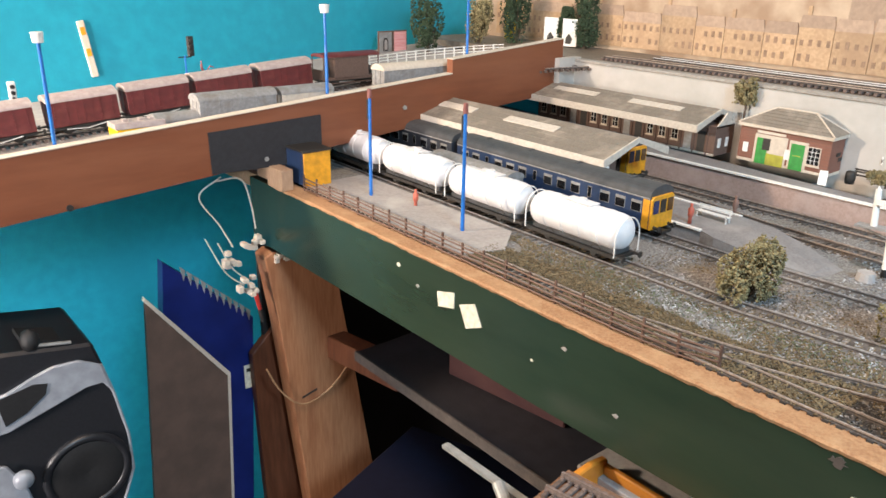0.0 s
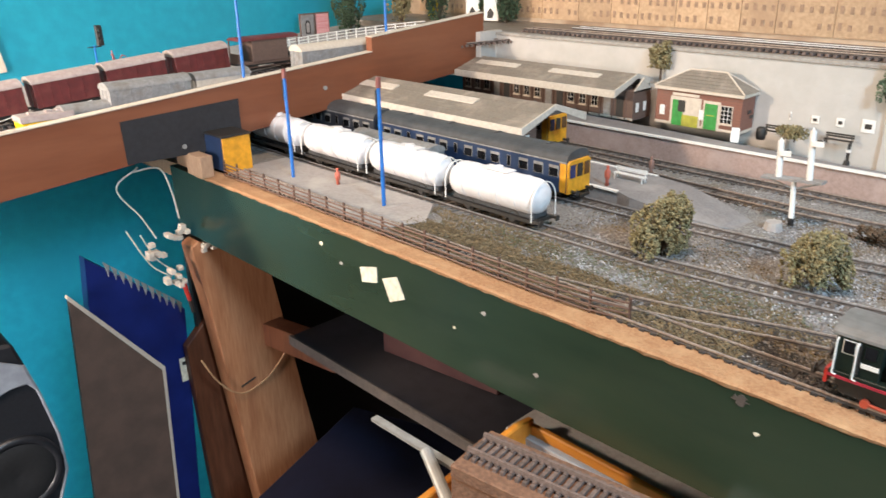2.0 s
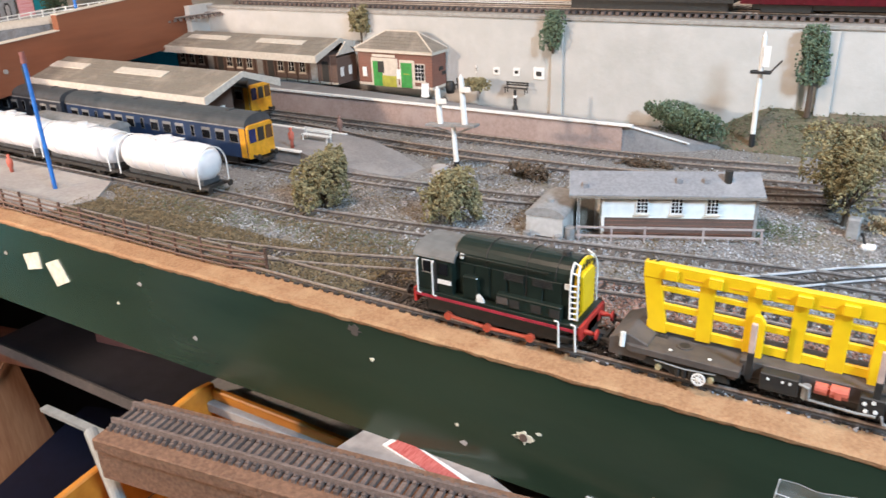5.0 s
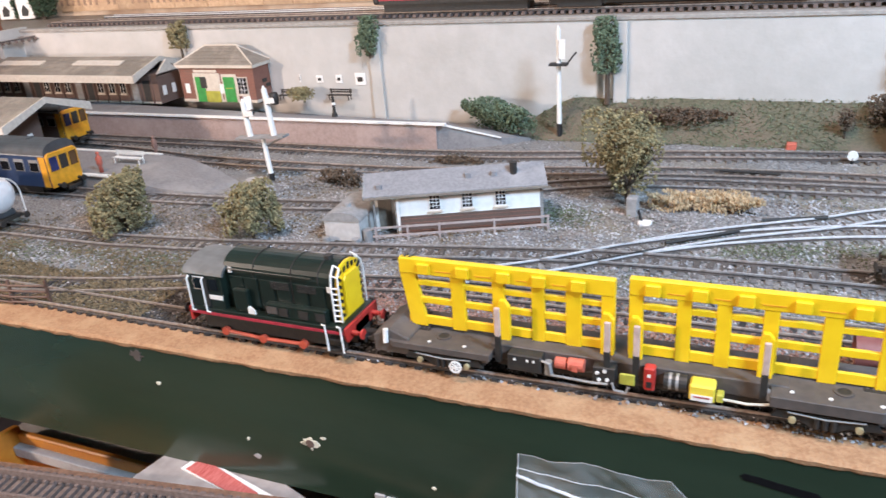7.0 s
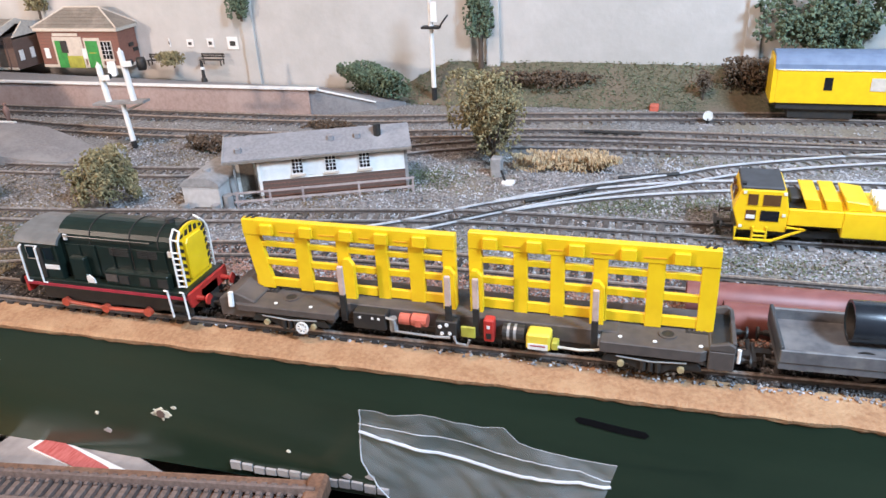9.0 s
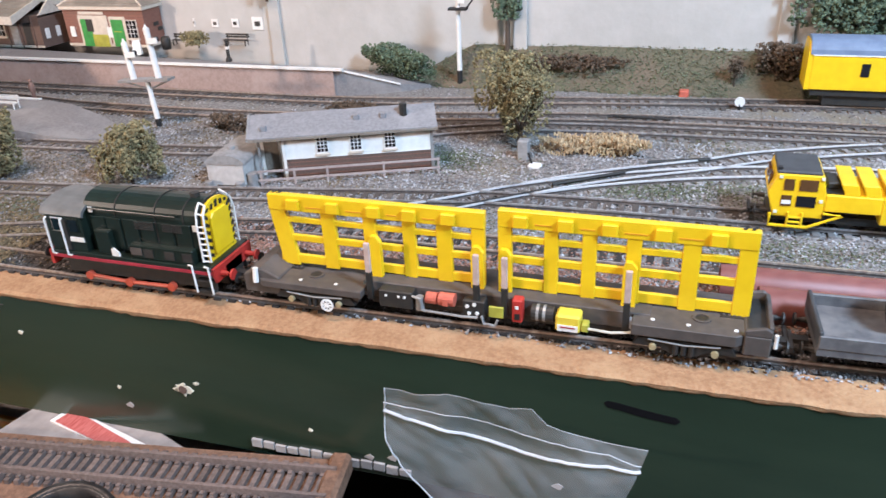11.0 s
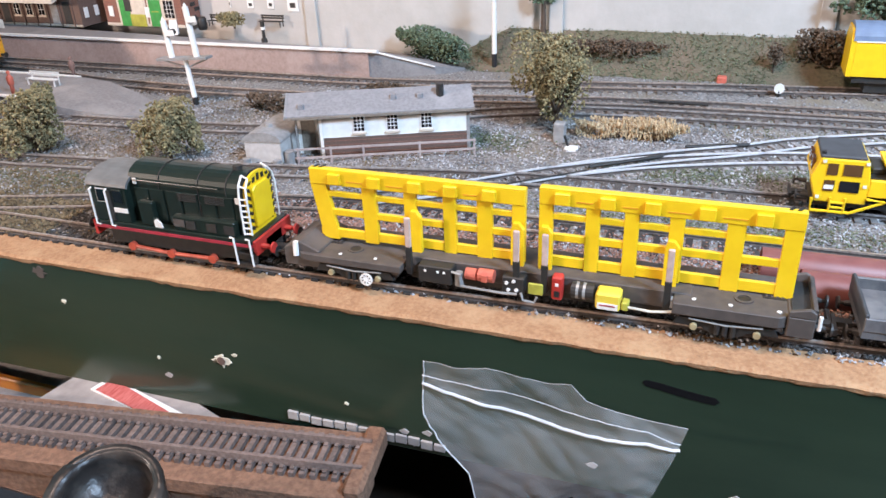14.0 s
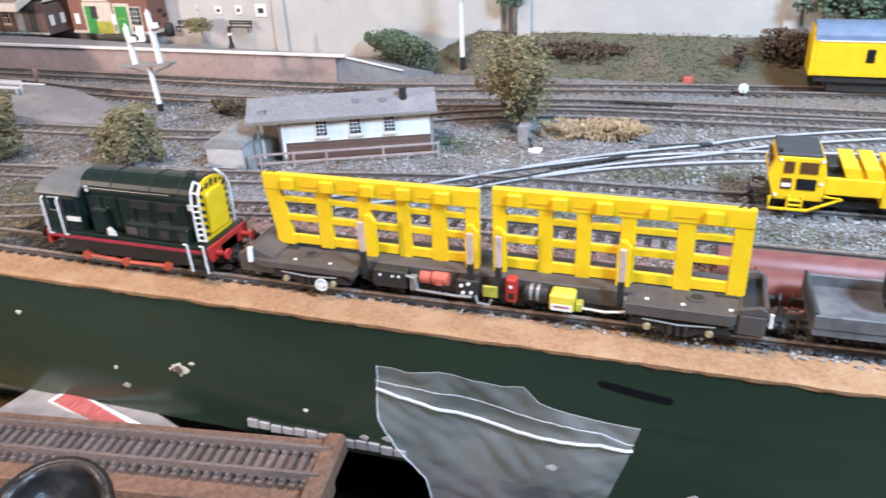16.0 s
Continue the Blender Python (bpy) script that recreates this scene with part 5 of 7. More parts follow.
# ---- station ----
plat = thing("main_platform", "grey station platform with pink brick face and white edge", "platform", kind="structure")
edge = [(-1000, 378), (-86, 378), (-30, 402), (-8, 424), (-30, 440), (-60, 466), (-1000, 466)]
bm = bm_new()
top_v = [bm.verts.new(Vector((x, y, 28 if x < -80 else (10 if y < 410 else 4))) * MM) for x, y in edge]
bot_v = [bm.verts.new(Vector((x, y, -2)) * MM) for x, y in edge]
bm.faces.new(top_v)
for k in range(len(edge)):
    j = (k + 1) % len(edge)
    bm.faces.new((top_v[k], bot_v[k], bot_v[j], top_v[j]))
part("surface", bm, ASPHALT, plat)
bm = bm_new()
box(bm, -1000, -86, 376.5, 378, 0, 25.5)
part("face_wall", bm, PLATWALL, plat, "dusty pink platform wall")
for k in range(60):
    x = -760 + k * 11.4
    part("edge_slab", box(bm_new(), x, x + 11.1, 374.5, 379.5, 26.6, 28.5), WHITE, plat)
bm = bm_new()
prism(bm, [(-86, 376), (-30, 400), (-30, 402), (-86, 379)], 0, 1, "z", Matrix(((1, 0, 0, 0), (0, 1, 0, 0), (-0.32, 0, 1, 0), (0, 0, 0, 1))))
part("ramp_edge", bm, WHITE, plat)

isl = thing("island_platform", "grey island platform with white edges and tapering ramp", "platform", kind="structure")
bm = bm_new()
line = [(-1000, 214), (-335, 214), (-318, 208), (-290, 206), (-262, 210), (-236, 218), (-218, 236), (-226, 256), (-262, 270), (-300, 280), (-335, 281), (-1000, 281)]
hts = [15, 15, 14, 12, 8, 4, 1, 2, 8, 13, 15, 15]
tv = [bm.verts.new(Vector((x, y, h)) * MM) for (x, y), h in zip(line, hts)]
bv2 = [bm.verts.new(Vector((x, y, -2)) * MM) for x, y in line]
mid = [bm.verts.new(Vector(p) * MM) for p in ((-1000, 247, 15.2), (-335, 247, 15.2), (-300, 245, 14), (-262, 242, 10), (-236, 240, 5))]
for a, b in (((0, 1), (0, 1)), ((1, 2, 3), (1, 2)), ((3, 4), (2, 3)), ((4, 5), (3, 4))):
    bm.faces.new([tv[i] for i in a] + [mid[i] for i in reversed(b)])
for a, b in (((11, 10), (0, 1)), ((10, 9), (1, 2)), ((9, 8), (2, 3)), ((8, 7), (3, 4))):
    bm.faces.new([tv[i] for i in a] + [mid[i] for i in reversed(b)])
bm.faces.new((tv[5], tv[6], tv[7], mid[4]))
for k in range(len(line)):
    j = (k + 1) % len(line)
    bm.faces.new((tv[k], bv2[k], bv2[j], tv[j]))
part("surface", bm, ASPHALT, isl)
for k in range(38):
    x = -760 + k * 11.2
    for yy in (214, 281):
        part("edge_slab", box(bm_new(), x, x + 11, yy - 2, yy + 2, 14.2, 15.8), WHITE, isl)
part("end_stone", rod(bm_new(), (-205, 248, -1), (-205, 248, 9), 8, 6.5, 14), CONCRETE, tagged(thing("rubble_stone", "pale rounded block at the platform's tail", "stone")))
pad = setting("concrete_pad", prism(bm_new(), [(-700, 20), (-440, 20), (-425, 60), (-455, 97), (-700, 97)], 0.8, 4.4, "z"), CONCRETE, "pale concrete hardstanding beside the siding", "pavement")


def window(parent, cx, y, z0, z1, w, bars=(3, 4), mat=None):
    fr = part("window", box(bm_new(), cx - w / 2, cx + w / 2, y - 1.0, y + 0.2, z0, z1), mat or STONEPALE, parent)
    part("pane", box(bm_new(), cx - w / 2 + 0.8, cx + w / 2 - 0.8, y - 1.2, y, z0 + 1.2, z1 - 0.8), GLASS, fr)
    bm = bm_new()
    for k in range(1, bars[0]):
        xx = cx - w / 2 + 0.8 + (w - 1.6) * k / bars[0]
        box(bm, xx - 0.22, xx + 0.22, y - 1.45, y - 0.9, z0 + 1.2, z1 - 0.8)
    for k in range(1, bars[1]):
        zz = z0 + 1.2 + (z1 - z0 - 2) * k / bars[1]
        box(bm, cx - w / 2 + 0.8, cx + w / 2 - 0.8, y - 1.4, y - 0.9, zz - 0.2, zz + 0.2)
    part("glazing_grid", bm, WHITE, fr)
    part("sill", box(bm_new(), cx - w / 2 - 0.8, cx + w / 2 + 0.8, y - 1.8, y, z0 - 1.2, z0), STONEPALE, fr)
    return fr


def canopy_building(label, x0, x1, y0, y1, ey, ez, ridge_y, rz, zb, oversail):
    """A long low brick range under a wide slated canopy with skylight strips; the +x end is a gable."""
    t = thing("station_building", label, "station building", 0, 0, 0, group="canopied station buildings")
    part("wall", box(bm_new(), x0, x1, y0, y1, zb, ez - 3), BRICKDARK, t)
    back = 2 * ridge_y - ey
    xr = x1 + oversail
    bm = bm_new()
    prism(bm, [(ey, ez), (ridge_y, rz), (back, ez), (back, ez - 2), (ridge_y, rz - 3), (ey, ez - 2)], x0 - 20, xr, "x")
    rf = part("roof", bm, SLATE, t)
    part("canopy_fascia", box(bm_new(), x0 - 20, xr, ey - 1.2, ey, ez - 8, ez + 0.6), FASCIACREAM, t, "cream canopy edge board")
    bm = bm_new()
    prism(bm, [(ey - 1, ez - 8), (ey - 1, ez + 0.6), (ridge_y, rz + 0.8), (ridge_y, rz - 5)], xr, xr + 1.4, "x")
    prism(bm, [(back, ez - 8), (back, ez + 0.6), (ridge_y, rz + 0.8), (ridge_y, rz - 5)], xr, xr + 1.4, "x")
    part("gable_board", bm, FASCIACREAM, t, "cream gable board")
    part("gable_infill", prism(bm_new(), [(y0, ez - 5), (y1, ez - 5), (ridge_y, rz - 3)], x1 - 2, x1, "x"), FASCIACREAM, t)
    span = (rz - ez) / (ridge_y - ey)
    for a, b in ((0.10, 0.36), (0.55, 0.82)):
        sx0, sx1 = x0 + (x1 - x0) * a, x0 + (x1 - x0) * b
        yy0, yy1 = ey + (ridge_y - ey) * 0.52, ey + (ridge_y - ey) * 0.74
        bm = bm_new()
        prism(bm, [(yy0, ez + span * (yy0 - ey) + 0.2), (yy1, ez + span * (yy1 - ey) + 0.2), (yy1, ez + span * (yy1 - ey) + 1.2), (yy0, ez + span * (yy0 - ey) + 1.2)], sx0, sx1, "x")
        part("skylight", bm, FASCIACREAM, rf, "pale skylight strip")
    n = int((xr - x0) / 11)
    for r in range(5):
        q0 = ey + (ridge_y - ey) * r / 5
        bm = bm_new()
        box(bm, x0 - 20, xr, q0, q0 + 0.7, ez + span * (q0 - ey), ez + span * (q0 - ey) + 0.5)
        part("slate_course", bm, SLATE, rf)
    k = 0
    xx = x0 + 12
    while xx < x1 - 10:
        kind = k % 5
        if kind == 3:
            part("door", box(bm_new(), xx - 5, xx + 5, y0 - 0.6, y0 + 0.2, zb, zb + 27), GREY, t)
        elif kind == 4:
            part("open_doorway", box(bm_new(), xx - 5, xx + 5, y0 - 0.4, y0 + 0.2, zb, zb + 27), CHASSIS, t)
        else:
            window(t, xx, y0, zb + 11, zb + 25, 9.5, (2, 2))
        part("pier", box(bm_new(), xx + 7.4, xx + 9, y0 - 1.2, y0, zb, ez - 4), BRICKDARK, t)
        xx += 18
        k += 1
    for yy in (y0 + 6, y0 + 22):
        if yy < y1 - 4:
            part("poster", box(bm_new(), x1, x1 + 0.6, yy, yy + 6, zb + 9, zb + 20), WHITE, t)
    part("plinth", box(bm_new(), x0, x1 + 0.5, y0 - 0.8, y0, zb, zb + 2.5), STONEPALE, t)
    return t


canopy_building("long brown brick station building with grey canopy roof", -740, -458, 424, 462, 398, 65.5, 445, 79.5, 28, -10)
canopy_building("brick island building under a grey canopy roof with skylights", -770, -482, 236, 276, 204, 58, 256, 74, 15.5, 40)


def brick_office(x0, x1, y0, y1, zb):
    t = thing("ticket_office", "small red brick office with hipped slate roof and green doors", "station building")
    part("wall", box(bm_new(), x0, x1, y0, y1, zb, 68), BRICK, t)
    part("plinth_band", box(bm_new(), x0 - 0.3, x1 + 0.3, y0 - 0.3, y1 + 0.3, zb, zb + 3), STONEPALE, t)
    part("cornice", box(bm_new(), x0 - 2.5, x1 + 2.5, y0 - 2.5, y1 + 2.5, 67, 71), STONEPALE, t, "pale stone cornice", 0.4)
    bm = bm_new()
    e = [(x0 - 3, y0 - 3, 71), (x1 + 3, y0 - 3, 71), (x1 + 3, y1 + 3, 71), (x0 - 3, y1 + 3, 71)]
    cy = (y0 + y1) / 2
    r = [(x0 + 32, cy, 90), (x1 - 28, cy, 90)]
    v = [bm.verts.new(Vector(p) * MM) for p in e + r]
    for fc in ((0, 1, 5, 4), (1, 2, 5), (2, 3, 4, 5), (3, 0, 4), (3, 2, 1, 0)):
        bm.faces.new([v[k] for k in fc])
    rf = part("roof", bm, SLATE, t)
    bm = bm_new()
    for a, b in ((e[1], r[1]), (e[2], r[1]), (e[0], r[0]), (r[0], r[1])):
        rod(bm, a, b, 0.9)
    part("hip_ridge", bm, STONEPALE, rf)
    for k in range(1, 6):
        f = k / 6
        bm = bm_new()
        za = 71 + 19 * f
        ya = y0 - 3 + (cy - y0 + 3) * f
        box(bm, x0 - 3 + 35 * f, x1 + 3 - 31 * f, ya - 0.5, ya + 0.2, za - 0.2, za + 0.5)
        part("slate_course", bm, SLATE, rf)
    part("door_surround", box(bm_new(), -418, -380, y0 - 0.8, y0, 28, 61), STONEPALE, t)
    part("sign_bar", box(bm_new(), -416, -383, y0 - 1.2, y0 - 0.6, 62, 65), STONEPALE, t, "unlettered pale name board")
    part("green_door", box(bm_new(), -415, -402, y0 - 1.4, y0 - 0.6, 28, 57), DOORGREEN, t, "bright green open door leaf")
    part("dark_opening", box(bm_new(), -408, -399, y0 - 1.5, y0 - 0.7, 44, 57), CHASSIS, t)
    part("panel", box(bm_new(), -399, -382, y0 - 1.4, y0 - 0.6, 40, 58), STONEPALE, t)
    part("counter", box(bm_new(), -402, -382, y0 - 1.6, y0 - 0.6, 28, 41), OLIVEGREEN, t, "yellow green lower panel")
    part("door_surround", box(bm_new(), -377.5, -357, y0 - 0.8, y0, 28, 60), STONEPALE, t)
    d = part("green_door", box(bm_new(), -375, -360, y0 - 1.5, y0 - 0.6, 28.5, 57), DOORGREEN, t, "bright green door")
    part("panel_groove", box(bm_new(), -372, -363, y0 - 1.8, y0 - 1.4, 44, 44.8), OLIVEGREEN, d)
    window(t, -349.5, y0, 37, 57, 14, (3, 4))
    for px in (-431, -381.5):
        part("notice", box(bm_new(), px, px + 6, y0 - 1.3, y0 - 0.4, 38, 49), WHITE, t, "white notice")
    bm = bm_new()
    for yy, zz in ((455, 48), (461, 42)):
        box(bm, x1, x1 + 0.6, yy, yy + 8, zz, zz + 4)
    part("vent_panel", bm, CHASSIS, t)
    for z in range(11):
        bm = bm_new()
        box(bm, x0 - 0.15, x1 + 0.15, y0 - 0.18, y0, zb + 4 + z * 3.4, zb + 4.3 + z * 3.4)
        part("mortar_course", bm, BRICKDARK, t)
    return t


brick_office(-437, -333, 440, 470, 28)


def bench(x, y, z, mat, L=26, turn=0, label="", sign=True):
    t = thing("platform_bench", label, "bench", x, y, z, turn, "platform benches")
    for k in range(3):
        part("seat_slat", box(bm_new(), -L / 2, L / 2, -3 + k * 2, -1.4 + k * 2, 5.4, 6), mat, t)
    for k in range(2):
        part("back_slat", box(bm_new(), -L / 2, L / 2, 3, 3.5, 7.6 + k * 2.4, 9.4 + k * 2.4), mat, t)
    for sx in (-L / 2 + 2, L / 2 - 2):
        part("leg", box(bm_new(), sx - 0.5, sx + 0.5, -3, -2.2, 0, 6), mat, t)
        part("leg", box(bm_new(), sx - 0.5, sx + 0.5, 2.8, 3.6, 0, 12), mat, t)
    return t


bench(-346, 250, 15, WHITE, 34, 0, "white slatted bench on the island platform")
bench(-238, 462, 28, CHASSIS, 28, 0, "dark green slatted bench against the wall")
bench(-300, 456, 28, CHASSIS, 26, 0, "dark green slatted bench beside the office")
wb = tagged(part("platform_bin", lathe(bm_new(), [(0, 0), (4.4, 0), (5.2, 5), (5.0, 11), (4.0, 13), (0, 13.5)], 14, Matrix.Translation((-307, 436, 28)) @ Matrix.Rotation(radians(-90), 4, "Y"), ), CHASSIS, None, "", 0, True), "round black bin on the platform", "bin")
ab = thing("folding_sign", "white folding notice board on the platform", "sign", -322, 408, 28, 20)
for s in (-1, 1):
    part("board", box(bm_new(), -4, 4, -0.5, 0.5, 0, 15, Matrix.Translation((0, s * 3, 0)) @ Matrix.Rotation(s * 0.22, 4, "X")), WHITE, ab)
pl_ = thing("platform_lamp", "small dark column with pale band on the platform", "lamp post", -204, 392, 28)
part("column", rod(bm_new(), (0, 0, 0), (0, 0, 20), 1.8, 1.4, 10), CHASSIS, pl_)
part("base", rod(bm_new(), (0, 0, 0), (0, 0, 3.6), 3.2, 2.6, 12), CHASSIS, pl_)
part("pale_band", rod(bm_new(), (0, 0, 12), (0, 0, 14.5), 2.1, 2.1, 10), WHITE, pl_)
for px, z0, z1, w in ((-293, 45, 54, 1.6), (-267, 45, 53, 8), (-242, 45, 54, 8), (-215, 43, 56, 13)):
    p_ = thing("wall_poster", "small white poster with dark print on the wall", "poster", px, BACK - 0.6, 0, 0, "posters on the retaining wall")
    part("sheet", box(bm_new(), -w / 2, w / 2, -0.5, 0.3, z0, z1), WHITE, p_)
    part("print_block", box(bm_new(), -w / 4, w / 4, -0.8, -0.4, z0 + (z1 - z0) * 0.28, z0 + (z1 - z0) * 0.66), CHASSIS, p_)


def figurine(x, y, z, mat, label):
    """A small painted standing figure, one plain shape."""
    bm = bm_new()
    lathe(bm, [(0, 0), (2.2, 0), (2.0, 8), (3.2, 10), (3.4, 17), (1.6, 19.5), (1.2, 20.2), (1.9, 21.4), (1.9, 23), (0, 24.2)], 10, Matrix.Translation((x, y, z)) @ Matrix.Rotation(radians(-90), 4, "Y") @ Matrix.Scale(0.82, 4))
    tagged(part("model_figurine", bm, mat, None, "", 0, True), label, "figurine", "painted figurines")


figurine(-344, 284, 13, FIGURE, "small reddish painted figurine on the platform")
figurine(-352, 222, 15, SALMON, "small orange painted figurine by the railcar")
figurine(-570, 74, 2, SALMON, "small orange and white painted figurine on the concrete")
figurine(-34, 186, 2, STONEPALE, "small pale painted figurine by the hut door")


# ---- foliage ----
def shrub(name, label, category, x, y, z, rx, ry, h, mat, n, trunk=0.0, seed=1, size=(0.8, 2.2), turn=0, group=""):
    """A foam-like crown of many small crumbs on a branching stem."""
    rg = np.random.default_rng(seed)
    t = thing(name, label, category, x, y, z, turn, group)
    tall = trunk if trunk else h * 0.2
    bm = bm_new()
    rod(bm, (0, 0, -1), (0, 0, tall), max(1.0, h * 0.035), max(0.7, h * 0.025), 8)
    rr = random.Random(seed)
    for k in range(7):
        a = k * math.tau / 7 + rr.uniform(-0.3, 0.3)
        rod(bm, (0, 0, tall * rr.uniform(0.7, 1.0)), (rx * 0.6 * math.cos(a), ry * 0.6 * math.sin(a), tall + (h - tall) * rr.uniform(0.3, 0.75)), max(0.6, h * 0.018), 0.3, 6)
    part("trunk", bm, TRUNK, t)
    lobes = [(rg.normal(0, 0.42, 2), rg.uniform(0.15, 0.9), rg.uniform(0.3, 0.52)) for _ in range(11)]
    lobes.append((np.zeros(2), 0.5, 0.72))
    pl, sz = [], []
    low_ = tall * 0.7
    while len(pl) < n:
        c, zc, r = lobes[rg.integers(len(lobes))]
        d = rg.normal(size=3)
        d /= np.linalg.norm(d)
        d *= r * rg.uniform(0.75, 1.04)
        px, py, pz = c[0] + d[0], c[1] + d[1], zc + d[2] * 0.9
        if pz < 0 or pz > 1.02 or px * px + py * py > 1.05:
            continue
        if noise.noise((px * 3 + seed, py * 3, pz * 3)) < -0.22:
            continue
        pl.append((px * rx, py * ry, low_ + pz * (h - low_)))
        sz.append(rg.uniform(*size))
    ob = chips("crown", pl, sz, mat, seed, 2.6 if mat is STRAW else 1.0)
    ob.parent = t
    return t


shrub("bush", "round olive foam bush beside the island platform", "bush", -240, 134, 0, 25, 24, 47, LEAF, 5200, 0, 1, (0.6, 1.5))
shrub("bush", "round olive foam bush between the tracks", "bush", -133, 147, 0, 23, 22, 41, LEAF, 4600, 0, 2, (0.6, 1.5))
shrub("tree", "olive foliage tree on a bare stem behind the hut", "tree", 113, 268, 0, 33, 30, 71, LEAF, 6500, 18, 3, (0.6, 1.5))
shrub("bush", "small dark brown heather bush beside the track", "bush", -126, 268, 0, 22, 9, 15, LEAFBROWN, 900, 0, 4, (0.6, 1.6))
shrub("bush", "low dark brown scrub beside the rails", "bush", -52, 342, 0, 30, 7, 8, LEAFBROWN, 600, 0, 5, (0.6, 1.5))
shrub("hedge", "dense dark green hedge by the platform ramp", "hedge", -46, 434, 5, 58, 17, 31, LEAFPALE, 4600, 0, 6, (0.7, 1.8), -30)
shrub("bush", "brownish low bush against the retaining wall", "bush", -277, 450, 28, 20, 12, 16, LEAF, 1000, 0, 7, (0.6, 1.6))
shrub("dry_grass_tuft", "long tuft of dry straw coloured grass", "grass", 168, 266, 0, 40, 11, 15, STRAW, 3600, 0, 8, (0.35, 0.9))
shrub("climbing_plant", "green climbing plant hanging over the coping", "plant", -196, 464, 74, 15, 7, 42, LEAFPALE, 1700, 2, 9, (0.7, 1.8))
shrub("climbing_plant", "green climbing plant on a thin stem against the wall", "plant", 57, 464, 30, 17, 7, 80, LEAFPALE, 1700, 42, 10, (0.7, 1.8))
shrub("tree", "small olive tree hanging on the coping", "tree", -450, 466, 70, 17, 9, 46, LEAF, 1400, 22, 11, (0.7, 1.8))
shrub("climbing_plant", "large dark green creeper over the wall", "plant", 356, 458, 44, 56, 16, 58, LEAFPALE, 4200, 0, 12, (0.8, 2.4))
shrub("bush", "rough brown undergrowth on the embankment", "bush", 118, 446, 16, 56, 12, 14, LEAFBROWN, 1200, 0, 13, (0.7, 1.8))
shrub("bush", "dark brown undergrowth beside the yellow coach", "bush", 296, 448, 10, 26, 12, 34, LEAFBROWN, 1600, 0, 14, (0.7, 1.8))
shrub("sapling", "thin sapling stump on the bank", "plant", 262, 440, 8, 7, 6, 28, LEAFBROWN, 300, 12, 15, (0.6, 1.4))

bm = bm_new()
ga = []
for i in range(121):
    row = []
    x = -40 + 940 * i / 120
    for j in range(9):
        y = 424 + 50 * j / 8
        k = max(0.0, min(1.0, (x + 40) / 60))
        z = (1.0 + (34 + 2 * noise.noise((x * 0.01, 2, 0))) * (j / 8) ** 1.25 * k) + 1.6 * noise.noise((x * 0.05, y * 0.06, 3))
        row.append(bm.verts.new((x * MM, (y + 7 * noise.noise((x * 0.012, 8, 0)) * (1 - j / 8)) * MM, (z if j else -2) * MM)))
    ga.append(row)
for a, b in zip(ga, ga[1:]):
    for j in range(8):
        bm.faces.new((a[j], b[j], b[j + 1], a[j + 1]))
setting("embankment", bm, TURF, "turfed green and brown embankment under the wall", "embankment")
rg = np.random.default_rng(21)
pl, sz = [], []
for _ in range(9000):
    x, j = rg.uniform(-10, 620), rg.uniform(0.02, 1)
    y = 424 + 50 * j
    pl.append((x, y, 1.5 + 35 * j ** 1.25 * min(1, (x + 40) / 60)))
    sz.append(rg.uniform(0.4, 1.2))
tagged(chips("turf_scatter", pl, sz, GRASS, 22), "green and brown turf scatter on the bank", "grass", "", "stuff")

# ---- yard ----
def signal_post(t, x, z0, z1, r=2.3, black=10):
    p = part("post", rod(bm_new(), (x, 0, z0 + black), (x, 0, z1), r, r * 0.85, 12), WHITE, t, "white post")
    if black:
        part("black_base", rod(bm_new(), (x, 0, z0), (x, 0, z0 + black), r * 1.05, r * 1.05, 12), BLACK, t, "black lower post")
    return p


sa = thing("bracket_signal", "white bracket semaphore signal with two dolls and black foot", "signal", -198, 266, 0, 0, "", "", 0, -4)
signal_post(sa, 0, -1, 42)
part("landing", box(bm_new(), -26, 24, -5, 5, 41, 43), GREY, sa, "grey landing platform")
for dx, z0, z1 in ((-13, 43, 73), (12, 43, 83)):
    part("doll_post", rod(bm_new(), (dx, 0, z0), (dx, 0, z1), 2.6, 2.4, 12), WHITE, sa)
    part("finial", rod(bm_new(), (dx, 0, z1), (dx, 0, z1 + 3), 1.6, 0.3, 8), WHITE, sa)
    part("arm", box(bm_new(), dx + 1, dx + 10, -3.4, -2.6, z1 - 12, z1 - 7.5), WHITE, sa)
    part("lamp", rod(bm_new(), (dx + 4, 2, z1 - 10), (dx + 4, 5, z1 - 10), 2.4, 2.4, 10), BLACK, sa)
bm = bm_new()
rod(bm, (-24, 0, 41), (0, 0, 34), 0.8)
rod(bm, (22, 0, 41), (0, 0, 34), 0.8)
part("bracket", bm, GREY, sa)

sb = thing("post_signal", "tall white semaphore post with black foot and landing", "signal", 18, 433, 0)
signal_post(sb, 0, 0, 104, 2.4, 17)
part("landing", box(bm_new(), -8, 9, -6, 3, 72, 74), BLACK, sb, "black landing")
part("landing_stay", rod(bm_new(), (8, -2, 73), (17, -2, 84), 0.8), BLACK, sb)
part("arm", box(bm_new(), 1, 7, -3.4, -2.6, 78, 96), WHITE, sb, "white arm hanging down")
part("finial", rod(bm_new(), (0, 0, 104), (0, 0, 108), 1.6, 0.3, 8), WHITE, sb)

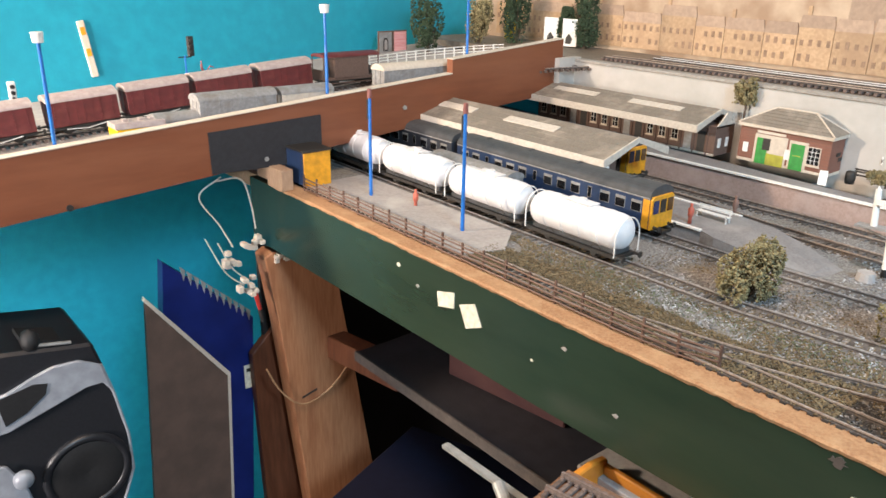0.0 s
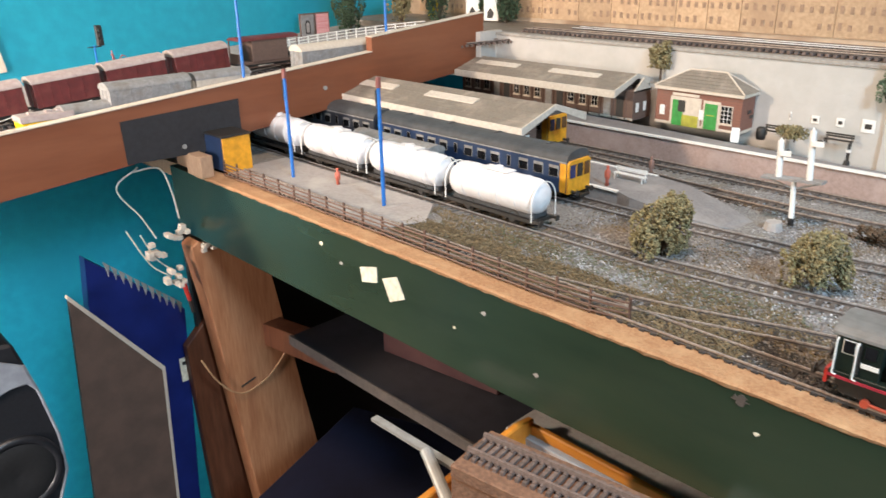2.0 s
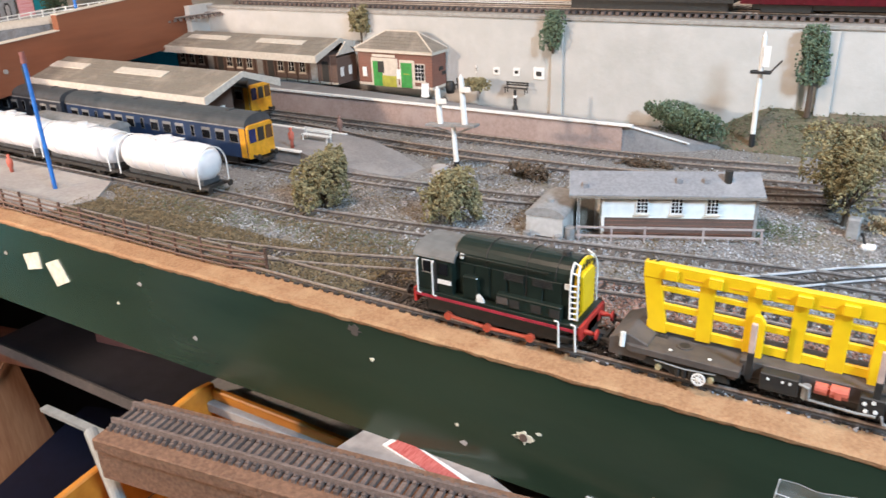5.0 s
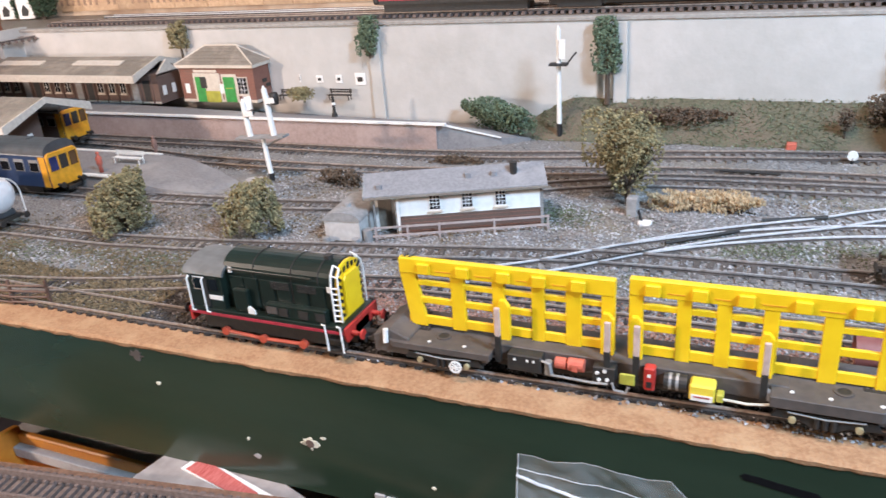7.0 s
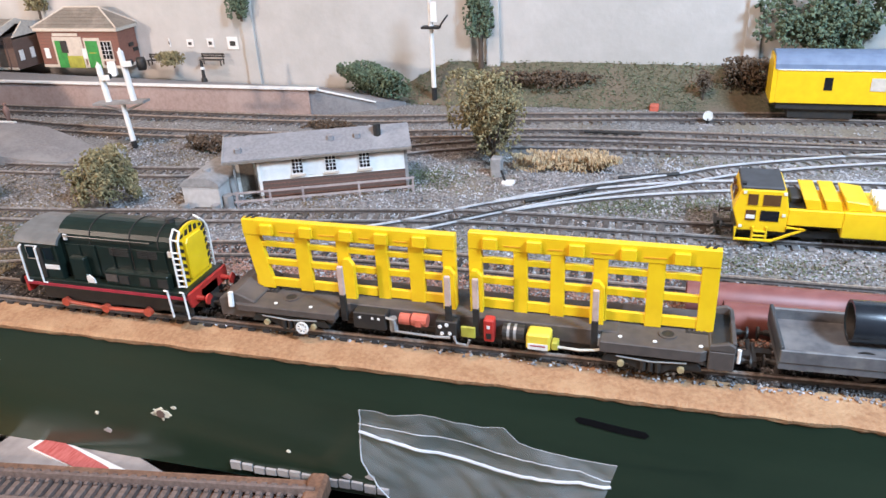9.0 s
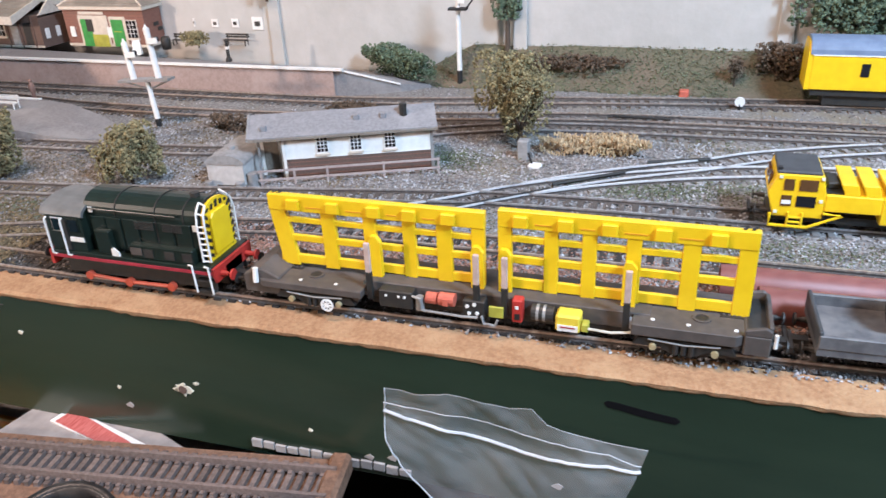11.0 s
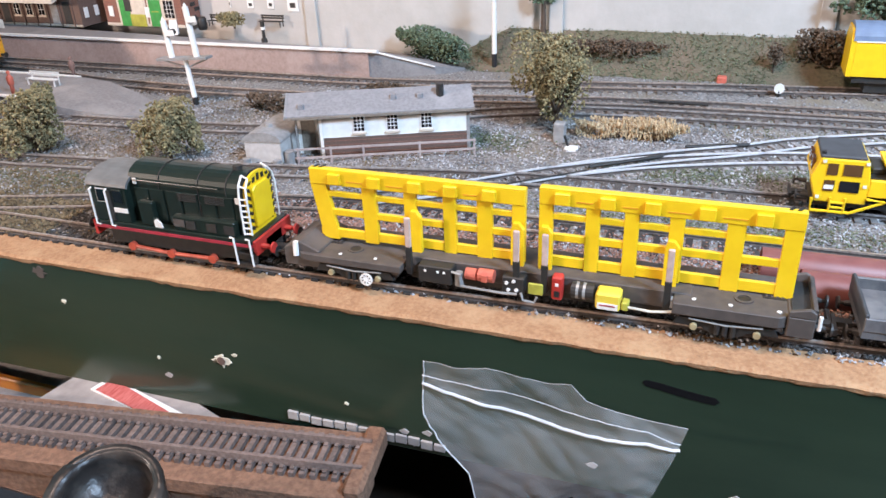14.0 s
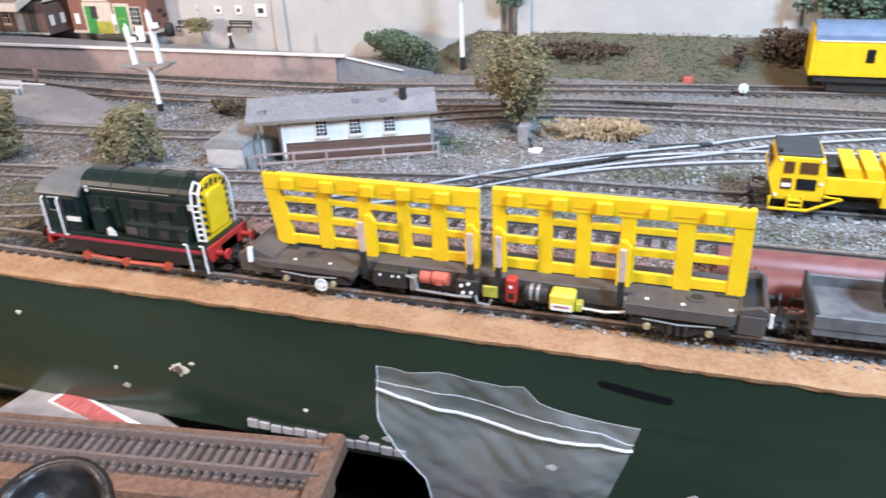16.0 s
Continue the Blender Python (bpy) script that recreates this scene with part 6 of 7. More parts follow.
# mess hut
hut = thing("mess_hut", "white boarded hut on brown brick base with grey roof", "hut", -28, 175, 0, 23.5)
L = 100
part("brick_base", box(bm_new(), 0, L, 0, 38, -1, 16.5), BRICKDARK, hut, "brown brick lower wall")
for z in range(5):
    part("mortar_course", box(bm_new(), 0, L, -0.2, 0, 2 + z * 3, 2.3 + z * 3), BRICK, hut)
part("end_wall", box(bm_new(), 0.5, L - 0.5, 0.6, 37.4, 16.5, 33.5), WHITE, hut)
for k in range(9):
    z = 16.6 + k * 1.92
    bm = prism(bm_new(), [(-0.6, z), (0.6, z), (0.6, z + 1.9), (0.1, z + 1.9)], 0.2, L - 0.2, "x")
    part("weatherboard", bm, WHITE, hut)
    bm = prism(bm_new(), [(0.2, z), (0.2, z + 1.9)] + [(37.6, z + 1.9), (38.2, z)], L - 0.5, L + 0.3, "x")
    part("weatherboard", bm, WHITE, hut)
part("corner_post", box(bm_new(), -0.8, 1.2, -0.9, 1, -1, 34), WHITE, hut)
part("corner_post", box(bm_new(), L - 1.2, L + 0.9, -0.9, 1, -1, 34), GREY, hut)
for cx in (26, 48.5, 71.5):
    window(hut, cx, -0.3, 19.5, 31.5, 8.4, (3, 4), WHITE)
# porch at the near end
part("porch_wall", box(bm_new(), -17, 0, 12, 38, -1, 33), WHITE, hut)
part("porch_door", box(bm_new(), -14.5, -5, 11.2, 12.2, 0, 26), SLATE, hut, "grey brown door")
part("porch_frame", box(bm_new(), -15.6, -4, 11.6, 12.1, 0, 27.4), WHITE, hut)
part("porch_post", box(bm_new(), -17, -15.6, 0, 1.4, -1, 33), GREY, hut)
part("porch_post", box(bm_new(), -1.8, -0.6, -0.6, 0.6, -1, 33), SLATE, hut)
bm = prism(bm_new(), [(-4, 33.6), (19, 43.5), (42, 33.6), (42, 32.4), (19, 42), (-4, 32.4)], -22, L + 4, "x")
roof = part("roof", bm, HUTROOF, hut, "pale grey felt roof")
part("barge_board", prism(bm_new(), [(-4.4, 31.6), (-4.4, 34), (19, 44), (42.4, 34), (42.4, 31.6), (19, 41.4)], -23, -22, "x"), GREY, roof)
part("gutter", box(bm_new(), -22, L + 4, -5.4, -4.2, 31.6, 33), SLATE, roof)
part("chimney", rod(bm_new(), (82, 10, 38), (82, 10, 47), 2.6, 2.6, 12), CHASSIS, hut, "short black stove pipe")
for cx, cy in ((50, 9), (68, 9), (-12, 4)):
    part("roof_vent", box(bm_new(), cx - 2, cx + 2, cy - 2, cy + 2, 36 + (cy - 4) * 0.43, 42 + (cy - 9) * 0.43), HUTROOF, roof, "", 0.4)
setting("hut_path", box(bm_new(), -26, L + 6, -12, 0, 0.4, 1.4, pose(0, 0, 0, 0, 0, 23.5).to_3x3().to_4x4()), CONCRETE, "pale concrete path along the hut", "path").matrix_world = pose(-0.028, 0.175, 0)
hf = thing("hut_railing", "pale pink two-rail fence in front of the hut", "fence", -28, 175, 0, 23.5)
for k, px in enumerate((-16, 6, 28, 66, 103)):
    part("post", box(bm_new(), px - 0.7, px + 0.7, -8.5, -7.3, 0, 13), VANROOF, hf)
for z in (5.5, 11.6):
    part("rail", box(bm_new(), -18, 104, -8.9, -8.3, z, z + 1.4), VANROOF, hf)
part("end_barrel", rod(bm_new(), (-22, -6, 0), (-22, -6, 11), 3.6, 3.6, 12), GREY, tagged(thing("oil_drum", "pale grey drum beside the hut path", "drum", -28, 175, 0, 23.5)))

# grounded van body, end on
VANPALE = material("pale_grey_van_sides", (0.52, 0.51, 0.50), 0.7, second=(0.44, 0.43, 0.42), grain=200, stain=(0.40, 0.38, 0.36), stain_size=60)
gv = thing("grounded_van", "grey van body with rounded roof standing end on", "van body", -62, 155, 0, 96)
gv.scale = (0.9, 0.86, 0.92)
part("body", box(bm_new(), 0, 46, -15.0, 15.0, 3.5, 20), VANPALE, gv, "", 0.4)
part("end_panel", prism(bm_new(), [(-15.2, 3), (15.2, 3), (15.2, 20)] + [(15.2 * math.cos(math.pi * k / 12), 20 + 6 * math.sin(math.pi * k / 12)) for k in range(1, 12)] + [(-15.2, 20)], -0.8, 0, "x"), VANPALE, gv, "pale grey end panel", 0)
rf = [(16.6 * math.cos(math.pi * k / 14), 19.6 + 7.2 * math.sin(math.pi * k / 14)) for k in range(15)]
part("roof", prism(bm_new(), rf, -1.4, 48, "x"), GREY, gv)
part("roof_vent", rod(bm_new(), (14, 0, 25), (14, 0, 29), 3.4, 2.8, 12), GREY, gv)
part("coupling_gear", box(bm_new(), -4, 0, -7, 7, 0.5, 4), CHASSIS, gv)
for s in (-1, 1):
    part("drum", rod(bm_new(), (-5, s * 13, 0), (-5, s * 13, 8), 3.2, 3.2, 12), GREY, gv)

# brown post and rail fence along the board's edge
fence = thing("post_and_rail_fence", "brown plastic post and rail fence along the layout's edge", "fence")
fence.scale.z = 1.2
n = 19
for k in range(n + 1):
    x = -690 + k * (690 - 196) / n
    yy = 15.5 if x < -230 else 15.5 + (x + 230) * 0.22
    part("post", box(bm_new(), x - 0.8, x + 0.8, yy - 0.8, yy + 0.8, -1, 16 + 0.8 * math.sin(k * 2.3)), FENCEBROWN, fence)
    if k < n:
        x2 = -690 + (k + 1) * (690 - 196) / n
        y2 = 15.5 if x2 < -230 else 15.5 + (x2 + 230) * 0.22
        for z in (3.4, 6.6, 9.8, 13):
            w = 0.4 * math.sin(k * 1.7 + z)
            bm = bm_new()
            rod(bm, (x, yy - 1.2, z + w), (x2, y2 - 1.2, z - w * 0.5), 0.62, 0.62, 6)
            part("rail", bm, FENCEBROWN, fence)

# lever and small white marks
lv = thing("point_lever", "small pale point lever box with black handle", "lever", 131, 234, 0)
part("box", box(bm_new(), -4.5, 4.5, -3, 3, 0, 4), WHITE, lv, "", 1.0)
part("handle", rod(bm_new(), (-2, 0, 3), (-5, 1, 11), 0.9), BLACK, lv)
wl = thing("ground_signal", "small white ground signal disc", "signal", 266, 392, 0)
part("disc", rod(bm_new(), (0, -1, 9), (0, 1, 9), 4, 4, 14), WHITE, wl)
part("stem", rod(bm_new(), (0, 0, -1), (0, 0, 7), 1.2), BLACK, wl)
part("base", box(bm_new(), -6, 4, -3, 2, 0, 2.4), CONCRETE, wl)
for x, y, mat, lab in ((120, 248, GREY, "dark grey post stump below the tree"), (222, 430, SALMON, "small orange scrap on the bank")):
    ob = tagged(part("post_stump", box(bm_new(), x - 4, x + 4, y - 4, y + 4, 0, 16 if mat is GREY else 7), mat, None, "", 0.8), lab, "post")

# yellow track machine
m = thing("track_machine", "bright yellow track maintenance machine with grey cab roof", "rail vehicle", 274, 172, 0)
part("chassis", box(bm_new(), 0, 190, -11, 11, 9, 13), CHASSIS, m)
bm = prism(bm_new(), [(2, 13), (2, 15), (-1.5, 26), (2.5, 37), (25, 37), (27, 27), (27, 13)], -16, 16)
cabp = part("cab", bm, YELLOW, m, "yellow cab", 0.6)
part("cab_roof", box(bm_new(), 2, 24, -15, 15, 36.6, 38.6), ROOFDARK, m, "dark grey cab roof", 0.6)
part("roof_vent", box(bm_new(), 2.4, 4.4, -14, -11, 38.5, 40), BLACK, m)
for x0, x1, z0, z1, mt in ((6, 11, 28.4, 34.6, CAB_TINT), (13.6, 22.4, 28.4, 34.6, CAB_TINT), (5.5, 10.6, 19.4, 25.4, CAB_TINT), (13, 22.4, 19.4, 25.4, GLASS)):
    part("window", box(bm_new(), x0, x1, -16.4, -15.8, z0, z1), mt, cabp)
for yy in (-9, 3):
    part("front_window", box(bm_new(), -0.9, 0.7, yy, yy + 7, 26.5, 34.5), CAB_TINT, cabp)
part("notice", box(bm_new(), 5.7, 10.3, -16.6, -16.2, 20.6, 22.8), WHITE, cabp)
for x0, z0 in ((2.6, 15), (24, 22.4), (3.2, 34.8), (23.4, 34.8)):
    part("marker_lamp", box(bm_new(), x0, x0 + 1.8, -16.6, -15.9, z0, z0 + 1.6), PAPER, cabp)
part("side_skirt", box(bm_new(), 27, 54, -16, 16, 17.5, 27), YELLOW, m, "", 0.5)
part("body", box(bm_new(), 54, 190, -16, 16, 12, 27), YELLOW, m, "long yellow body", 0.6)
part("engine_pit", box(bm_new(), 27, 36, -14, 13, 26.5, 27.6), BLACK, m, "dark open engine bay")
part("engine_block", box(bm_new(), 28, 34, -8, 8, 27.4, 31), CHASSIS, m, "", 0.6)
for x0 in (36, 46):
    bm = prism(bm_new(), [(x0, 27), (x0 + 7.5, 27), (x0 + 5.5, 33), (x0 - 2.5, 33)], -15, 15)
    part("hopper_plate", bm, YELLOW, m, "slanted yellow plate", 0.4)
part("housing", prism(bm_new(), [(56, 27), (68, 27), (66, 31.5), (54, 33)], -14, 14), YELLOW, m, "", 0.6)
for k in range(3):
    part("roller", rod(bm_new(), (70, -11 + k * 8, 30), (150, -11 + k * 8, 30), 2.9, 2.9, 14), WHITE, m, "pale roller")
bm = bm_new()
wire(bm, [(1, -16.6, 15), (1, -16.6, 8), (20, -16.6, 8), (36, -16.6, 16), (27, -16.6, 16.6)], 0.9)
for x0 in (10, 17):
    rod(bm, (x0, -16.6, 8), (x0, -16.6, 16), 0.7)
for z in (10.5, 13.2):
    rod(bm, (10, -16.6, z), (17, -16.6, z), 0.7)
part("step_frame", bm, YELLOW, m, "yellow ladder frame")
for wx in (16, 40, 150, 172):
    part("wheel", rod(bm_new(), (wx, -9, 11.6), (wx, 9, 11.6), 5.8, 5.8, 16), CHASSIS, m)
buffers(m, 0, -1, 14)
hook(m, 0, -1, 11)

# yellow coach with a blue-grey roof
yc = thing("yellow_coach", "yellow engineering coach with blue-grey roof", "railway coach", 313, 414, 0)
part("body", box(bm_new(), 2, 262, -17, 17, 20, 48), YELLOW, yc, "yellow coach body", 0.4)
part("end_panel", prism(bm_new(), [(-16.6, 20), (16.6, 20), (16.6, 48), (10, 56), (-10, 56), (-16.6, 48)], -1.4, 2, "x"), YELLOW, yc)
rf = [(17.4 * math.cos(math.pi * k / 14), 47.4 + 12 * math.sin(math.pi * k / 14) ** 0.8) for k in range(15)]
part("roof", prism(bm_new(), rf, 0, 263, "x"), ROOFBLUE, yc, "blue-grey roof")
part("gutter_line", box(bm_new(), 2, 262, -17.6, -17, 46.4, 47.4), WHITE, yc)
for k, x0 in enumerate((37, 70, 95, 140, 180, 220)):
    part("window" if k != 1 else "panel", box(bm_new(), x0, x0 + (6 if k != 1 else 11), -17.4, -16.8, 31, 41), GLASS if k != 1 else STONEPALE, yc)
part("sole_bar", box(bm_new(), 4, 260, -15, 15, 15, 20), CHASSIS, yc)
for c in (38, 222):
    bg = part("bogie", box(bm_new(), c - 24, c + 24, -12, 12, 7, 15), CHASSIS, yc)
    for wx in (c - 14, c + 14):
        part("wheel", rod(bm_new(), (wx, -9.5, 11.6), (wx, 9.5, 11.6), 5.6, 5.6, 16), CHASSIS, bg)

# pipes lying by the rails and the flat wagon with the black pipe
for yy, z, x0 in ((66, 8, 266), (84, 8, 250)):
    pi = thing("steel_pipe", "dusky red pipe lying beside the siding", "pipe", x0, yy, z, 1, "stack of red pipes")
    bm = lathe(bm_new(), [(8.4, 0), (8.4, 170), (7.2, 170), (7.2, 0), (8.4, 0)], 22)
    part("tube", bm, PIPE, pi, "", 0, True)
FLATGREY = material("worn_dark_grey_wagon", (0.13, 0.13, 0.135), 0.55, second=(0.085, 0.085, 0.09), grain=200, stain=(0.20, 0.19, 0.18), stain_size=40)
fw = thing("flat_wagon", "dark grey low-sided flat wagon on the siding", "wagon", 352, 40, 0, 2)
four_wheel(fw, 66)
part("floor", box(bm_new(), -68, 68, -17, 17, 14, 18), FLATGREY, fw)
for s in (-1, 1):
    part("side", box(bm_new(), -68, 68, s * 16.6 - 0.8, s * 16.6 + 0.8, 17, 23), FLATGREY, fw, "worn low side", 0.4)
    part("end", box(bm_new(), s * 67.4 - 0.8, s * 67.4 + 0.8, -17, 17, 17, 24.5 if s < 0 else 23), ROOFDARK, fw, "", 0.4)
hook(fw, -68, -1, 10)
bp = thing("black_pipe", "large shiny black pipe lying on the flat wagon", "pipe", 312, 42, 26.8, 2)
part("tube", lathe(bm_new(), [(8.8, 0), (8.8, 104), (7.5, 104), (7.5, 0), (8.8, 0)], 28), PIPEBLACK, bp, "", 0, True)
part("bore_lining", lathe(bm_new(), [(7.4, 0.5), (7.4, 103)], 28), CHASSIS, bp, "", 0, True)

# ---- upper level beside the teal wall ----
def lamp_post(x, y, z0, z1, label, dark=False):
    t = thing("lamp_post", label, "lamp post", x, y, z0, 0, "bright blue lamp posts")
    h = z1 - z0
    part("pole", rod(bm_new(), (0, 0, 0), (0, 0, h), 1.9, 1.6, 10), POSTBLUE, t, "bright blue pole")
    if dark:
        part("bracket", box(bm_new(), -3.8, -1.4, -1.4, 1.4, h - 22, h - 2), BLACK, t, "", 0.3)
        part("bare_tip", rod(bm_new(), (0, 0, h), (0, 0, h + 9), 2.6, 2.2, 10), PIPE, t, "bare brown tip")
    else:
        part("lamp_head", rod(bm_new(), (0, 0, h - 1), (0, 0, h + 8), 4.6, 5.6, 12), WHITE, t, "white lamp head")
    return t


lamp_post(-747, -210, upper(-210), 163, "blue lamp post with white head on the bridge deck")
lamp_post(-747, 82, upper(82), 181, "blue lamp post with white head behind the bridge board")
lamp_post(-747, 292, upper(292), 200, "blue lamp post with white head by the step")
lamp_post(-626, 58, 0, 106, "blue post with bare tip beside the tank wagons", True)
lamp_post(-484, 62, 0, 112, "blue post with bare brown tip by the siding", True)

wf = thing("white_railing", "white picket railing along the upper deck", "railing")
pts = [(-905, 232), (-903, 262), (-898, 300), (-888, 340), (-872, 382), (-852, 420), (-828, 452)]
dense = along(pts, 15)
for (q, d), (q2, d2) in zip(dense, dense[1:]):
    z, z2 = upper(q.y) + 13, upper(q2.y) + 13
    part("post", box(bm_new(), q.x - 0.8, q.x + 0.8, q.y - 0.8, q.y + 0.8, z - 14, z + 14), WHITE, wf)
    for h in (5, 9, 13):
        part("rail", rod(bm_new(), (q.x, q.y, z + h), (q2.x, q2.y, z2 + h), 0.7, 0.7, 5), WHITE, wf)

hoard = thing("hoarding", "poster hoarding with a grey and a pink bill", "hoarding", -1060, 370, upper(370), 90)
for k, m_ in ((0, GREY), (1, material("pink_bill", (0.62, 0.22, 0.24), 0.7, second=(0.72, 0.42, 0.40), grain=260, stretch=(0.2, 1, 6)))):
    b = part("frame", box(bm_new(), k * 30, k * 30 + 28, -1.5, 1.5, -6, 36), BRICKDARK, hoard)
    part("bill", box(bm_new(), k * 30 + 1.5, k * 30 + 26.5, -2.2, -1.4, -3, 34), m_, b)
part("arched_shape", prism(bm_new(), [(9, 4), (19, 4), (19, 20), (16.5, 25), (11.5, 25), (9, 20)], -2.6, -2.1), CHASSIS, hoard)
part("arched_light", prism(bm_new(), [(11, 6), (17, 6), (17, 19), (15.5, 22), (12.5, 22), (11, 19)], -2.9, -2.5), CONCRETE, hoard)
for k in (0, 1):
    sg = thing("shop_sign", "pale blue poster board with pictured shapes", "sign", -880 + k * 40, 575, UP - 2, 12, "picture boards by the trees")
    part("board", box(bm_new(), 0, 26, -1, 1, 2, 44), WHITE, sg)
    part("sky_panel", box(bm_new(), 1, 25, -1.6, -0.9, 27, 43), SKYPRINT, sg)
    part("dark_shape", prism(bm_new(), [(6, 6), (16, 6), (19, 14), (12, 22), (7, 15)], -1.6, -0.9), CHASSIS, sg)
    part("word_bar", box(bm_new(), 4, 22, -2.0, -1.5, 32, 37), WHITE, sg)
yp = thing("yellow_pillar", "yellow printed pillar behind the trees", "pillar", -985, 600, UP - 2)
part("shaft", box(bm_new(), -10, 10, -4, 4, 0, 110), YELLOW, yp)
part("cap", box(bm_new(), -12, 12, -6, 6, 110, 116), STONEPALE, yp)
for k, (x, y, z, w, h, mt) in enumerate(((-1000, 428, 96, 30, 84, LEAFDARK), (-960, 505, 100, 24, 76, LEAF), (-930, 560, 104, 28, 92, LEAFDARK), (-846, 590, 108, 16, 62, LEAFDARK), (-806, 588, 108, 26, 90, LEAFDARK))):
    shrub("tree", "tall dark green poplar-like tree on the upper deck", "tree", x, y, z, w, w, h, mt, 2600, 8, 40 + k, (0.9, 2.2), 0, "trees in the corner")
pt = thing("bare_tree", "small bare pink twig tree by the wall", "tree", -900, 0, upper(0))
bm = bm_new()
rr = random.Random(4)
rod(bm, (0, 0, 0), (0, 2, 40), 2.2, 1.6)
for k in range(12):
    a, z = rr.uniform(0, 6.3), rr.uniform(18, 42)
    e = (9 * math.cos(a), 2 + 13 * math.sin(a), z + rr.uniform(6, 20))
    rod(bm, (0, z * 0.05, z), e, 1.3, 0.7)
    rod(bm, e, (e[0] + rr.uniform(-5, 5), e[1] + rr.uniform(-6, 6), e[2] + rr.uniform(-3, 7)), 0.9, 0.5)
part("branch_work", bm, material("pinkish_twigs", (0.42, 0.17, 0.18), 0.8, grain=300), pt)
for y, m_, dz, lab in ((-216, WHITE, -24, "white colour light signal head on a bracket"), (-18, CHASSIS, 0, "black colour light signal head on a blue post")):
    cs = thing("colour_light_signal", lab, "signal", -905, y, upper(y))
    part("post", rod(bm_new(), (0, 0, 0), (0, 0, 62 + dz), 1.2, 1.2), POSTBLUE, cs)
    part("arm", rod(bm_new(), (0, -8, 60 + dz), (0, 8, 60 + dz), 0.8), CHASSIS, cs)
    hd = part("head", box(bm_new(), -3, 3, 4, 11, 61 + dz, 84 + dz), m_, cs, "", 0.6)
    for k in range(3):
        part("hood", rod(bm_new(), (3, 7.5, 66 + dz + k * 6.5), (6.5, 7.5, 66 + dz + k * 6.5), 2.2, 2.2, 10), BLACK, hd)
ws = thing("wall_strip", "pale wooden strip with orange marks on the teal wall", "strip", WEST, 0, 0)
part("strip", box(bm_new(), 0, 5, -4.5, 4.5, -37, 37, Matrix.Translation((0, -75, 117)) @ Matrix.Rotation(radians(8), 4, "X")), STONEPALE, ws, "", 0.8)
for z in (-4, 24):
    part("orange_mark", box(bm_new(), 5, 5.6, -3, 3, z - 5, z + 5, Matrix.Translation((0, -75, 117)) @ Matrix.Rotation(radians(8), 4, "X")), ORANGE, ws)

# ---- below the layout ----
pk = thing("leaning_plank", "bare pine plank leaning below the bridge", "plank")
bm = prism(bm_new(), [(-8, -90), (2, -84), (84, -112), (150, -520), (42, -520), (4, -170)], -775, -748, "x")
part("board", bm, PALEWOOD, pk, "", 1.0)
part("saw_cut", box(bm_new(), -748.2, -747.4, 30, 52, -288, -285.6, Matrix.Translation((0, 41, -287)) @ Matrix.Rotation(radians(14), 4, "X") @ Matrix.Translation((0, -41, 287))), CHASSIS, pk, "dark pencil-like nail mark")
MAHOGANY = material("dark_red_brown_board", (0.12, 0.042, 0.02), 0.5, second=(0.085, 0.028, 0.013), grain=50, stain=(0.16, 0.06, 0.03), stain_size=9, stretch=(4, 4, 0.6))
tagged(part("offcut_board", prism(bm_new(), [(-14, -232), (24, -196), (58, -640), (-4, -640)], -802, -790, "x"), MAHOGANY, None, "", 1.0), "dark red-brown board standing behind the pine plank", "board")
bb = thing("blue_board", "royal blue board with a white zigzag edge", "board")
part("panel", prism(bm_new(), [(-106, -90), (-2, -188), (-38, -700), (-170, -700)], -822, -806, "x"), NAVY, bb)
bm = bm_new()
for k in range(11):
    a = k / 11
    y0_, z0_ = -88 + a * 84, -99 - a * 80
    prism(bm, [(y0_, z0_), (y0_ + 6.6, z0_ - 6.3), (y0_ + 3.6, z0_ - 19)], -806, -804.8, "x")
part("zigzag_trim", bm, CABROOF, bb, "pale zigzag teeth along the top")
part("label", box(bm_new(), -805.6, -804.8, -20, -8, -285, -252), PAPER, bb, "small white label")
part("label_mark", box(bm_new(), -804.9, -804.4, -17, -11, -262, -257), CHASSIS, bb)
gb = thing("hardboard_sheet", "grey brown hardboard sheet with pale edges leaning on the blue board", "board")
part("panel", prism(bm_new(), [(-134, -125), (-45, -250), (-70, -700), (-175, -700)], -800, -794, "x"), MAUVE, gb)
part("pale_edge", prism(bm_new(), [(-134, -122), (-43, -248), (-68, -700), (-71, -700), (-47, -251), (-136, -126)], -800.6, -793.4, "x"), STONEPALE, gb)

sp = thing("portable_stereo", "black and silver portable stereo with a large round speaker", "stereo", -700, 0, -5)
case = [(-380, -88), (-330, -92), (-286, -98), (-215, -110), (-209, -134), (-201, -169), (-193, -219), (-193, -261), (-208, -300), (-228, -430), (-380, -430)]
part("case", prism(bm_new(), case, -110, -3, "x"), CHARCOAL, sp, "charcoal plastic case", 3)
bm = prism(bm_new(), [(-380, -150), (-340, -143), (-294, -135), (-270, -126), (-253, -121), (-230, -122), (-211, -133), (-203, -166), (-212, -153), (-227, -153), (-259, -163), (-298, -175), (-380, -178)], -3, 1, "x")
part("silver_sweep", bm, SILVER, sp, "silver curved front trim", 1.2)
part("dark_inset", prism(bm_new(), [(-304, -139), (-272, -133), (-260, -136), (-263, -146), (-282, -160), (-300, -167)], 1, 2, "x"), BLACK, sp, "black inset window")
bm = bm_new()
edge = [(-211, -133), (-203, -168), (-195, -219), (-195, -261), (-210, -300), (-224, -360)]
wire(bm, [(-1, y, z) for y, z in edge], 1.6)
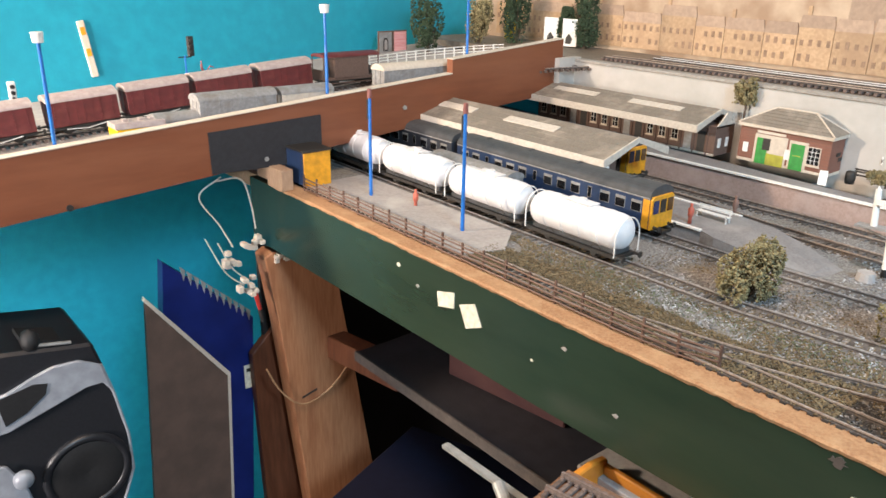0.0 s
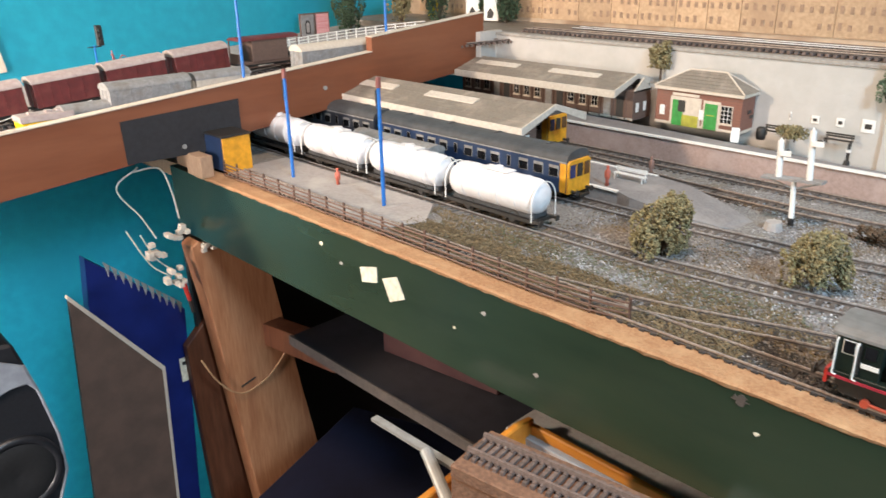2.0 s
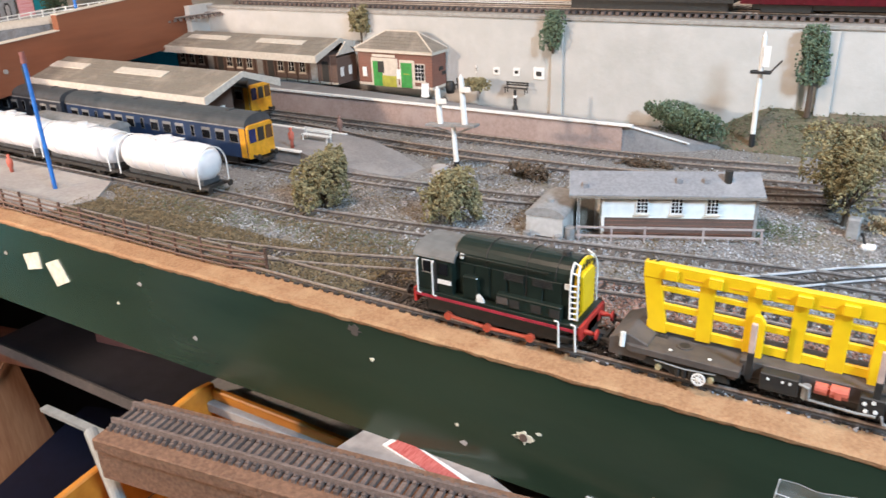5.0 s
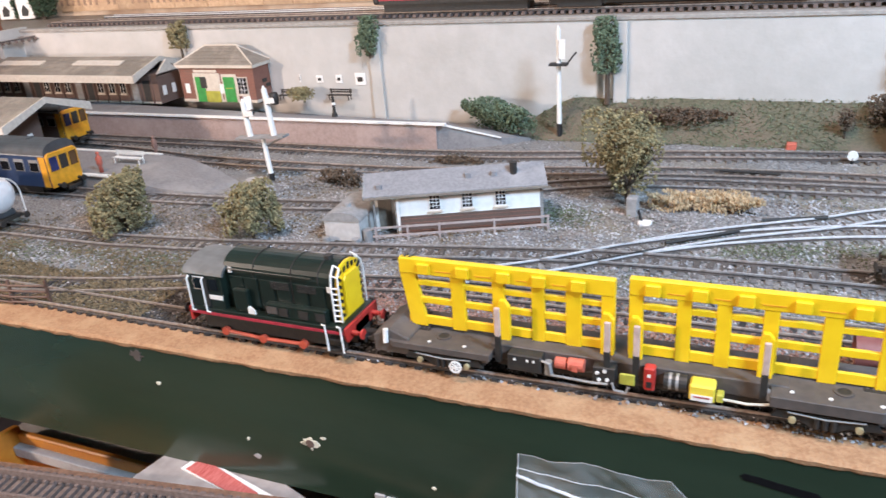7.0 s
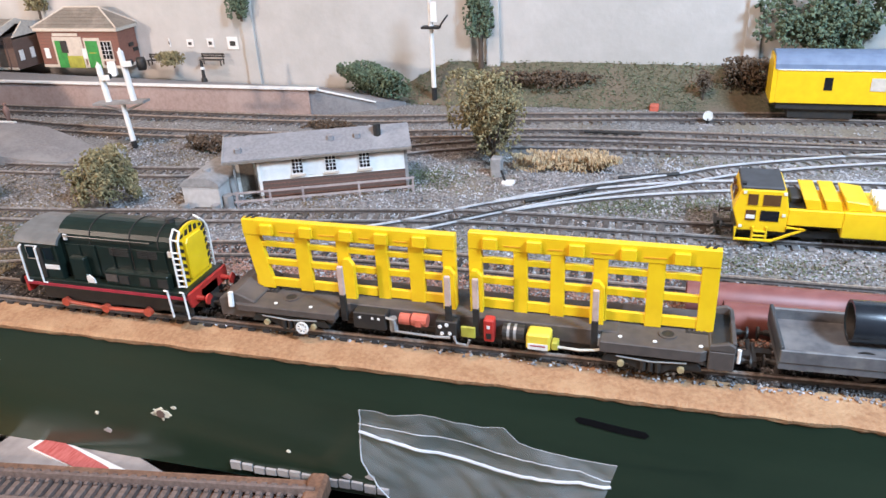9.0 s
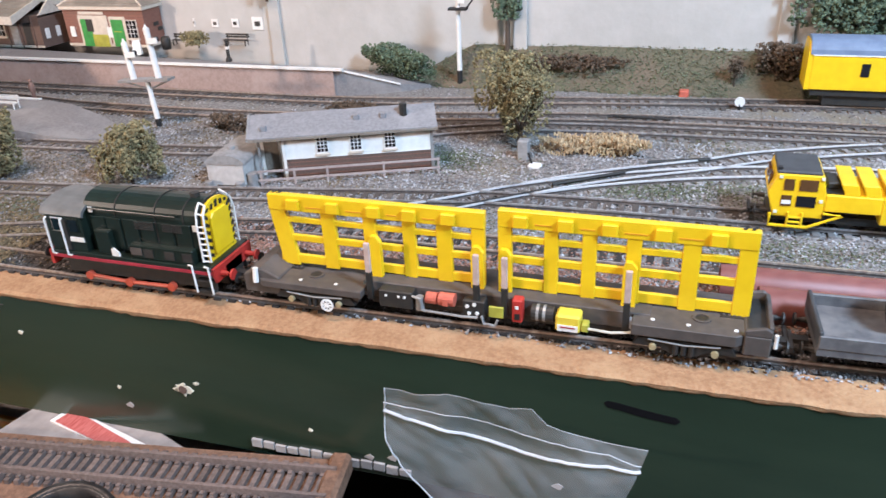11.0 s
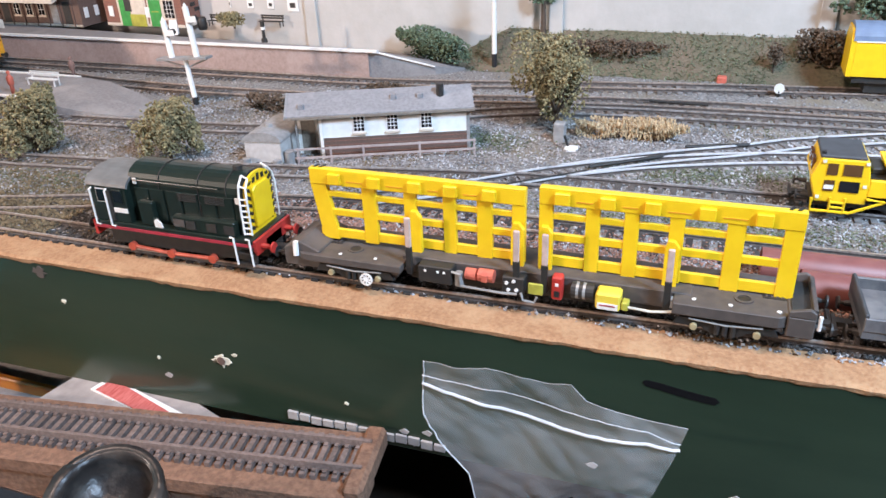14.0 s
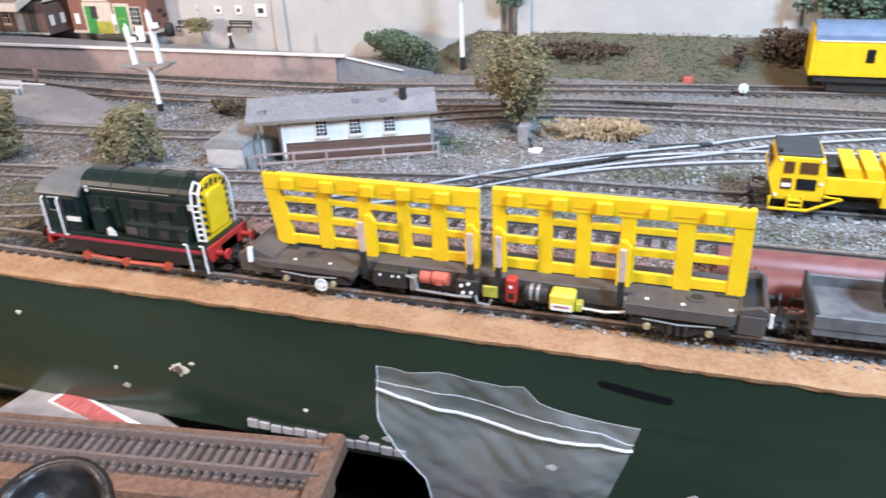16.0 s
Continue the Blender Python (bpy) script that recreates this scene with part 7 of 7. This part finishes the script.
part("silver_rim", bm, SILVER, sp, "thin silver rim")
spk = part("speaker_ring", lathe(bm_new(), [(42, -3), (42, 1), (38, 3), (34, 1), (34, -3)], 40, Matrix.Translation((0, -238, -246))), CHARCOAL, sp, "dark speaker surround", 0, True)
part("speaker_grille", lathe(bm_new(), [(0, 0.5), (16, 2), (28, 2.4), (34, 1)], 40, Matrix.Translation((0, -238, -246))), BLACK, spk, "black speaker grille", 0, True)
part("left_panel", prism(bm_new(), [(-380, -196), (-330, -203), (-306, -208), (-293, -236), (-288, -262), (-296, -330), (-380, -330)], -3, 2, "x"), SILVER, sp, "silver curved panel", 1.5)
part("knob", lathe(bm_new(), [(0, 8), (7, 8), (9, 5), (9, 0)], 24, Matrix.Translation((2, -295, -226))), SILVER, sp, "silver round knob", 0, True)
part("top_vent", box(bm_new(), -44, -10, -272, -238, -101, -97, Matrix.Translation((0, -255, -92)) @ Matrix.Rotation(radians(-16), 4, "X") @ Matrix.Translation((0, 255, 92))), BLACK, sp)
part("top_chrome", rod(bm_new(), (-6, -271, -97), (-6, -233, -104), 1.8), CABROOF, sp, "chrome strip on the top")
part("aerial_knob", lathe(bm_new(), [(0, 0), (7, 1), (9, 8), (6, 17), (0, 20)], 20, Matrix.Translation((-10, -266, -102)) @ Matrix.Rotation(radians(-90), 4, "Y")), BLACK, sp, "", 0, True)

wires = thing("wire_bundle", "tangle of white wires and pale connector blocks under the bridge", "wiring")
rr = random.Random(9)
for k, row in enumerate((((-760, -52, 14), (-752, -78, -4), (-748, -58, -40), (-750, -44, -70)), ((-760, -60, 10), (-750, -30, 8), (-748, -20, -20), (-748, -16, -52)), ((-752, -62, -60), (-748, -48, -92), (-746, -30, -112)), ((-752, -76, -52), (-748, -56, -96), (-748, -34, -118)))):
    dn = along([(p[1], p[2]) for p in row], 3)
    bm = bm_new()
    wire(bm, [(-750, q_.x, q_.y) for q_, d_ in dn], 0.9, 6)
    part("wire", bm, WIREWHITE, wires)
for y, z, sx, sz_ in ((-18, -66, 30, 16), (-48, -80, 18, 18), (-30, -118, 26, 20), (14, -92, 16, 8)):
    for k in range(8):
        yy, zz = y + rr.uniform(-0.5, 0.5) * sx, z + rr.uniform(-0.5, 0.5) * sz_
        part("connector_block", box(bm_new(), -752, -744 + rr.uniform(-2, 4), yy - 3, yy + 3, zz - 2.5, zz + 2.5, Matrix.Translation((0, 0, rr.uniform(-1, 1)))), STONEPALE, wires, "pale translucent connector block", 0.5)
part("red_plug", rod(bm_new(), (-746, -24, -128), (-746, -20, -150), 3.0, 2.4), RED, wires)
part("dark_plug", rod(bm_new(), (-746, -20, -150), (-746, -18, -166), 2.6, 2.2), CHASSIS, wires)
dn = along([(-18, -230), (0, -268), (28, -296), (64, -290), (92, -268), (118, -235)], 4)
part("trailing_wire", wire(bm_new(), [(-744, q_.x, q_.y) for q_, d_ in dn], 1.2), TAN, wires, "thin tan wire hanging in a loop")
hg = thing("wall_cable", "pale cable coil hanging on the teal wall", "cable", WEST, -260, -80)
part("coil", lathe(bm_new(), [(36, -1), (37.4, 0), (36, 1), (34.6, 0), (36, -1)], 40, Matrix.Translation((3, 0, 0))), WIREWHITE, hg)

# near-black: shade below the layout is put into the shelf's colour
SHELF = material("shade_dark_shelf", (0.022, 0.022, 0.030), 0.6, second=(0.015, 0.015, 0.02), grain=60, stain=(0.035, 0.034, 0.04), stain_size=10)
# shelf, boxes and clutter under the board, colours darkened for the shade there
setting("lower_shelf", box(bm_new(), -640, 700, 44, 440, -192, -182), SHELF, "shelf below the layout, coloured nearly black for the shade there", "shelf")
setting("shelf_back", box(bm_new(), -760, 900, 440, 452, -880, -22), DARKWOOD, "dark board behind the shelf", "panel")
# brace takes the red-brown board's colour to stand for its dim light
br_ = tagged(part("timber_brace", box(bm_new(), -760, -600, 70, 96, -236, -205, Matrix.Translation((-680, 80, -220)) @ Matrix.Rotation(radians(-8), 4, "Y") @ Matrix.Translation((680, -80, 220))), MAHOGANY, None, "", 1.0), "pine brace behind the leaning plank, darkened for the dim light there", "timber")
BOXMAROON = material("darkened_maroon_card", (0.035, 0.008, 0.010), 0.7, second=(0.05, 0.016, 0.016), grain=60)
for x, y, w, d, h, mt, lab in ((-470, 150, 150, 90, 60, BOXMAROON, "dark maroon box on the lower shelf"), (-600, 200, 110, 90, 90, CHARCOAL, "black slotted case on the lower shelf"), (-250, 180, 130, 110, 40, CHASSIS, "low carton on the lower shelf, blackened for the shade there")):
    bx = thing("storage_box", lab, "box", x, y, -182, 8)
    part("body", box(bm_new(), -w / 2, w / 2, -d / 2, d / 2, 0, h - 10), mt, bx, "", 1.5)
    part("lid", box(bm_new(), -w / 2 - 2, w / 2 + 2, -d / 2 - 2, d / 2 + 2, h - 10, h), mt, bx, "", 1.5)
# crate colour taken nearly black for the shade under the shelf
NAVYDARK = material("shade_dark_navy_plastic", (0.006, 0.008, 0.022), 0.5, grain=100)
nb = thing("storage_crate", "plastic crate on the floor below the shelf, navy darkened for the shade", "crate", -480, 60, -420, 20)
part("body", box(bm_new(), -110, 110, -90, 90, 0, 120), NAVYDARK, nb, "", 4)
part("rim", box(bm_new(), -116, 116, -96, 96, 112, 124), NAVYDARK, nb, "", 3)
pl2 = tagged(part("pale_plank", box(bm_new(), -290, 40, 14, 66, -126, -118), CONCRETE, None, "", 0.6), "pale grey board lying under the fascia's edge", "board")
# pale slab added where light falls on the corrugated shelf surface
stp = tagged(part("ribbed_mat", box(bm_new(), -330, -270, 40, 130, -180, -176), STONEPALE, None), "pale slab standing in for the lit stretch of the shelf", "mat")

tray = thing("wooden_tray", "orange varnished wooden tray full of track parts", "tray", -200, -16, -160, 0)
part("back_side", box(bm_new(), -72, 98, 36, 41, 0, 50), CRATE, tray, "", 1.0)
part("front_side", box(bm_new(), -70, 98, -120, -115, 0, 46), CRATE, tray, "", 1.0)
part("end", prism(bm_new(), [(-118, 0), (40, 0), (40, 54), (24, 56), (-118, 40)], -76, -70, "x"), CRATE, tray, "", 1.0)
part("bottom", box(bm_new(), -70, 98, -118, 38, -5, 0), CRATE, tray)
part("dark_ring", lathe(bm_new(), [(9, -1), (10.5, 0), (9, 1), (7.5, 0), (9, -1)], 20, Matrix.Translation((50, 34, 30)) @ Matrix.Rotation(radians(70), 4, "Z")), CHASSIS, tray)

# spare track on a cork bed
sp_t = thing("spare_track", "spare length of weathered track on a cork and board strip", "track piece", -74, -43, -78, 8.6)
part("cork_bed", box(bm_new(), -173, 164, -24, 21, 0, 9), CORK, sp_t, "rough cork bed", 0.8)
part("board_strip", box(bm_new(), -174, 160, -22, 18, -22, 0), CORK, sp_t, "", 0.8)
for yy in (-8.8, 8.8):
    part("rail", prism(bm_new(), [(yy - 1.3, 11), (yy - 0.9, 15), (yy + 0.9, 15), (yy + 1.3, 11)], -170, 164, "x"), SLEEPERGREY, sp_t, "dusty brown rail")
for k in range(63):
    x = -168 + k * 5.25
    part("sleeper", box(bm_new(), x - 1.35, x + 1.35, -14.5, 14.5, 9, 11.6), SLEEPERGREY, sp_t)
bm = bm_new()
for k in range(63):
    x = -168 + k * 5.25
    for yy in (-11.6, -6.0, 6.0, 11.6):
        box(bm, x - 1.0, x + 1.0, yy - 1.0, yy + 1.0, 11.6, 12.7)
tagged(part("chair_strip", bm, SLEEPERGREY, sp_t), kind="stuff")
part("cork_end", box(bm_new(), 158, 168, -23, 22, 2, 14), CORK, sp_t, "crumbling cork end", 2.0)

card = thing("card_box", "grey sleeve with a red and white framed card", "card", -70, 0, -86, 0)
part("sleeve", prism(bm_new(), [(-46, -19), (-40, 12), (-11, 14), (36, 8), (67, -3), (41, -29)], 0, 8, "z"), CARDGREY, card, "", 0.8)
part("white_frame", prism(bm_new(), [(-22, -4), (-19, 9), (45, -7), (41, -17)], 8, 9, "z"), WHITE, card)
part("red_panel", prism(bm_new(), [(-18, -4), (-15, 7), (35, -8), (30, -15)], 9, 9.6, "z"), CARDRED, card, "red streaked panel")

POTBLACK = material("scuffed_black_plastic", (0.016, 0.014, 0.013), 0.38, second=(0.026, 0.022, 0.02), grain=120, stain=(0.075, 0.062, 0.052), stain_size=50, bump=0.5, bump_size=250)
jar = thing("black_cup", "shiny black plastic pot lying among the parts", "pot", 9, -87, -82, 0, rx=16, ry=8)
part("pot", lathe(bm_new(), [(0, 0), (22, 0), (23.5, 3), (21, 34), (22.5, 48), (22, 50.5), (19.5, 51), (18.6, 48), (16, 40), (0, 38)], 28, Matrix.Rotation(radians(-90), 4, "Y")), POTBLACK, jar, "", 0, True)
part("rim", lathe(bm_new(), [(22.6, 48), (23.6, 49.6), (23.2, 51.6), (20.4, 51.8), (19.6, 50)], 28, Matrix.Rotation(radians(-90), 4, "Y")), POTBLACK, jar, "", 0, True)
pot = bpy.data.objects[jar.children[0].name]
for v in pot.data.vertices:
    k = 0.0035 * noise.noise((v.co.x * 45, v.co.y * 45, v.co.z * 45)) + 0.002 * abs(noise.noise((v.co.x * 120, v.co.y * 120, v.co.z * 120)))
    v.co += v.normal * k
rt = tagged(part("rubble_tray", box(bm_new(), -70, -34, -120, -78, -92, -74), CORK, None, "", 2.0), "crumbling cork offcut beside the pot", "cork offcut")
dk = tagged(part("grey_adaptor", box(bm_new(), -84, -34, -128, -90, -72, -58), CHARCOAL, None, "", 2.5), "small dark grey plastic adaptor", "adaptor")
al = tagged(part("metal_strip", prism(bm_new(), [(-361, -60), (-361, -54), (-150, -50), (-150, -56)], -111, -108, "z"), CABROOF), "thin pale aluminium strip", "metal strip")
al2 = tagged(part("metal_tube", rod(bm_new(), (-297, -62, -104), (-225, -92, -128), 4.5, 4.5, 14), CABROOF), "short bright metal tube", "tube")


# outline of the bag, x and z
BAG_TOP = [(122, 0), (135, 0), (149, 3), (160, 2), (174, 0), (183, 2), (189, -4), (201, -7), (212, -8), (227, -8)]
BAG_LEFT = [(122, 0), (121, -11), (121, -24), (128, -39), (141, -56), (143, -72)]
BAG_RIGHT = [(227, -8), (224, -20), (218, -41), (215, -49)]
BAG_ZIP = [(121, -11), (138, -14), (155, -17), (180, -21), (198, -20), (213, -18), (225, -18)]


def at_share(pts, u):
    """A point a share u of the way along a row of points."""
    k = min(len(pts) - 2, int(u * (len(pts) - 1)))
    w = u * (len(pts) - 1) - k
    return Vector(pts[k]).lerp(Vector(pts[k + 1]), w)


def bag_y(x, z):
    return -24 - 5 * noise.noise((x * 0.022, z * 0.03, 1)) - 1.8 * abs(noise.noise((x * 0.07 + z * 0.05, z * 0.06, 2))) - 1.0 * abs(noise.noise((x * 0.15 - z * 0.12, z * 0.13, 4)))


def film_bag():
    """A crumpled clear bag: a sheet between its four edges, with folds."""
    bm = bm_new()
    nu, nv = 60, 40
    g = []
    for i in range(nu + 1):
        u = i / nu
        row = []
        for j in range(nv + 1):
            v = j / nv
            t_ = at_share(BAG_TOP, u)
            l_, r_ = at_share(BAG_LEFT, v), at_share(BAG_RIGHT, v)
            c = t_ + (l_ - Vector(BAG_LEFT[0])) * (1 - u) + (r_ - Vector(BAG_RIGHT[0])) * u
            row.append(bm.verts.new(Vector((c.x, bag_y(c.x, c.y), c.y)) * MM))
        g.append(row)
    for i in range(nu):
        for j in range(nv):
            bm.faces.new((g[i][j], g[i + 1][j], g[i + 1][j + 1], g[i][j + 1]))
    return bm


bag = thing("plastic_bag", "crumpled clear plastic bag with a zip strip", "bag")
part("sheet", film_bag(), FILM, bag, "", 0, True)
for off, r in ((0, 0.7), (9, 0.18)):
    pts = [at_share(BAG_ZIP, k / 30) for k in range(31)]
    part("zip_strip", wire(bm_new(), [(p.x, bag_y(p.x, p.y) - 0.8, p.y + off * math.sin(math.pi * min(1.0, 0.15 + k / 40))) for k, p in enumerate(pts)], r), ZIPWHITE, bag, "milky white zip ridge")
pts = [at_share(BAG_LEFT, k / 24) for k in range(25)]
part("left_seam", wire(bm_new(), [(p.x, bag_y(p.x, p.y), p.y) for p in pts], 0.3), ZIPWHITE, bag, "pale sealed seam")
pts = [at_share(BAG_TOP, k / 36) for k in range(37)]
part("top_lip", wire(bm_new(), [(p.x, bag_y(p.x, p.y), p.y) for p in pts], 0.2), FILM, bag)
cl = thing("clear_wrapper", "small crumpled clear wrapper", "wrapper", 118, -40, -92, 20)
bm = bm_new()
g = [[bm.verts.new(Vector((i * 3.4, j * 3.0 - 20, 6 * noise.noise((i * 0.4, j * 0.4, 3)) + 4)) * MM) for j in range(13)] for i in range(15)]
for i in range(14):
    for j in range(12):
        bm.faces.new((g[i][j], g[i + 1][j], g[i + 1][j + 1], g[i][j + 1]))
part("film", bm, FILM, cl)
for pts_ in (((-442, -25), (-420, -19), (-420, -33), (-440, -38)), ((-413, -27), (-395, -20), (-386, -37), (-404, -45))):
    tagged(part("paper_note", prism(bm_new(), list(pts_), -1.2, -0.3), PAPER), "blank cream paper label stuck on the fascia", "paper label", "paper labels on the fascia")
# two black sheets added where shade fills the space below the layout
setting("under_tray", box(bm_new(), -320, 700, -150, 60, -186, -166), CHASSIS, "black board standing in for the shade under the clutter", "shelf")
setting("side_panel", box(bm_new(), -803, -796, 6, 440, -880, -24), BLACK, "black sheet standing in for the shade below the bridge", "panel")
part("shelf_lip", box(bm_new(), -640, 700, 41.5, 44, -192, -180), DECK, bpy.data.objects["lower_shelf"], "dark grey-brown front edge of the shelf")
